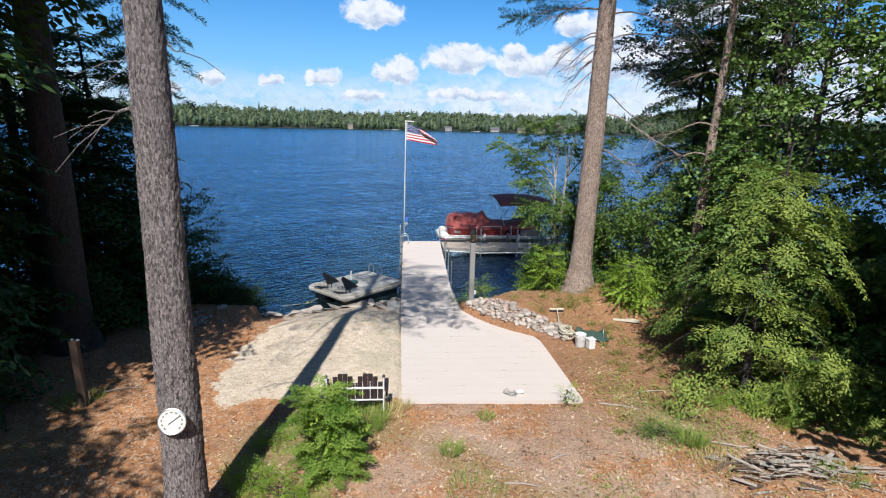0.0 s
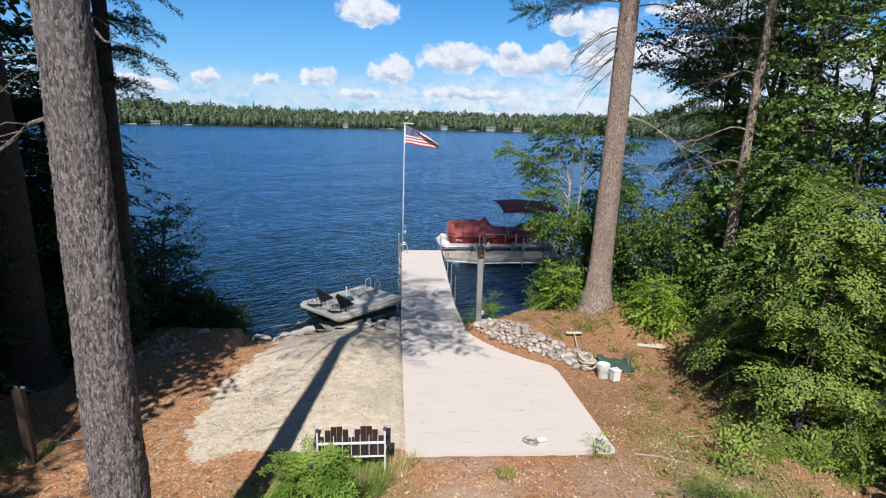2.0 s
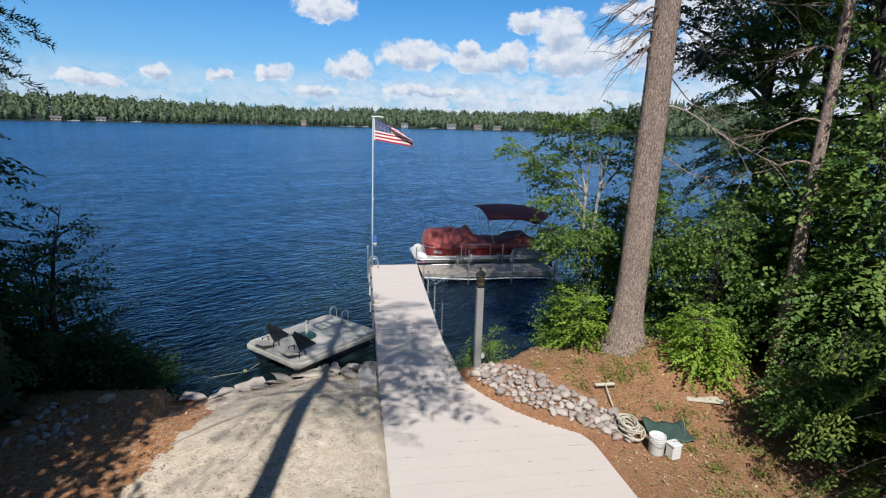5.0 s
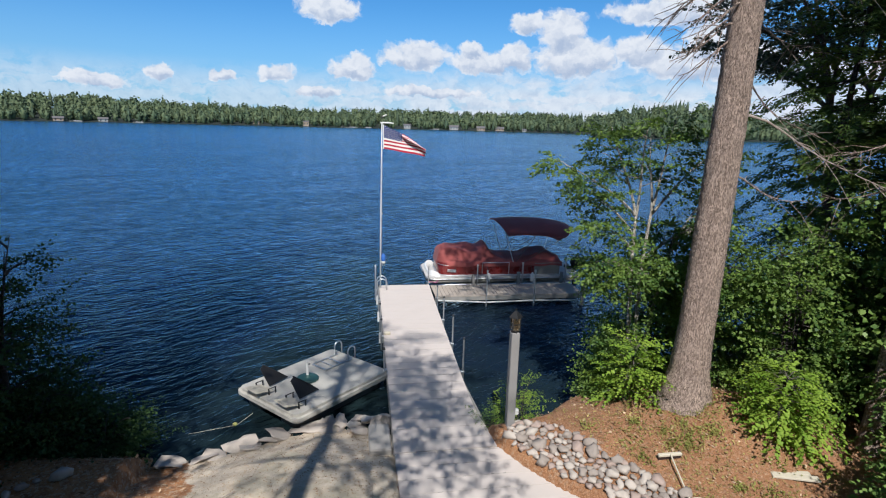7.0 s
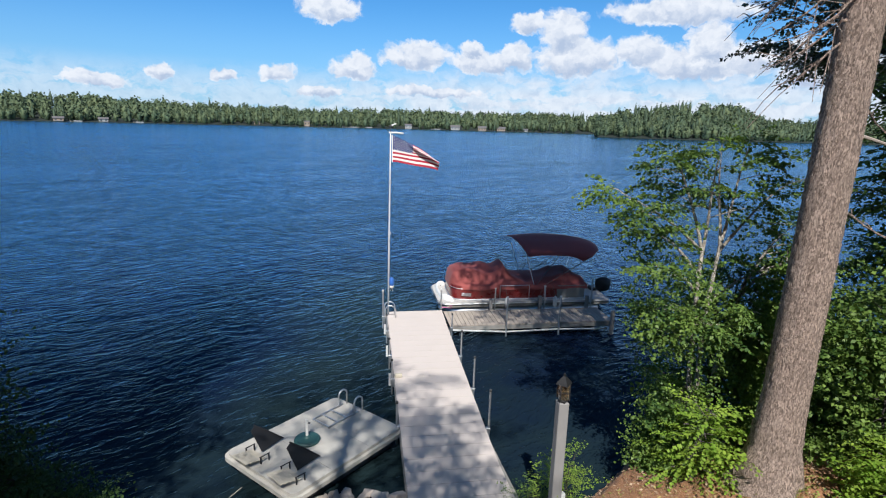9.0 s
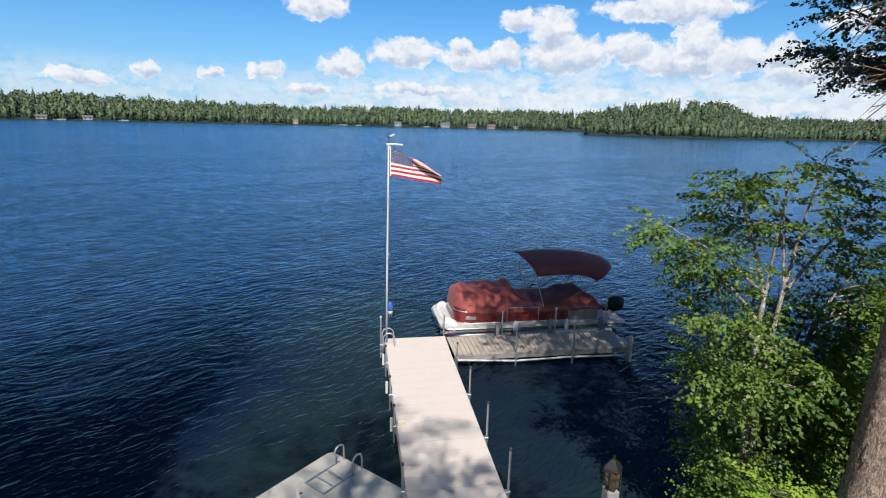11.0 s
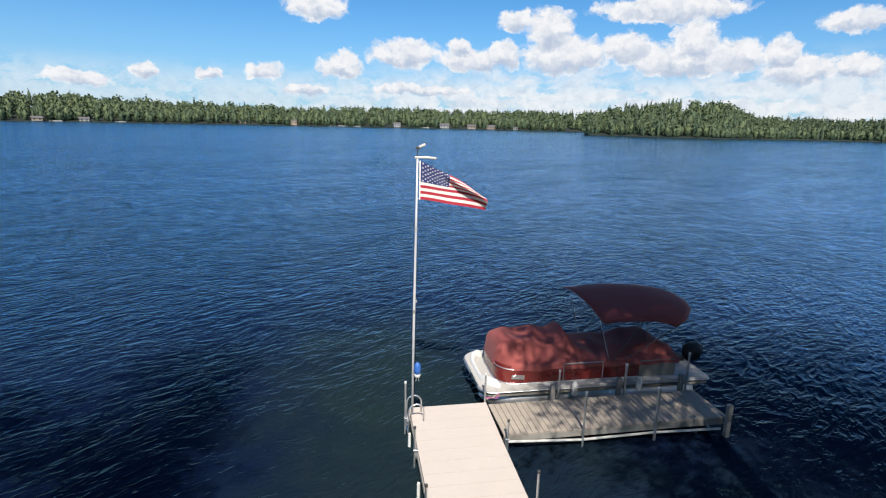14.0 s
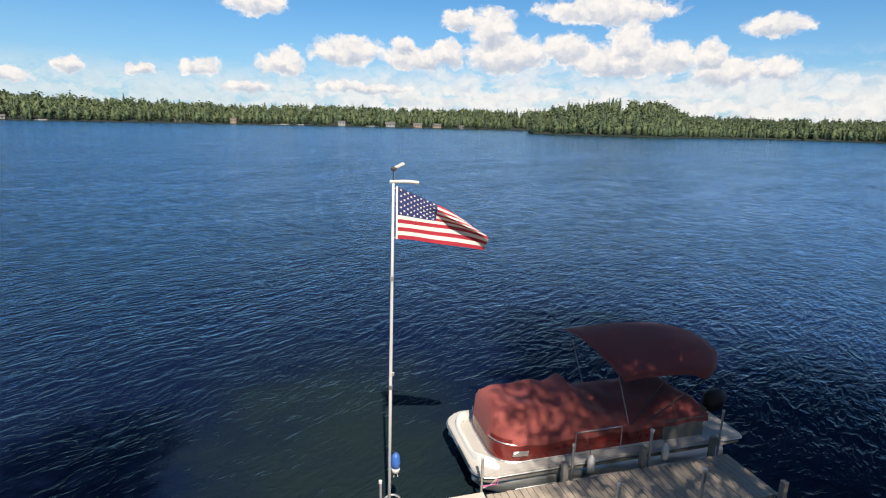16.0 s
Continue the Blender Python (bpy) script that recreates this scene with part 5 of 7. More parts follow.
# ---- the swim raft and what stands on it ----
RAFT_TURN, RAFT_TOP = 44.0, 0.525
raft = thing("swim_raft", "grey moulded swim raft moored beside the dock", "raft", (-1.49, 20.22, 0), RAFT_TURN)
part("raft_body", slab(rounded(-1.54, -1.135, 1.54, 1.135, (0.20,) * 4), 0.30, RAFT_TOP, 0.07), RAFT, raft, smooth=False)
for v in (-0.62, 0.62):
    part("float", slab(rounded(-1.36, v - 0.34, 1.36, v + 0.34, (0.16,) * 4), -0.10, 0.31, 0.05), CAP, raft, "dark float under the deck")
for u in (-0.52, 0.5):
    part("deck_seam", boxes(((u, 0, RAFT_TOP + 0.001), (0.010, 2.05, 0.005), 0.002)), RAFT_SIDE, raft)
raft_ladder = thing("raft_ladder", "aluminium fold-up ladder resting on the raft", "ladder", (-1.49, 20.22, RAFT_TOP), RAFT_TURN)
for v in (0.12, 0.64):
    line = [(0.40, v, 0.03), (1.30, v, 0.03)]
    part("side_rail", rod(line, 0.02, 8), ALU, raft_ladder)
    hoop = [(1.18, v, 0.0), (1.18, v, 0.26)] + [(1.31 - 0.13 * math.cos(math.pi * k / 8), v, 0.26 + 0.13 * math.sin(math.pi * k / 8)) for k in range(1, 8)] + [(1.44, v, 0.26), (1.44, v, 0.0)]
    part("hoop_rail", rod(hoop, 0.02, 8), ALU, raft_ladder, smooth=True)
for u in (0.42, 0.68, 0.94):
    part("rung", rod([(u, 0.12, 0.03), (u, 0.64, 0.03)], 0.018, 8), ALU, raft_ladder)

umbrella_foot = thing("umbrella_base", "dark green umbrella stand with a short white pole", "umbrella base", (-1.70, 20.18, RAFT_TOP))
part("disc", lathe([(0.27, 0.0), (0.275, 0.03), (0.245, 0.06), (0.08, 0.08), (0.05, 0.12)], 28), TEAL, umbrella_foot, smooth=False)
part("tube", rod([(0, 0, 0.10), (0.0, 0.0, 0.48)], 0.03, 12), WHITE, umbrella_foot)
part("knob", boxes(((0.045, 0, 0.40), (0.06, 0.03, 0.03), 0.008)), CAP, umbrella_foot)


def raft_chair(at, turn):
    """A low slatted chair; it looks along its -x."""
    chair = thing("deck_chair", "low slatted deck chair with a black back", "chair", at, turn, "chairs on the raft")
    chair.scale = (0.9, 0.9, 0.9)
    for k in range(5):
        part("seat_slat", boxes(((-0.42 + 0.105 * k, 0, 0.17 - 0.024 * k), (0.088, 0.52, 0.02), 0.004)), ROPE, chair)
    # the back has swung round on one hinge and leans to the side
    bm = bmesh.new()
    face = [Vector(p) for p in ((0.24, 0.44, 0.50), (0.76, 0.12, 0.055), (0.15, 0.05, 0.05), (0.11, 0.38, 0.45))]
    across = (face[1] - face[0]).cross(face[2] - face[0]).normalized() * 0.012
    rings = [[bm.verts.new(p + across * k) for p in face] for k in (-1, 1)]
    bm.faces.new(rings[0])
    bm.faces.new(rings[1][::-1])
    for k in range(4):
        bm.faces.new((rings[0][k], rings[1][k], rings[1][(k + 1) % 4], rings[0][(k + 1) % 4]))
    bmesh.ops.recalc_face_normals(bm, faces=bm.faces)
    part("backrest", bm, DARK_PLASTIC, chair, "black back panel")
    part("back_rail", rod([(0.23, 0.45, 0.51), (0.51, 0.28, 0.29), (0.77, 0.11, 0.06)], 0.020, 6), DARK_PLASTIC, chair)
    for side in (-0.30, 0.30):
        part("armrest", boxes(((0.0, side * 0.9, 0.17), (0.26, 0.03, 0.018), 0.006)), DARK_PLASTIC, chair)
        for lx, top in ((-0.10, 0.165), (0.10, 0.165)):
            part("leg", boxes(((lx, side * 0.9, top / 2), (0.030, 0.026, top), 0.006)), DARK_PLASTIC, chair)
    return chair


raft_chair((-2.62, 19.68, RAFT_TOP), RAFT_TURN)
raft_chair((-1.86, 18.98, RAFT_TOP), RAFT_TURN - 4)

mooring = thing("raft_mooring_rope", "pale rope with a yellow knot running off the raft", "rope", (-3.2, 18.9, WATER))
part("rope_line", rod([(0.35, 0.3, 0.12), (0.05, 0.0, 0.02), (-0.45, -0.12, 0.012), (-1.3, -0.30, -0.02)], 0.007, 6), ROPE, mooring)
part("knot", lathe([(0.02, 0), (0.05, 0.03), (0.05, 0.06), (0.02, 0.08)], 8, (0.02, 0, 0.0)), YELLOW, mooring)

# ---- stones and rocks ----
def rock_mesh(name, seed, flat=0.6, rough=0.22, round_off=True):
    bm = bmesh.new()
    bmesh.ops.create_icosphere(bm, subdivisions=2, radius=0.5)
    for v in bm.verts:
        k = 1 + rough * noise.noise(v.co * 2.3 + Vector((seed * 7.3, 1, seed))) * 2 + 0.05 * noise.noise(v.co * 7 + Vector((seed, 0, 0)))
        v.co = Vector((v.co.x * k * 1.15, v.co.y * k * 0.9, v.co.z * k * flat))
    data = bpy.data.meshes.new(name)
    bm.to_mesh(data)
    bm.free()
    if round_off:
        data.shade_smooth()
    return data


ROCKS = []
for k in range(9):
    data = rock_mesh("stone", k + 1, 0.68, 0.38, True)
    data.materials.append((STONE, STONE_PALE, STONE_ROSE)[k % 3])
    ROCKS.append(data)
SLABS = []
for k in range(4):
    data = rock_mesh("rock", 20 + k, 0.42, 0.42, False)
    data.materials.append((STONE_PALE, CONCRETE)[k % 2])
    SLABS.append(data)


def lay_stone(parent, name, data, x, y, size, sink=0.25, turn=None, z=None):
    ob = new(name, data)
    ob.parent = parent
    zz = (gz(x, y) if z is None else z) + size * (0.31 - sink)
    ob.matrix_basis = Matrix.LocRotScale((x, y, zz), Euler((rng.normal(0, 0.2), rng.normal(0, 0.2), rng.uniform(0, 6.28) if turn is None else turn)), (size,) * 3)
    return ob


edging = tagged(new("stone_edging"), "band of rounded field stones along the deck", "stone edging")
inner = [(2.40, 16.75), (2.76, 15.95), (3.20, 15.22), (3.75, 14.72), (4.36, 14.22), (4.85, 13.75)]
outer = [(2.75, 17.25), (3.45, 16.75), (3.95, 15.75), (4.45, 15.15), (4.95, 14.65), (5.25, 14.15)]
laid = []
for tries in range(4000):
    s, t = rng.uniform(0, 4.999), rng.uniform(0, 1)
    i = int(s)
    p = np.array(inner[i]) * (1 - s + i) + np.array(inner[i + 1]) * (s - i)
    q = np.array(outer[i]) * (1 - s + i) + np.array(outer[i + 1]) * (s - i)
    x, y = p * (1 - t) + q * t
    size = 0.10 + 0.16 * rng.random() ** 1.1
    if all((x - a) ** 2 + (y - b) ** 2 > (0.385 * (size + c)) ** 2 for a, b, c in laid):
        laid.append((x, y, size))
for x, y, size in laid[:300]:
    lay_stone(edging, "stone", ROCKS[int(rng.integers(9))], x, y, size, 0.12)

heap = tagged(new("stone_heap"), "loose field stones lying in the shade", "stones")
for k in range(34):
    x, y = -5.9 + rng.normal(0, 0.42) - 0.3 * (k % 3), 15.45 + rng.normal(0, 0.55)
    lay_stone(heap, "stone", ROCKS[(1, 4, 7, 2, 5)[k % 5]], x, y, rng.uniform(0.10, 0.20), 0.16)
boulder = tagged(new("boulder", ROCKS[1]), "single pale boulder on the bank", "boulder")
boulder.matrix_basis = Matrix.LocRotScale((-5.48, 16.5, gz(-5.48, 16.5) + 0.07), Euler((0.1, 0.2, 1)), (0.30, 0.30, 0.34))

shore_rocks = tagged(new("shore_rocks"), "flat pale rocks along the water's edge", "rocks")
for k in range(14):
    x = -4.2 + 3.9 * k / 13 + rng.normal(0, 0.10)
    y = float(shore_y(x)) - 0.30 + rng.normal(0, 0.06)
    ob = lay_stone(shore_rocks, "rock", SLABS[(2 * k) % 4], x, y, rng.uniform(0.30, 0.68), 0.33, rng.normal(0.25, 0.6), z=0.14)
    ob.scale.z *= 0.34
for x, y, size, z in ((-0.85, 18.62, 0.34, 0.15), (-0.50, 18.72, 0.28, 0.15), (-0.25, 18.55, 0.38, 0.18), (-0.62, 18.42, 0.22, 0.20), (-0.05, 18.35, 0.28, 0.26), (-1.1, 18.72, 0.26, 0.13)):
    lay_stone(shore_rocks, "rock", SLABS[int(rng.integers(4))], x, y, size, 0.1, z=z)
big = tagged(new("boulder", rock_mesh("boulder", 31, 0.8, 0.42, False)), "pale angular boulder beside the dock", "boulder")
big.data.materials.append(STONE_PALE)
big.matrix_basis = Matrix.LocRotScale((0.02, 18.2, 0.38), Euler((0.2, 0.1, 0.5)), (0.44, 0.42, 0.46))
block = part("concrete_block", boxes(((-0.04, 17.45, 0.37), (0.44, 0.95, 0.32), 0.03)), CONCRETE)
tagged(block, "old concrete footing block beside the dock", "concrete block")

# ---- fixtures and loose things in the yard ----
lamp_post = thing("lamp_post", "grey painted wooden lamp post with a black lantern", "lamp post", (2.62, 17.2, 0.45))
part("post", boxes(((0, 0, 1.17), (0.17, 0.17, 2.36), 0.012)), POST_WOOD, lamp_post)
lantern = part("lantern_base", lathe([(0.085, 0), (0.09, 0.03), (0.06, 0.05)], 4, (0, 0, 2.35)), DARK_PLASTIC, lamp_post)
part("lantern_glass", boxes(((0, 0, 2.53), (0.14, 0.14, 0.26), 0.004)), GLASS, lantern)
for dx in (-0.075, 0.075):
    for dy in (-0.075, 0.075):
        part("lantern_bar", boxes(((dx, dy, 2.53), (0.018, 0.018, 0.28), 0.002)), DARK_PLASTIC, lantern)
for zz in (2.53,):
    part("lantern_band", boxes(((0, -0.078, zz), (0.15, 0.010, 0.014)), ((0, 0.078, zz), (0.15, 0.010, 0.014)), ((-0.078, 0, zz), (0.010, 0.15, 0.014)), ((0.078, 0, zz), (0.010, 0.15, 0.014))), DARK_PLASTIC, lantern)
part("lantern_roof", lathe([(0.14, 0), (0.12, 0.03), (0.05, 0.11), (0.02, 0.13), (0.018, 0.18)], 4, (0, 0, 2.66)), DARK_PLASTIC, lantern)
part("outlet", lathe([(0.03, 0), (0.055, 0.02), (0.055, 0.10), (0.03, 0.13)], 10, (0.12, -0.02, 0.55)), WHITE, lamp_post, "white weatherproof outlet")

bench = thing("bench", "white-framed garden bench with dark arched slats", "bench", (-0.74, 9.70, gz(-0.74, 9.70)))
for side in (-0.57, 0.57):
    part("frame_post", boxes(((side, -0.02, 0.45), (0.03, 0.03, 0.92), 0.005)), WHITE, bench)
    part("back_leg", boxes(((side, 0.50, 0.20), (0.045, 0.045, 0.42), 0.006)), WHITE, bench)
    arm = part("armrest", boxes(((side + 0.05 * (1 if side > 0 else -1), 0.26, 0.62), (0.09, 0.56, 0.03), 0.01)), BENCH_BROWN, bench, "dark brown armrest")
    part("arm_post", boxes(((side + 0.05 * (1 if side > 0 else -1), 0.50, 0.42), (0.05, 0.04, 0.40), 0.006)), BENCH_BROWN, arm)
    part("finial", lathe([(0.015, 0), (0.032, 0.02), (0.035, 0.045), (0.015, 0.07)], 10, (side, -0.02, 0.91)), CAP, bench)
for k in range(11):
    u = (k - 5) / 5
    arch = 0.80 + 0.19 * abs(math.sin(math.pi * min(1.0, abs(u) * 1.02))) ** 0.8 if abs(u) > 0.05 else 0.78
    part("back_slat", boxes(((u * 0.50, 0.03, (0.36 + arch) / 2), (0.097, 0.018, arch - 0.36), 0.008)), BENCH_BROWN, bench)
for zz, thick in ((0.68, 0.04), (0.42, 0.025)):
    part("back_rail", boxes(((0, -0.004, zz), (1.14, 0.03, thick), 0.005)), WHITE, bench)
for k in range(7):
    part("frame_rod", rod([(-0.45 + 0.15 * k, -0.022, 0.42), (-0.45 + 0.15 * k, -0.022, 0.84)], 0.007, 6), WHITE, bench)
for k in range(5):
    part("seat_slat", boxes(((0, 0.10 + 0.09 * k, 0.40), (1.12, 0.075, 0.022), 0.006)), BENCH_BROWN, bench)

marker = thing("wooden_post", "short brown wooden post in the shade", "post", (-6.42, 10.45, gz(-6.42, 10.45)))
part("post", boxes(((0, 0, 0.70), (0.15, 0.13, 1.5), 0.015, (0, -2, 0))), OLD_POST, marker)
part("top_fitting", boxes(((-0.05, 0, 1.46), (0.05, 0.05, 0.06), 0.01)), GALV, marker, "metal bracket on the top")
part("top_fitting", boxes(((0.05, 0.01, 1.455), (0.07, 0.04, 0.04), 0.01)), GALV, marker, "metal bracket on the top")


def bucket():
    pail = thing("bucket", "white plastic five-gallon bucket", "bucket", (5.20, 13.42, gz(5.2, 13.42)))
    part("body", lathe([(0.128, 0), (0.135, 0.02), (0.150, 0.36), (0.155, 0.37), (0.148, 0.372), (0.140, 0.34), (0.125, 0.03)], 26), WHITE, pail, smooth=True)
    for zz in (0.28, 0.32):
        part("rib", lathe([(0.147, zz), (0.156, zz + 0.004), (0.156, zz + 0.010), (0.148, zz + 0.014)], 26), WHITE, pail)
    part("wire_handle", rod([(0.15 * math.cos(a), 0.15 * math.sin(a) - 0.02, 0.31 - 0.10 * abs(math.sin(a))) for a in np.linspace(math.pi, 2 * math.pi, 9)], 0.004, 5), GALV, pail)
    return pail


bucket()
jug = thing("square_pail", "white square plastic pail with a lid", "pail", (5.44, 13.25, gz(5.44, 13.25)), 12)
part("body", boxes(((0, 0, 0.13), (0.20, 0.20, 0.27), 0.02)), WHITE, jug)
part("lid", boxes(((0, 0, 0.28), (0.22, 0.22, 0.035), 0.01)), WHITE, jug)
part("grip", rod([(-0.10, 0, 0.29), (-0.05, 0, 0.34), (0.05, 0, 0.34), (0.10, 0, 0.29)], 0.007, 6), WHITE, jug)

hose = thing("rope_coil", "loose coil of pale rope on the bank", "rope", (5.0, 14.05, gz(5.0, 14.05) + 0.06))
for k in range(9):
    g = np.random.default_rng(40 + k)
    cx, cy, r = g.normal(0, 0.05), g.normal(0, 0.08), g.uniform(0.17, 0.26)
    line = [(cx + r * 0.8 * math.cos(a), cy + r * 1.25 * math.sin(a), 0.02 + 0.03 * k * 0.6 + 0.03 * math.sin(2 * a + k)) for a in np.linspace(0, 6.283, 18)]
    part("loop", rod(line, 0.014, 6, cap=False), ROPE, hose)
part("tail", rod([(0.1, -0.2, 0.04), (0.22, -0.45, 0.0), (0.1, -0.62, -0.05)], 0.014, 6), ROPE, hose)

broom = thing("push_broom", "wooden push broom lying head up on the bank", "broom", (5.08, 15.38, gz(5.08, 15.38)))
head = part("head", boxes(((0, 0, 0.10), (0.46, 0.07, 0.055), 0.012)), ROPE, broom)
part("bristles", boxes(((0, 0.01, 0.045), (0.44, 0.055, 0.07), 0.01)), BENCH_BROWN, head)
part("handle", rod([(0.0, -0.02, 0.12), (-0.16, -0.95, gz(4.92, 14.43) - gz(5.08, 15.38) + 0.05)], 0.014, 8), ROPE, broom)

netting = thing("green_tarp", "dark green mesh sheet slumped over a wire hoop", "tarp", (5.62, 13.95, gz(5.62, 13.95)))
bm = bmesh.new()
grid = [[bm.verts.new((-0.30 + 0.80 * i / 10, 0.30 - 0.56 * j / 8 - 0.14 * i / 10, 0.16 * (1 - j / 8) ** 1.3 * (0.7 + 0.3 * math.cos(i * 0.5)) + 0.03 * math.sin(i * 1.3 + j) + 0.03)) for i in range(11)] for j in range(9)]
for j in range(8):
    for i in range(10):
        bm.faces.new((grid[j][i], grid[j][i + 1], grid[j + 1][i + 1], grid[j + 1][i]))
sheet_part = part("mesh_sheet", bm, GREEN_NET, netting, smooth=True)
sheet_part.modifiers.new("thickness", "SOLIDIFY").thickness = 0.008
part("wire_hoop", rod([(0.42 + 0.05 * math.cos(a), 0.05 + 0.26 * math.cos(a), 0.02 + 0.32 * math.sin(a)) for a in np.linspace(0, math.pi, 12)], 0.006, 5), GALV, netting)

plank_loose = part("loose_board", boxes(((0, 0, 0.04), (0.78, 0.15, 0.04), 0.006, (0, 0, -18)), ((0.05, 0.12, 0.03), (0.6, 0.10, 0.04), 0.006, (0, 0, -12))), ROPE)
plank_loose.matrix_basis = pose(7.05, 14.68, gz(7.05, 14.68))
tagged(plank_loose, "old boards lying at the edge of the trees", "board")

ornament = thing("tangled_line", "bundle of pale cord and cloth on the deck", "cord", (2.80, 10.55, deck_top(10.55)))
part("bundle", boxes(((0.06, 0.03, 0.04), (0.20, 0.12, 0.07), 0.03, (0, 0, 15))), WHITE, ornament)
for k in range(5):
    r, cx, cy = 0.075 + 0.015 * k, -0.10 - 0.02 * k, 0.02 * k - 0.06
    part("cord", rod([(cx + r * math.cos(a), cy + 0.7 * r * math.sin(a), 0.014 + 0.012 * k + 0.012 * math.sin(2 * a + k)) for a in np.linspace(0.4 * k, 5.4 + 0.4 * k, 14)], 0.008, 5), CONCRETE if k % 2 else GREY_PANEL, ornament)

# ---- the thermometer pine and the other trees ----
# its live limbs are out of view, added to dapple the dock with shade
conifer("pine_tree", "tall white pine with a thick bare trunk", (-2.80, 6.42, gz(-2.8, 6.42)), 21, 0.280, 0.60, 4.0, SPRAY_MASS, PINE, BARK_GREY, live=((12.1, 0.1, 2.8), (13.4, 0.3, 2.6), (15.0, 0.0, 2.6), (16.2, 0.35, 2.7)), whorls=9, arms=5, sprays=6, size=1.0, droop=0.15, seed=11, sway=0.05, scaly=True, bare=((3.35, -0.4, 0.28, 0.1), (3.5, 2.8, 0.22, 0.2), (6.7, 2.9, 0.3, 0.15), (7.0, 0.1, 0.4, 0.1), (6.1, 2.9, 0.85, 0.2)))
dial = thing("thermometer", "round white dial thermometer on the pine trunk", "thermometer", (-2.76, 6.110, 2.84), 4)
dial.scale = (0.86, 0.86, 0.86)
part("case", lathe([(0.17, 0), (0.20, 0.012), (0.205, 0.03), (0.195, 0.04)], 36), WHITE, dial).data.transform(Matrix.Rotation(radians(84), 4, "X"))
face = part("rim", lathe([(0.192, 0.036), (0.206, 0.045), (0.196, 0.052)], 36, closed=False), ALU, dial)
face.data.transform(Matrix.Rotation(radians(84), 4, "X"))
for k in range(11):
    a = radians(225 - 27 * k)
    bm = boxes(((0.145 * math.cos(a), 0.145 * math.sin(a), 0.043), (0.034, 0.018, 0.006), 0.0, (0, 0, math.degrees(a) + 90)))
    part("scale_mark", bm, GREY_PANEL, dial).data.transform(Matrix.Rotation(radians(84), 4, "X"))
part("needle", boxes(((0.03, 0.022, 0.047), (0.20, 0.010, 0.004), 0.0, (0, 0, 36))), INK, dial).data.transform(Matrix.Rotation(radians(84), 4, "X"))

# live limbs from 14.9 up are unseen, added to shade the boat
conifer("pine_tree", "tall white pine leaning over the bank", (6.2, 16.75, gz(6.2, 16.75)), 25, 0.352, 0.49, 4.6, SPRAY_MASS, PINE, BARK, scaly=True, lean=(0.5, 0.0), live=((9.0, 2.9, 2.6), (9.5, 3.6, 2.4), (9.3, -0.3, 2.4), (10.0, 2.5, 2.4), (10.2, 0.6, 2.4), (9.7, -1.2, 2.0), (14.9, 3.1, 3.9), (15.2, 2.8, 3.9), (15.5, 3.4, 3.8), (15.8, 3.0, 4.0), (16.1, 2.7, 3.9), (15.0, 2.4, 3.6), (15.4, 3.8, 3.4), (16.0, 2.3, 3.4)), whorls=17, arms=7, sprays=8, size=1.55, droop=0.2, seed=12, sway=0.05, bare=((4.75, -0.2, 1.3, 0.0), (5.95, -0.3, 2.6, -0.2), (6.6, 0.2, 1.9, -0.25), (7.2, 2.9, 1.0, -0.3), (7.5, 3.0, 1.2, -0.25), (7.8, 3.4, 1.4, -0.2), (8.0, 2.8, 1.3, -0.3), (7.6, 2.4, 1.1, -0.35), (8.3, 3.1, 1.6, -0.15), (8.1, -0.1, 3.8, 0.24), (8.2, 2.6, 1.5, -0.1), (8.0, 0.5, 2.2, -0.1), (8.8, -0.6, 2.4, 0.1), (9.2, 3.4, 2.2, -0.05)))
conifer("pine_tree", "slender pine with bare lower limbs", (9.25, 15.4, gz(9.25, 15.4)), 17, 0.17, 0.55, 2.6, SPRAY_PINE, PINE, BARK, whorls=12, arms=5, sprays=7, size=0.9, droop=0.2, seed=13, sway=0.1, lean=(0.7, 0.2), bare=((5.3, 2.7, 1.5, 0.1), (6.2, 2.9, 1.8, 0.05), (7.0, 0.3, 1.2, 0.2), (7.6, 3.0, 1.6, 0.15), (8.2, 0.6, 1.3, 0.1), (4.6, 0.4, 1.0, 0.1)))

# the sunlit edge of the woods beyond the deck
conifer("hemlock_tree", "bright green hemlock with drooping sprays", (8.05, 10.4, gz(8.05, 10.4)), 5.9, 0.10, 0.05, 2.0, SPRAY_FROND, HEMLOCK, BARK_SHADED, whorls=10, arms=6, sprays=3, size=1.05, droop=0.45, seed=14)
conifer("maple_tree", "young maple with tiers of broad leaves", (9.9, 14.4, gz(9.9, 14.4)), 6.0, 0.10, 0.16, 1.9, SPRAY_FLAT, MAPLE, BARK_SHADED, whorls=10, arms=6, sprays=6, size=0.75, droop=0.28, seed=15)
conifer("hemlock_tree", "hemlock standing at the water's edge", (10.9, 18.9, gz(10.9, 18.9)), 10.2, 0.16, 0.04, 2.7, SPRAY_FULL, HEMLOCK_MID, BARK_SHADED, whorls=17, arms=6, sprays=5, size=0.95, droop=0.3, seed=16)
conifer("hemlock_tree", "young hemlock at the yard's edge", (12.4, 10.0, gz(12.4, 10.0)), 11.0, 0.14, 0.12, 2.4, SPRAY_FULL, HEMLOCK_MID, BARK_SHADED, whorls=15, arms=6, sprays=3, size=1.0, droop=0.28, seed=17)
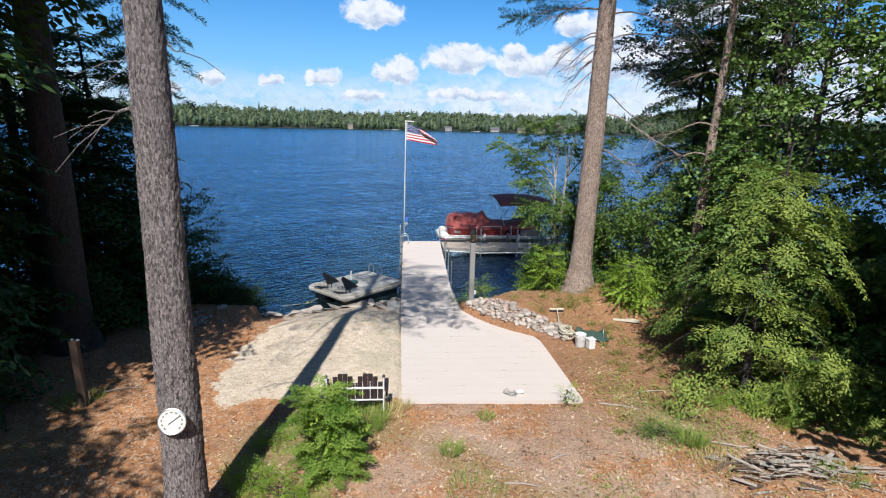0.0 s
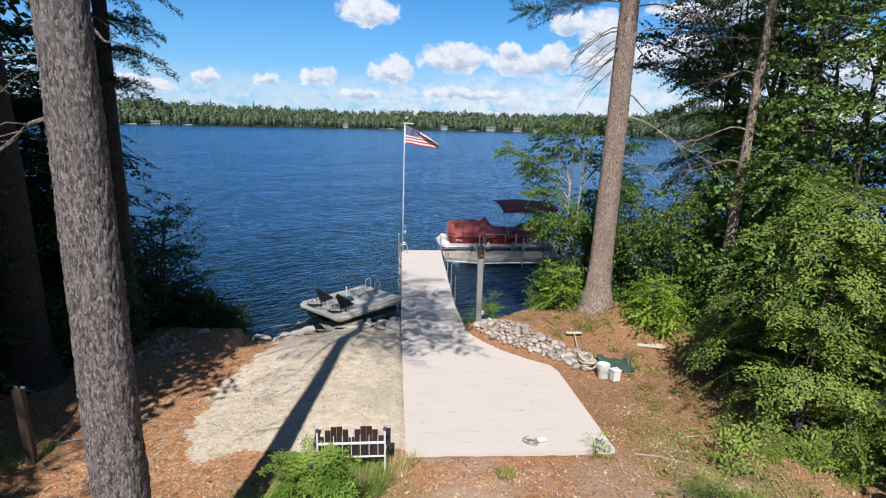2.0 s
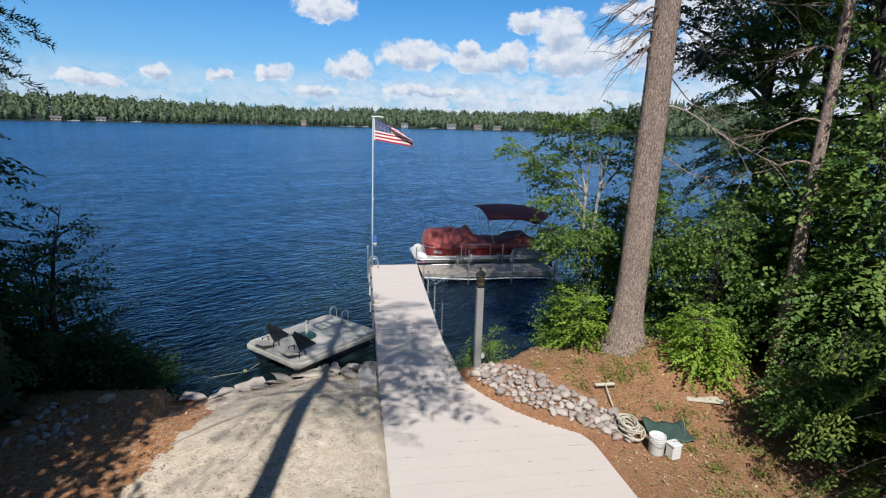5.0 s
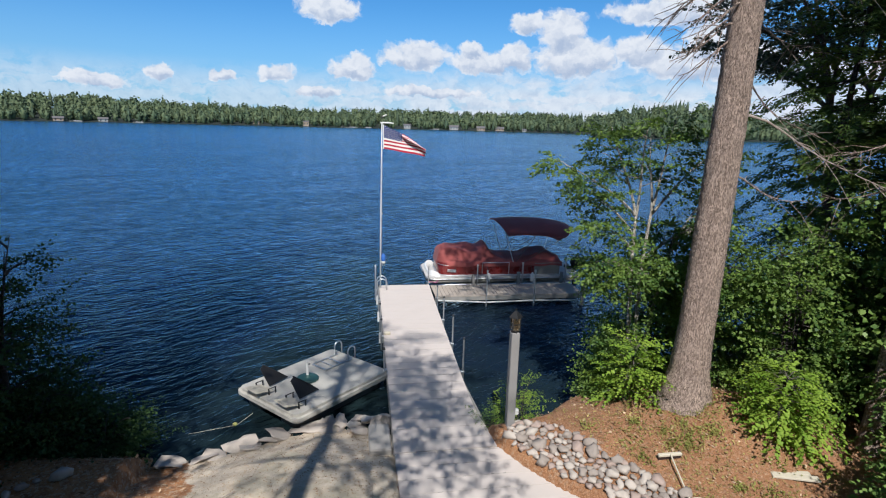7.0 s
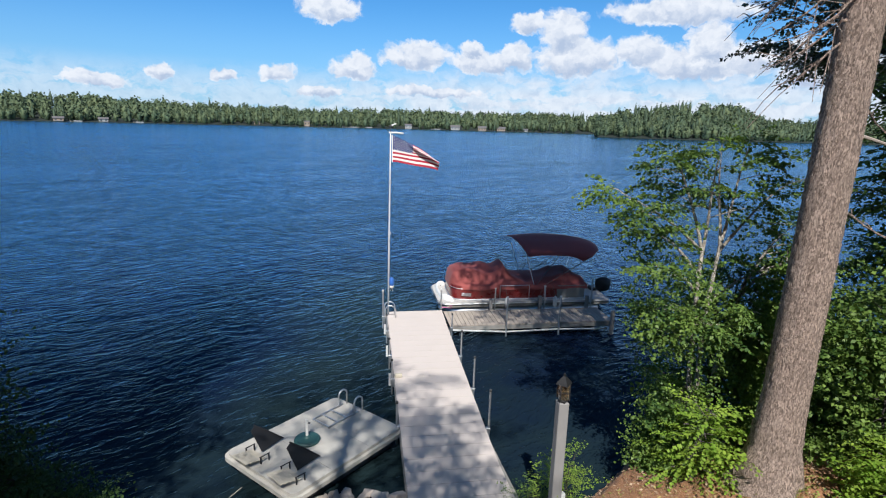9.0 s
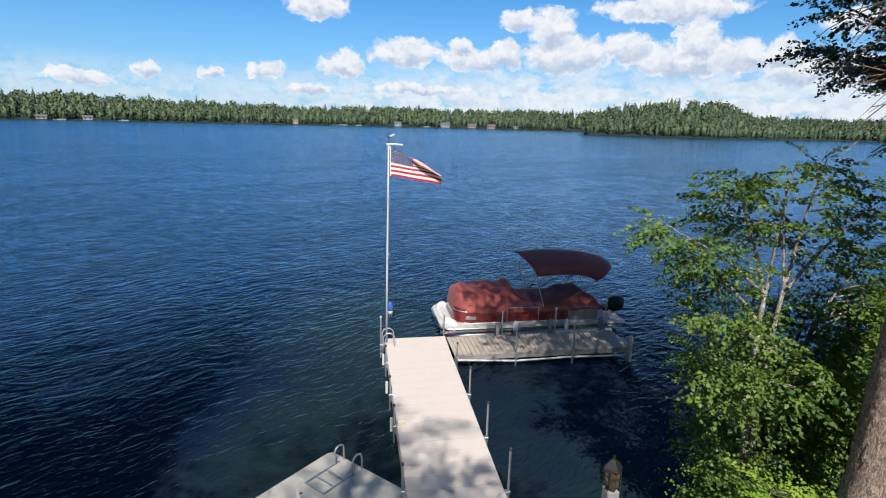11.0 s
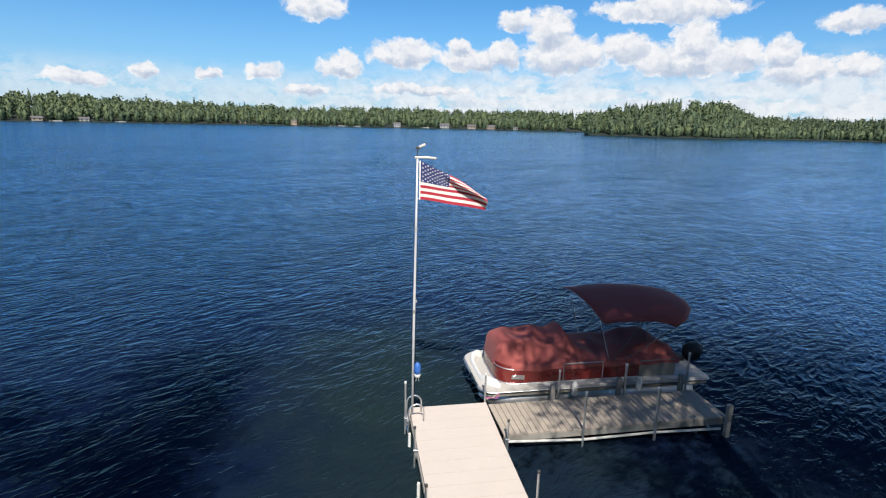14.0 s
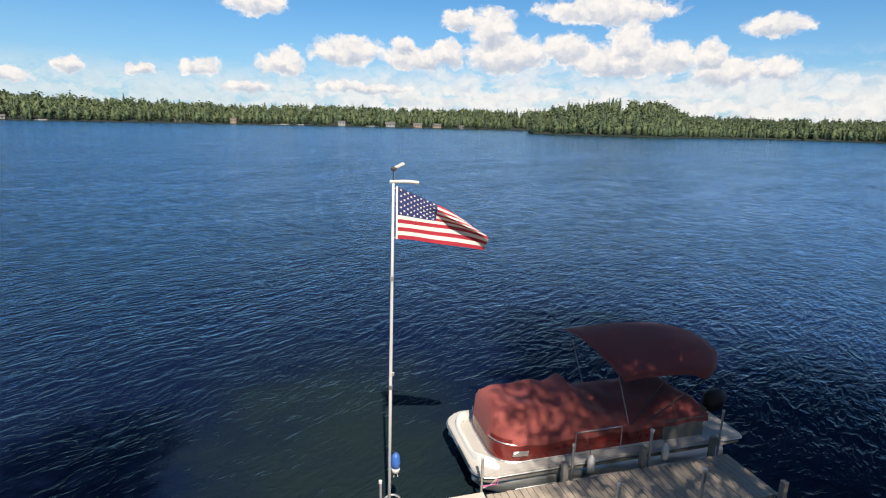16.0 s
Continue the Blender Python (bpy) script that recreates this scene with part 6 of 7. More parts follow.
conifer("maple_sapling", "young maple reaching out over a shaded hollow", (8.1, 13.15, gz(8.1, 13.15)), 1.75, 0.025, 0.5, 0.95, SPRAY_FLAT, MAPLE, BARK_SHADED, whorls=5, arms=6, sprays=5, size=0.6, droop=0.2, seed=18, category="sapling", tilt=0.1)
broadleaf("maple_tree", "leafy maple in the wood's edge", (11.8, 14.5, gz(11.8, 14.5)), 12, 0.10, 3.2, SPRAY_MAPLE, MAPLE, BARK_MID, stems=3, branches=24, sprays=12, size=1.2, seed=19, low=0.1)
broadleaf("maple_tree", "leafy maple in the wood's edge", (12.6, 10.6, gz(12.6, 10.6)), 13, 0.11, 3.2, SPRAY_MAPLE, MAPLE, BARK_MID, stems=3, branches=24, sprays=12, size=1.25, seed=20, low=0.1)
conifer("pine_tree", "dark pine deep in the woods", (13.4, 18.0, gz(13.4, 18.0)), 19, 0.25, 0.22, 3.2, SPRAY_PINE, PINE, BARK_SHADED, whorls=14, arms=5, sprays=5, size=1.0, seed=21, lean=(-0.6, 0))
# the deep wood's hemlocks carry its shade in their leaf and bark colours
conifer("hemlock_tree", "tall hemlock deep in the woods, darkened as shade", (15.0, 13.0, gz(15, 13)), 15, 0.2, 0.05, 3.2, SPRAY_COARSE, HEMLOCK_SHADED, BARK_SHADED, whorls=17, arms=6, sprays=6, size=1.2, seed=22)
conifer("hemlock_tree", "tall hemlock deep in the woods, darkened as shade", (15.5, 8.0, gz(15.5, 8)), 14, 0.2, 0.05, 3.2, SPRAY_COARSE, HEMLOCK_SHADED, BARK_SHADED, whorls=17, arms=6, sprays=6, size=1.2, seed=23)

# shade between the trees is put into every second bush's leaf colour
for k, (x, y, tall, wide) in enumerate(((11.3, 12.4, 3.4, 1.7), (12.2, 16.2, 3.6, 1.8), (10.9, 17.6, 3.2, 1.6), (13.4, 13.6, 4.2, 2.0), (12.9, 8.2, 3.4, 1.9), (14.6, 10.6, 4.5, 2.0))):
    broadleaf("understory_bush", "dark leafy undergrowth between the trees", (x, y, gz(x, y)), tall, 0.03, wide, SPRAY_MAPLE, HEMLOCK_SHADED if k % 2 else MAPLE, BARK_SHADED, stems=5, branches=10, sprays=10, size=0.85, seed=120 + k, low=0.06, category="bush")
conifer("hemlock_tree", "tall hemlock behind the slender pine", (13.2, 19.6, gz(13.2, 19.6)), 13.5, 0.18, 0.08, 2.6, SPRAY_COARSE, HEMLOCK_MID, BARK_SHADED, whorls=18, arms=6, sprays=5, size=1.2, seed=44)

conifer("hemlock_tree", "lacy young hemlock at the yard's edge", (9.0, 9.7, gz(9.0, 9.7)), 1.7, 0.04, 0.10, 1.2, SPRAY_FROND, HEMLOCK, BARK_SHADED, whorls=5, arms=6, sprays=2, size=0.95, droop=0.42, seed=170)
conifer("hemlock_tree", "low young hemlock beside the brush pile", (10.1, 9.0, gz(10.1, 9.0)), 1.5, 0.05, 0.08, 1.2, SPRAY_FROND, HEMLOCK, BARK_SHADED, whorls=5, arms=6, sprays=2, size=0.95, droop=0.42, seed=173)
# leaves darkened so that the bush reads as a shaded hollow
broadleaf("understory_bush", "dark leafy undergrowth between the trees", (9.6, 12.4, gz(9.6, 12.4)), 2.6, 0.03, 1.4, SPRAY_MAPLE, HEMLOCK_SHADED, BARK_SHADED, stems=5, branches=9, sprays=8, size=0.8, seed=171, low=0.06, category="bush")

broadleaf("alder_bush", "sunlit leafy bush beyond the pine", (8.6, 16.9, gz(8.6, 16.9)), 4.2, 0.03, 1.3, SPRAY_MAPLE, CLUMP, BARK_SHADED, stems=6, branches=11, sprays=9, size=0.75, seed=172, low=0.1, category="bush")

# the maple clump and bushes by the water
forked("maple_sapling_clump", "open maple with pale forking stems at the waterline", (5.92, 18.6, gz(5.92, 18.6)),
    (((-0.10, 0, -0.2), (-0.18, 0, 4.2)), ((0.08, 0.06, -0.2), (0.22, 0.1, 4.3)), ((0.2, -0.1, -0.2), (0.75, 0.0, 3.6))),
    ((0, 0.97, (-2.05, -0.2, 5.2), 0.12), (0, 0.97, (-0.95, 0.1, 6.0), 0.1), (0, 0.95, (-0.25, -0.2, 6.2), 0.0), (1, 0.97, (0.55, 0.1, 6.25), 0.0), (1, 0.95, (1.5, 0.0, 5.5), 0.1), (1, 0.97, (0.1, 0.3, 5.9), 0.0),
     (0, 0.78, (-1.3, -0.3, 3.9), 0.15), (0, 0.66, (-1.05, -0.4, 3.1), 0.12), (0, 0.86, (-1.2, 0.3, 4.6), 0.1), (1, 0.72, (1.3, -0.2, 3.9), 0.1), (2, 0.95, (1.6, 0.1, 4.5), 0.1), (2, 0.9, (1.3, -0.4, 4.0), 0.1), (0, 0.55, (-0.7, -0.5, 2.5), 0.1), (2, 0.7, (0.5, -0.8, 3.2), 0.1), (1, 0.6, (-0.4, -0.8, 2.9), 0.1)),
    0.055, SPRAY_FINE, CLUMP, BARK_PALE, 0.66, 24, twigs=6)
forked("oak_tree", "dark-leaved oak leaning out over the water", (13.7, 21.2, gz(13.7, 21.2)),
    (((0, 0, -0.2), (-0.6, 0.5, 7.2)), ((0.25, 0.1, -0.2), (0.9, 0.8, 7.6))),
    ((0, 0.99, (-4.5, 0.8, 9.3), 0.4), (0, 0.93, (-3.2, 1.9, 8.5), 0.3), (0, 0.97, (-1.9, 2.9, 8.3), 0.3), (0, 0.98, (-3.7, -0.5, 10.5), 0.3), (0, 0.90, (-1.7, 0.4, 8.9), 0.2), (0, 0.99, (-2.7, 0.3, 11.4), 0.2),
     (1, 0.97, (0.8, 2.6, 9.4), 0.3), (1, 0.95, (2.4, -0.6, 10.2), 0.3), (1, 0.99, (0.6, 0.2, 12.6), 0.1), (0, 0.99, (-1.2, 2.4, 10.4), 0.2), (1, 0.9, (-0.6, -1.7, 9.2), 0.2), (0, 0.99, (-1.0, 0.2, 12.8), 0.1), (1, 0.97, (2.2, 1.6, 11.4), 0.2)),
    0.13, SPRAY_FINE, OAK, BARK_MID, 0.95, 28, twigs=8, reach=1.7)
broadleaf("alder_bush", "dense green bush at the water's edge", (6.7, 19.0, gz(6.7, 19.0)), 4.3, 0.04, 1.35, SPRAY_MAPLE, CLUMP, BARK_SHADED, stems=7, branches=11, sprays=10, size=0.66, seed=25, low=0.08, category="bush")
broadleaf("alder_bush", "dense green bush at the water's edge", (7.6, 18.5, gz(7.6, 18.5)), 4.4, 0.04, 1.5, SPRAY_MAPLE, CLUMP, BARK_SHADED, stems=7, branches=11, sprays=10, size=0.68, seed=26, low=0.08, category="bush")
conifer("beech_sapling", "bright young beech under the maple", (5.25, 17.35, gz(5.25, 17.35)), 1.6, 0.02, 0.3, 0.58, SPRAY_FLAT, BEECH, BARK_MID, whorls=5, arms=5, sprays=4, size=0.55, droop=0.12, seed=27, category="sapling", tilt=0.12)
broadleaf("shore_bush", "dark green bush below the maple", (5.25, 18.05, gz(5.25, 18.05)), 1.9, 0.025, 0.55, SPRAY_MAPLE, CLUMP, BARK_SHADED, stems=7, branches=10, sprays=9, size=0.55, seed=127, low=0.08, category="bush")
conifer("maple_sapling", "yellow-green young maple in flat leafy tiers", (7.4, 15.7, gz(7.4, 15.7)), 1.5, 0.02, 0.12, 0.78, SPRAY_FLAT, BEECH, BARK_MID, whorls=6, arms=6, sprays=5, size=0.58, droop=0.16, seed=29, category="sapling", tilt=0.1)
broadleaf("shore_bush", "small leafy bush between dock and lamp post", (3.0, 17.75, gz(3.0, 17.75)), 1.35, 0.015, 0.45, SPRAY_SMALL, BEECH, BARK_SHADED, stems=4, branches=7, sprays=6, size=0.42, seed=31, low=0.1, category="bush")
broadleaf("shore_bush", "small leafy bush between dock and lamp post", (2.42, 17.72, gz(2.42, 17.72)), 0.55, 0.012, 0.45, SPRAY_SMALL, MAPLE, BARK_SHADED, stems=5, branches=5, sprays=5, size=0.36, seed=32, low=0.1, category="bush")

# the shaded woods on the other side, shade put into leaf and bark colours
conifer("hemlock_tree", "dense dark hemlock in the shaded woods", (-9.9, 10.3, gz(-9.9, 10.3)), 14, 0.2, 0.06, 2.6, SPRAY_COARSE, HEMLOCK_SHADED, BARK_SHADED, whorls=18, arms=6, sprays=5, size=1.2, seed=41)
conifer("hemlock_tree", "dense dark hemlock in the shaded woods", (-11.8, 13.4, gz(-11.8, 13.4)), 15, 0.2, 0.06, 2.8, SPRAY_COARSE, HEMLOCK_SHADED, BARK_SHADED, whorls=17, arms=6, sprays=5, size=1.3, seed=42)
conifer("hemlock_tree", "dense dark hemlock in the shaded woods", (-8.6, 15.6, gz(-8.6, 15.6)), 7, 0.12, 0.06, 1.9, SPRAY_COARSE, HEMLOCK_SHADED, BARK_SHADED, whorls=14, arms=7, sprays=6, size=1.0, seed=43)
conifer("pine_tree", "massive pine trunk in deep shade", (-8.35, 13.7, gz(-8.35, 13.7)), 24, 0.46, 0.42, 3.0, SPRAY_MASS, PINE, BARK_SHADED, whorls=14, arms=5, sprays=8, size=1.1, seed=33, sway=0.05, bare=((6.0, 0.4, 1.4, -0.1), (7.2, 0.2, 1.8, -0.2)))
conifer("pine_tree", "dark pine on the shaded bank", (-7.1, 15.9, gz(-7.1, 15.9)), 21, 0.235, 0.34, 1.15, SPRAY_PLUME, PINE, BARK_SHADED, whorls=20, arms=6, sprays=4, size=0.72, seed=34, sway=0.15, droop=0.3)
conifer("hemlock_tree", "dark hemlock filling the shaded edge", (-10.6, 11.8, gz(-10.6, 11.8)), 13, 0.2, 0.05, 2.7, SPRAY_COARSE, HEMLOCK_SHADED, BARK_SHADED, whorls=16, arms=6, sprays=5, size=1.05, seed=35)
conifer("hemlock_tree", "dark hemlock filling the shaded edge", (-9.2, 17.4, gz(-9.2, 17.4)), 9, 0.16, 0.05, 2.4, SPRAY_COARSE, HEMLOCK_SHADED, BARK_SHADED, whorls=14, arms=6, sprays=5, size=1.0, seed=36)
conifer("hemlock_tree", "dark hemlock filling the shaded edge", (-12.5, 15.5, gz(-12.5, 15.5)), 14, 0.2, 0.05, 3.0, SPRAY_COARSE, HEMLOCK_SHADED, BARK_SHADED, whorls=16, arms=6, sprays=5, size=1.15, seed=37)
conifer("hemlock_tree", "dark hemlock at the near edge of the shade", (-9.8, 8.4, gz(-9.8, 8.4)), 11, 0.17, 0.12, 2.5, SPRAY_COARSE, HEMLOCK_SHADED, BARK_SHADED, whorls=13, arms=6, sprays=5, size=1.0, seed=38)
broadleaf("maple_tree", "shaded maple leaning out over the water", (-7.2, 18.0, gz(-7.2, 18.0)), 4.6, 0.06, 1.7, SPRAY_MAPLE, HEMLOCK_SHADED, BARK_SHADED, stems=4, branches=12, sprays=9, size=0.65, seed=39, low=0.1)
broadleaf("shore_bush", "low dark bush hanging over the water", (-5.4, 18.0, gz(-5.4, 18.0)), 1.1, 0.02, 1.0, SPRAY_SMALL, HEMLOCK_SHADED, BARK_SHADED, stems=6, branches=7, sprays=8, size=0.5, seed=40, low=0.05, category="bush")

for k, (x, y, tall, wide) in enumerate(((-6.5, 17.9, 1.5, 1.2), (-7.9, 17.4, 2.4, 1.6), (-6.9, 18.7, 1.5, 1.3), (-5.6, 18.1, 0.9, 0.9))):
    broadleaf("shore_bush", "dense dark bush on the shaded bank", (x, y, gz(x, y)), tall, 0.02, wide, SPRAY_MAPLE, HEMLOCK_SHADED, BARK_SHADED, stems=7, branches=9, sprays=8, size=0.6, seed=140 + k, low=0.04, category="bush")

conifer("hemlock_tree", "tall dark hemlock at the far edge of the shade", (-11.6, 17.6, gz(-11.6, 17.6)), 15, 0.2, 0.05, 3.0, SPRAY_COARSE, HEMLOCK_SHADED, BARK_SHADED, whorls=13, arms=6, sprays=4, size=1.5, seed=180)

# unseen tall trees added behind the first eye: their shade falls across the bank
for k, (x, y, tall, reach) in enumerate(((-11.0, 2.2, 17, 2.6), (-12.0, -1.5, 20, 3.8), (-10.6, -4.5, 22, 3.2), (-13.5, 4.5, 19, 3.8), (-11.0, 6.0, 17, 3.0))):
    conifer("hemlock_tree", "unseen tall hemlock added behind the yard for shade", (x, y, gz(x, y)), tall, 0.3, 0.22, reach, SPRAY_COARSE, HEMLOCK_SHADED, BARK_SHADED, whorls=13, arms=6, sprays=3, size=2.0, seed=50 + k)

# out of view, its crown set where it shades the yard's near corner
conifer("hemlock_tree", "unseen high-crowned hemlock added to shade the yard's corner", (-7.3, -0.5, gz(-7.3, -0.5)), 11.5, 0.16, 0.58, 2.9, SPRAY_COARSE, HEMLOCK_SHADED, BARK_SHADED, whorls=7, arms=6, sprays=4, size=1.5, seed=151)
conifer("hemlock_tree", "tall dark hemlock shading the bank", (-9.2, 8.4, gz(-9.2, 8.4)), 18, 0.25, 0.47, 3.7, SPRAY_COARSE, HEMLOCK_SHADED, BARK_SHADED, whorls=15, arms=9, sprays=7, size=1.7, seed=150)
# five more unseen trees, added only to block sky light from behind
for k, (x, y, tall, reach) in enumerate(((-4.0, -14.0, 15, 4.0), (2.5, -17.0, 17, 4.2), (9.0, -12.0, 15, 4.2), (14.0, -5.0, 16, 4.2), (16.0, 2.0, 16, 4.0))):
    conifer("hemlock_tree", "unseen tall hemlock added behind the yard for shade", (x, y, gz(x, y)), tall, 0.3, 0.08, reach, SPRAY_COARSE, HEMLOCK_SHADED, BARK_SHADED, whorls=11, arms=6, sprays=3, size=2.6, seed=160 + k)

# two trees out of view, added to throw the wood's edge into shade
conifer("hemlock_tree", "unseen dark hemlock added beside the yard for shade", (13.4, 3.6, gz(13.4, 3.6)), 16, 0.2, 0.10, 3.4, SPRAY_COARSE, HEMLOCK_SHADED, BARK_SHADED, whorls=15, arms=7, sprays=3, size=2.4, seed=174)
conifer("hemlock_tree", "unseen dark hemlock added beside the yard for shade", (11.4, 4.4, gz(11.4, 4.4)), 12, 0.17, 0.16, 2.2, SPRAY_COARSE, HEMLOCK_SHADED, BARK_SHADED, whorls=12, arms=6, sprays=3, size=2.0, seed=175)

# saplings and low growth in the yard
conifer("sapling", "thin pale-leaved seedling at the deck's corner", (3.85, 10.1, gz(3.85, 10.1)), 0.62, 0.007, 0.25, 0.20, SPRAY_BEECH, BEECH, BARK_SHADED, whorls=4, arms=3, sprays=2, size=0.22, droop=0.1, seed=190, category="sapling", tilt=0.3)
conifer("sapling", "bright green young hemlock beside the bench", (-1.06, 8.05, gz(-1.06, 8.05)), 1.70, 0.03, 0.04, 0.60, SPRAY_FULL, YOUNG_FROND, BARK_SHADED, whorls=12, arms=7, sprays=3, size=0.44, droop=0.22, seed=60, category="sapling", tilt=0.25)
broadleaf("vine_bush", "leafy vine climbing a sapling", (-1.0, 8.2, gz(-1.0, 8.2)), 1.7, 0.012, 0.20, SPRAY_BEECH, BEECH, BARK_SHADED, stems=2, branches=9, sprays=5, size=0.42, seed=61, category="bush")
for k, (x, y, tall, wide) in enumerate(((-1.75, 7.35, 0.55, 0.5), (-1.35, 6.9, 0.6, 0.5), (-2.25, 7.6, 0.45, 0.35), (5.25, 8.75, 0.38, 0.34), (-2.2, 8.9, 0.35, 0.3), (8.0, 9.4, 0.6, 0.6), (6.9, 9.9, 0.4, 0.4))):
    broadleaf("low_shrub", "low bright green shrub in the litter", (x, y, gz(x, y)), tall, 0.008, wide, SPRAY_SMALL, BEECH if k != 3 else MAPLE, BARK_SHADED, stems=6, branches=5, sprays=6, size=0.30, seed=70 + k, low=0.1, category="bush")


def tuft(x, y, tall, spread, count, mat, seed, label):
    g = np.random.default_rng(seed)
    r = spread * np.sqrt(g.random(count))
    a = g.uniform(0, 6.28, count)
    px, py = x + r * np.cos(a), y + r * np.sin(a)
    places = np.stack([px, py, height_at(px, py) - 0.01], -1)
    v, f = leaf_set(places, spin(a + g.normal(0, 0.6, count), g.normal(1.15, 0.25, count), g.uniform(0, 3, count)), tall * g.uniform(0.5, 1.2, count), np.full(count, 0.012), 0)
    tagged(arrays("grass_tuft", v, f, mat), label, "grass", kind="stuff")


for k, (x, y, tall, spread, count, mat) in enumerate(((1.10, 8.45, 0.28, 0.20, 160, GRASS), (1.93, 9.6, 0.22, 0.14, 110, GRASS), (-0.1, 9.75, 0.30, 0.32, 260, STRAW), (-0.55, 9.5, 0.40, 0.45, 700, GRASS), (5.75, 8.5, 0.32, 0.22, 300, GRASS), (0.25, 10.0, 0.28, 0.14, 90, STRAW), (-2.4, 7.9, 0.25, 0.4, 300, GRASS), (-6.6, 10.6, 0.25, 0.5, 200, GRASS), (5.9, 7.9, 0.2, 0.4, 260, STRAW), (1.4, 7.3, 0.2, 0.5, 240, GRASS), (7.9, 7.4, 0.25, 0.4, 260, GRASS))):
    tuft(x, y, tall, spread, count, mat, 90 + k, "tuft of thin grass growing through the litter")

# dry leaves, chips and needles on the ground, outside the sand and the deck
g = np.random.default_rng(5)
n = 30000
px, py = g.uniform(-9, 10, n), 5.8 + 12.2 * g.random(n) ** 1.25
on_deck = (px > 0.1) & (px < np.interp(py, [10.2, 14.2, 16.8, 18], [4.3, 4.3, 2.5, 2.3])) & (py > 10.15)
keep = (sand_at(px, py) < 0.45 + 0.2 * (g.random(n) < 0.06)) & ~on_deck & (py < shore_y(px) - 0.3)
px, py = px[keep], py[keep]
n = len(px)
places = np.stack([px, py, height_at(px, py) + 0.012], -1)
v, f = leaf_set(places, turns(n, 0.32, g), 0.022 + 0.10 * g.random(n) ** 2.2, 0.014 + 0.045 * g.random(n) ** 2, 0.25)
tagged(arrays("leaf_litter", v, f, LITTER), "dry leaves and wood chips strewn over pine needles", "leaf litter", kind="stuff")
g = np.random.default_rng(6)
n = 3200
px, py = g.uniform(-4, 0.15, n), g.uniform(10.4, 18.4, n)
keep = sand_at(px, py) > 0.5
px, py = px[keep], py[keep]
n = len(px)
v, f = leaf_set(np.stack([px, py, height_at(px, py) + 0.012], -1), turns(n, 0.2, g), g.uniform(0.02, 0.06, n), g.uniform(0.01, 0.03, n), 0.2)
tagged(arrays("beach_litter", v, f, LITTER), "scattered dry leaves on the sand", "leaf litter", kind="stuff")
n = 9000
px, py = g.uniform(3.2, 9.5, n), g.uniform(7.0, 17.6, n)
keep = (moss_at(px, py) > 0.28) & ~((px < 4.5) & (py > 10.1) & (py < 14.6))
px, py = px[keep], py[keep]
n = len(px)
v, f = leaf_set(np.stack([px, py, height_at(px, py) + 0.02], -1), turns(n, 0.4, g), g.uniform(0.03, 0.08, n), g.uniform(0.02, 0.05, n), 0.2)
tagged(arrays("ground_cover", v, f, GRASS), "low green ground cover between the trees", "ground cover", kind="stuff")

for seed, n, cx, cy, rx, ry, mat, name, label in ((201, 7000, 6.1, 10.2, 1.3, 2.0, WITHERED, "withered_cover", "yellowing ground cover and dead fern under the trees"), (202, 11000, 3.6, 7.4, 3.4, 1.5, CHIP, "wood_chips", "pale wood chips and bark strewn over the yard"), (203, 4000, -4.9, 10.0, 1.6, 2.6, CHIP, "bark_flakes", "pale bark flakes on the needle litter"), (204, 3500, 5.0, 15.6, 1.5, 1.0, WITHERED, "bank_cover", "sparse yellow growth on the bank")):
    g = np.random.default_rng(seed)
    px, py = g.normal(cx, rx, n), g.normal(cy, ry, n)
    on_deck = (px > 0.05) & (px < np.interp(py, [10.2, 14.2, 14.8, 15.4, 16.0, 16.8, 18], [4.35, 4.35, 3.75, 3.25, 2.85, 2.55, 2.4])) & (py > 10.12)
    on_stones = (py > 13.6) & (py < 17.4) & (px < np.interp(py, [13.6, 14.2, 15.2, 15.8, 16.8, 17.3], [5.4, 5.3, 4.6, 4.1, 3.6, 2.9]))
    keep = ~on_deck & ~on_stones & (py > 5.6) & (py < shore_y(px) - 0.4) & (sand_at(px, py) < 0.4) & (np.abs(px) < 9.5)
    px, py = px[keep], py[keep]
    n = len(px)
    v, f = leaf_set(np.stack([px, py, height_at(px, py) + 0.015], -1), turns(n, 0.35, g), 0.025 + 0.085 * g.random(n) ** 2, 0.012 + 0.03 * g.random(n) ** 1.5, 0.2)
    tagged(arrays(name, v, f, mat), label, "ground litter", kind="stuff")

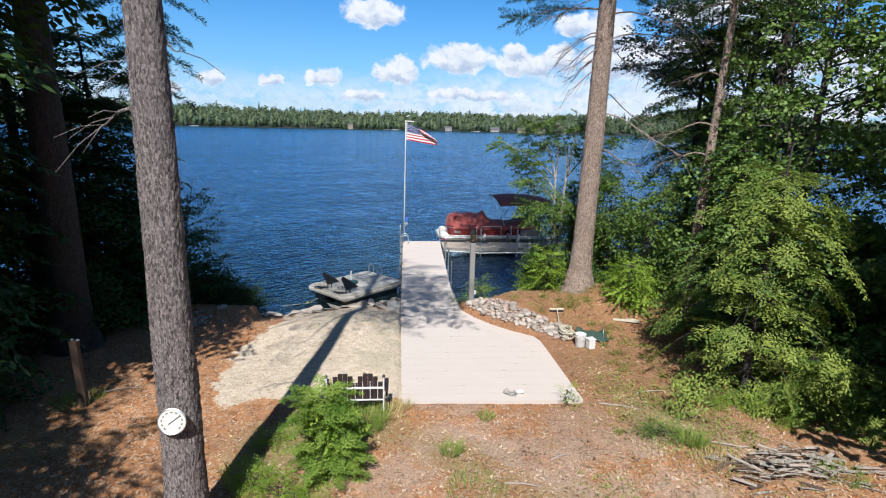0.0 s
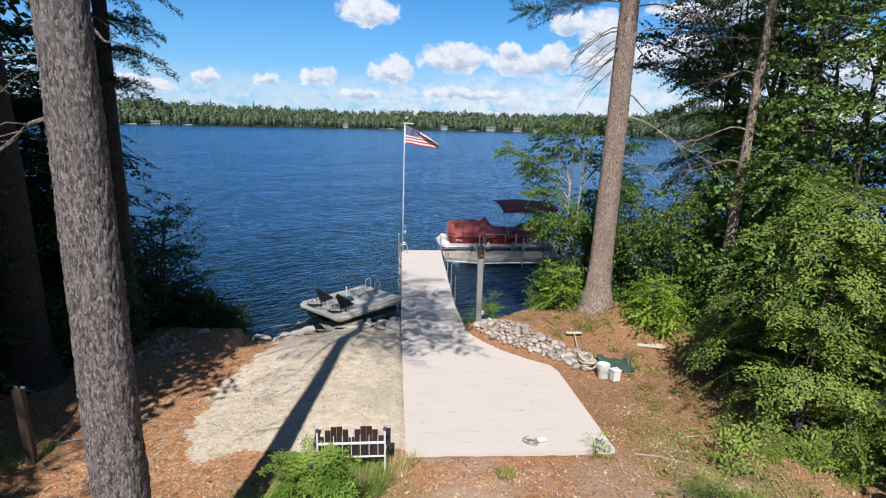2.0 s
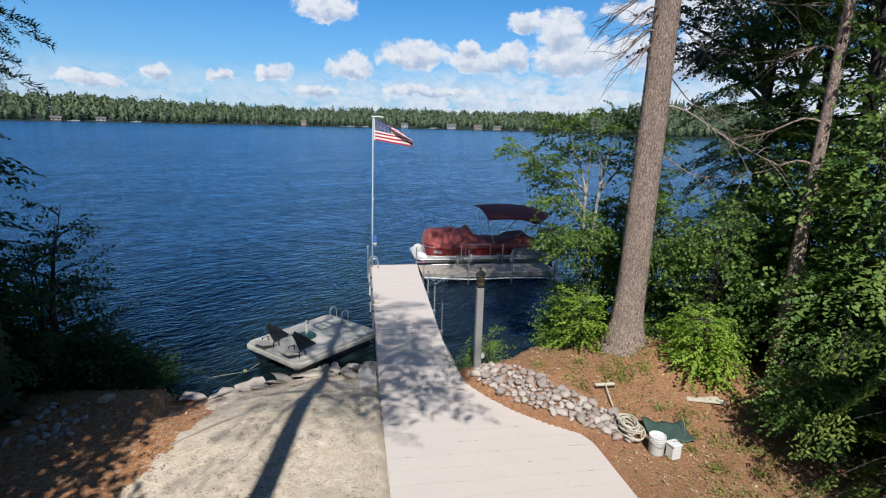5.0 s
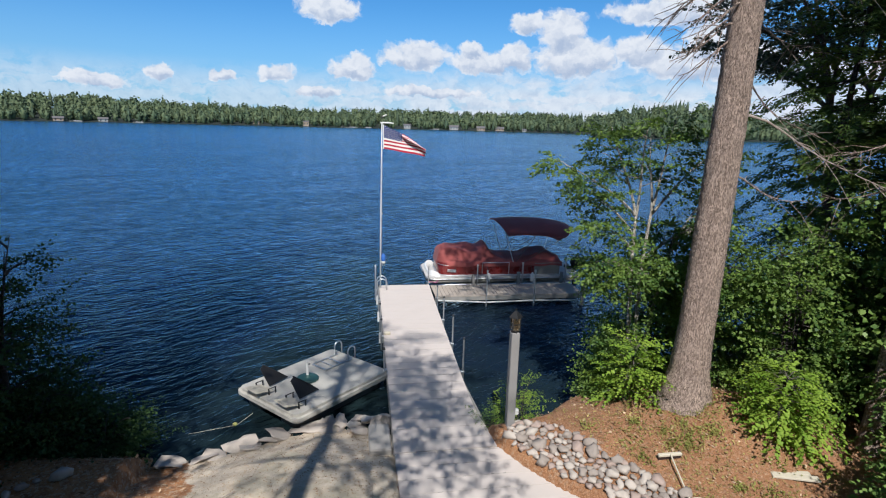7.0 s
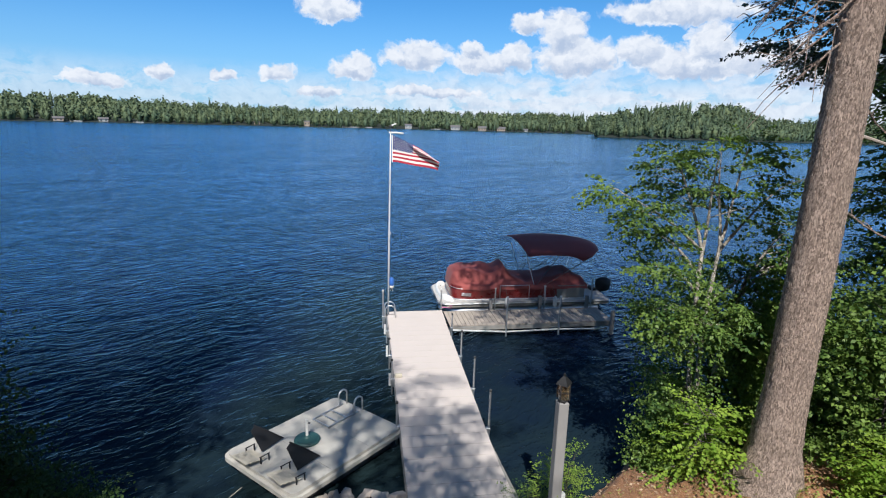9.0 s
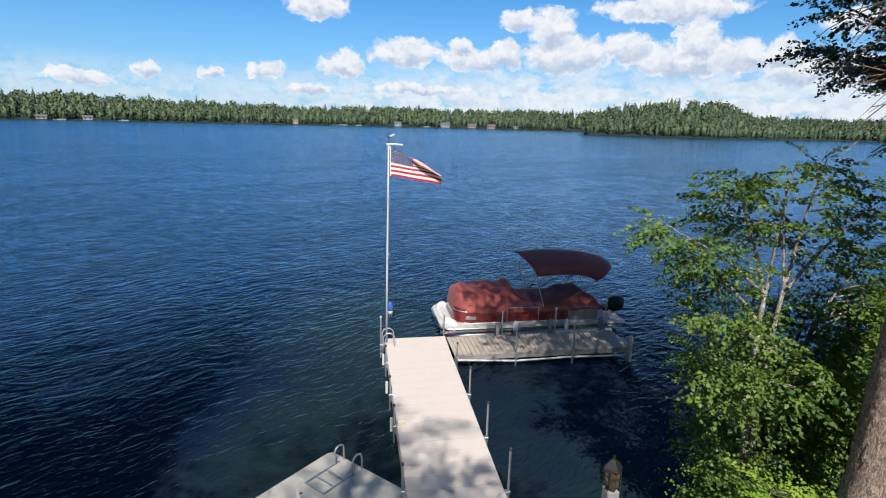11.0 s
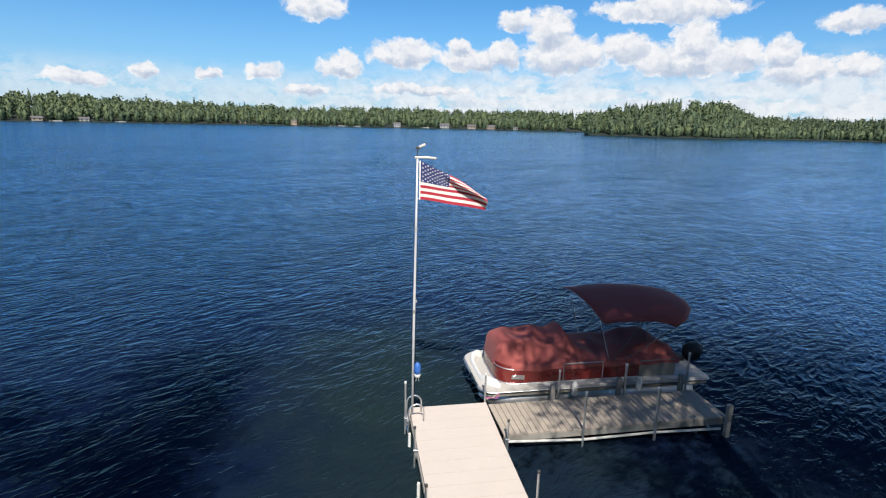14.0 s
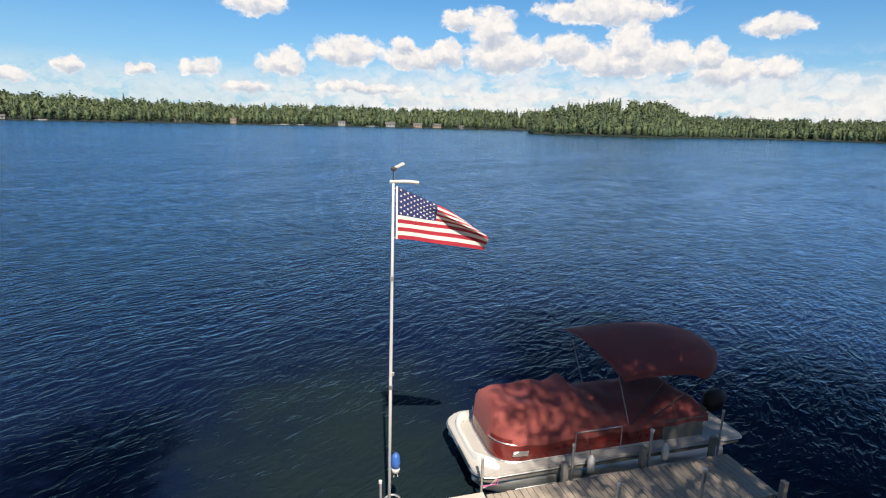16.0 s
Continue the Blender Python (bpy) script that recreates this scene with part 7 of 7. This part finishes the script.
# weeds in small clumps on the bank and along the trees
for seed, count, cx, cy, rx, ry, name, label in ((205, 30, 5.6, 15.9, 0.9, 0.45, "bank_weeds", "clumps of yellow-green weeds round the foot of the pine"), (206, 26, 6.3, 13.4, 0.6, 1.3, "edge_weeds", "clumps of green weeds at the edge of the trees"), (207, 26, 6.4, 9.8, 0.9, 0.9, "yard_weeds", "clumps of yellowing weeds below the hemlocks")):
    g = np.random.default_rng(seed)
    hub_x, hub_y = g.normal(cx, rx, count), g.normal(cy, ry, count)
    pick = g.integers(0, count, count * 60)
    spread = g.uniform(0.05, 0.17, count)[pick]
    px, py = hub_x[pick] + g.normal(0, 1, len(pick)) * spread, hub_y[pick] + g.normal(0, 1, len(pick)) * spread
    keep = (px > np.interp(py, [10.1, 14.2, 15.2, 16.0, 17.0], [4.4, 5.3, 4.6, 4.0, 3.2])) & (py < shore_y(px) - 0.4)
    px, py = px[keep], py[keep]
    n = len(px)
    v, f = leaf_set(np.stack([px, py, height_at(px, py) + g.uniform(0.01, 0.07, n)], -1), spin(g.uniform(0, 6.28, n), g.normal(0.35, 0.4, n), g.normal(0, 0.5, n)), g.uniform(0.03, 0.09, n), g.uniform(0.015, 0.035, n), 0.2)
    tagged(arrays(name, v, f, WEED), label, "weeds", kind="stuff")

brush = thing("brush_pile", "heap of grey dead sticks and branches", "brush pile", (7.2, 7.62, gz(7.2, 7.62)))
g = np.random.default_rng(8)
for k in range(120):
    x, y, a, length = g.normal(0, 0.68), g.normal(0, 0.26), g.normal(-0.15, 0.4), g.uniform(0.2, 0.8)
    z = 0.04 + 0.22 * g.random() * math.exp(-(x * x) - 3 * y * y)
    d = Vector((math.cos(a), math.sin(a), g.normal(0, 0.08))) * length / 2
    c, wob = Vector((x, y, z)), length * 0.025
    line = [c + d * s + Vector(g.normal(0, wob, 3).tolist()) * (abs(s) < 0.9) for s in (-1, -0.5, 0, 0.5, 1)]
    r = g.uniform(0.006, 0.015) if k % 4 else g.uniform(0.016, 0.028)
    if k % 3 == 0:
        stick = boxes(((0, 0, 0), (length * 0.55, g.uniform(0.04, 0.10), 0.014), 0.003, (g.normal(0, 14), g.normal(0, 6), math.degrees(a))))
        bmesh.ops.translate(stick, vec=c, verts=stick.verts)
    else:
        stick = rod(line, [r, r, r * 0.95, r * 0.85, r * 0.6], 6, ripple=0.2)
    part("stick", stick, (DEADWOOD, BARK_PALE, DEADWOOD, BARK_PALE, OLD_POST)[k % 5], brush)
for k, (x, y, a, length) in enumerate(((4.95, 9.98, -0.35, 0.9), (3.1, 8.2, 0.4, 0.5), (-6.0, 11.1, 0.3, 0.9), (2.2, 7.4, -0.2, 0.6), (5.9, 10.6, 0.15, 0.8), (-3.1, 15.2, 0.75, 1.6))):
    d = Vector((math.cos(a), math.sin(a), 0)) * length / 2
    ob = part("fallen_stick", rod([-d, Vector((0, 0.03, 0.01)), d], [0.018, 0.015, 0.008], 6, ripple=0.2), DEADWOOD)
    ob.matrix_basis = pose(x, y, gz(x, y) + 0.02)
    tagged(ob, "bare fallen stick on the ground", "stick")


# ---- houses and docks on the far shore ----
def far_house(azimuth, distance, width, tall, wall, seed):
    x, y = polar(azimuth, distance)
    house = thing("house", "small lakeside house among the far trees", "house", (x, y, WATER + 0.5), -azimuth, "houses on the far shore")
    depth = width * 0.6
    part("wall", boxes(((0, 0, tall / 2), (width, depth, tall))), wall, house)
    bm = bmesh.new()
    e, r = 0.6, tall + width * 0.22
    pts = [bm.verts.new(p) for p in ((-width / 2 - e, -depth / 2 - e, tall), (width / 2 + e, -depth / 2 - e, tall), (width / 2 + e, depth / 2 + e, tall), (-width / 2 - e, depth / 2 + e, tall), (-width / 2 - e, 0, r), (width / 2 + e, 0, r))]
    for q in ((0, 1, 5, 4), (2, 3, 4, 5), (0, 4, 3), (1, 2, 5), (3, 2, 1, 0)):
        bm.faces.new([pts[k] for k in q])
    part("roof", bm, SHINGLE, house)
    count = max(2, int(width / 3))
    for k in range(count):
        wx = (k + 0.5) / count * width - width / 2
        pane = part("window", boxes(((wx, -depth / 2 - 0.03, tall * 0.55), (1.2, 0.06, 1.3), 0.02)), DARK_GLASS, house)
        part("window_trim", boxes(((wx, -depth / 2 - 0.05, tall * 0.55 - 0.72), (1.4, 0.08, 0.12)), ((wx, -depth / 2 - 0.05, tall * 0.55 + 0.72), (1.4, 0.08, 0.12))), SIDING, pane)
    part("porch", boxes(((0, -depth / 2 - 1.2, 0.2), (width * 0.8, 2.4, 0.3))), SIDING, house)


for k, (a, d, wd, tall, wall) in enumerate(((10.0, 704, 11, 3.4, SIDING), (12.74, 710, 10, 3.2, TAN_SIDING), (5.22, 694, 8, 4, SIDING), (-4.83, 672, 6, 5, TAN_SIDING), (14.66, 716, 10, 3, TAN_SIDING), (17.15, 722, 5, 2.6, SIDING), (-25.4, 622, 8, 2.4, TAN_SIDING), (-22.2, 642, 8, 2.4, SIDING), (-13.4, 672, 5, 5, TAN_SIDING), (-9.5, 670, 6, 3, TAN_SIDING))):
    far_house(a, d, wd, tall, wall, k)
for k, (a, d, wd) in enumerate(((-0.6, 672, 20), (-24.2, 612, 9), (-19.6, 636, 8), (1.2, 682, 7), (8.0, 694, 10))):
    x, y = polar(a, d)
    jetty = thing("far_jetty", "pale dock with a moored boat across the lake", "dock", (x, y, WATER), -a, group="jetties on the far shore")
    part("jetty_deck", boxes(((0, 0, 0.6), (wd, 3.0, 0.25))), SIDING, jetty)
    part("moored_boat", boxes(((wd * 0.2, -2.6, 0.7), (7, 2.2, 1.1), 0.3)), SIDING, jetty)
    for q in (-0.45, 0, 0.45):
        part("jetty_post", rod([(wd * q, -1.4, -1), (wd * q, -1.4, 1.5)], 0.15, 6), BEAM, jetty)
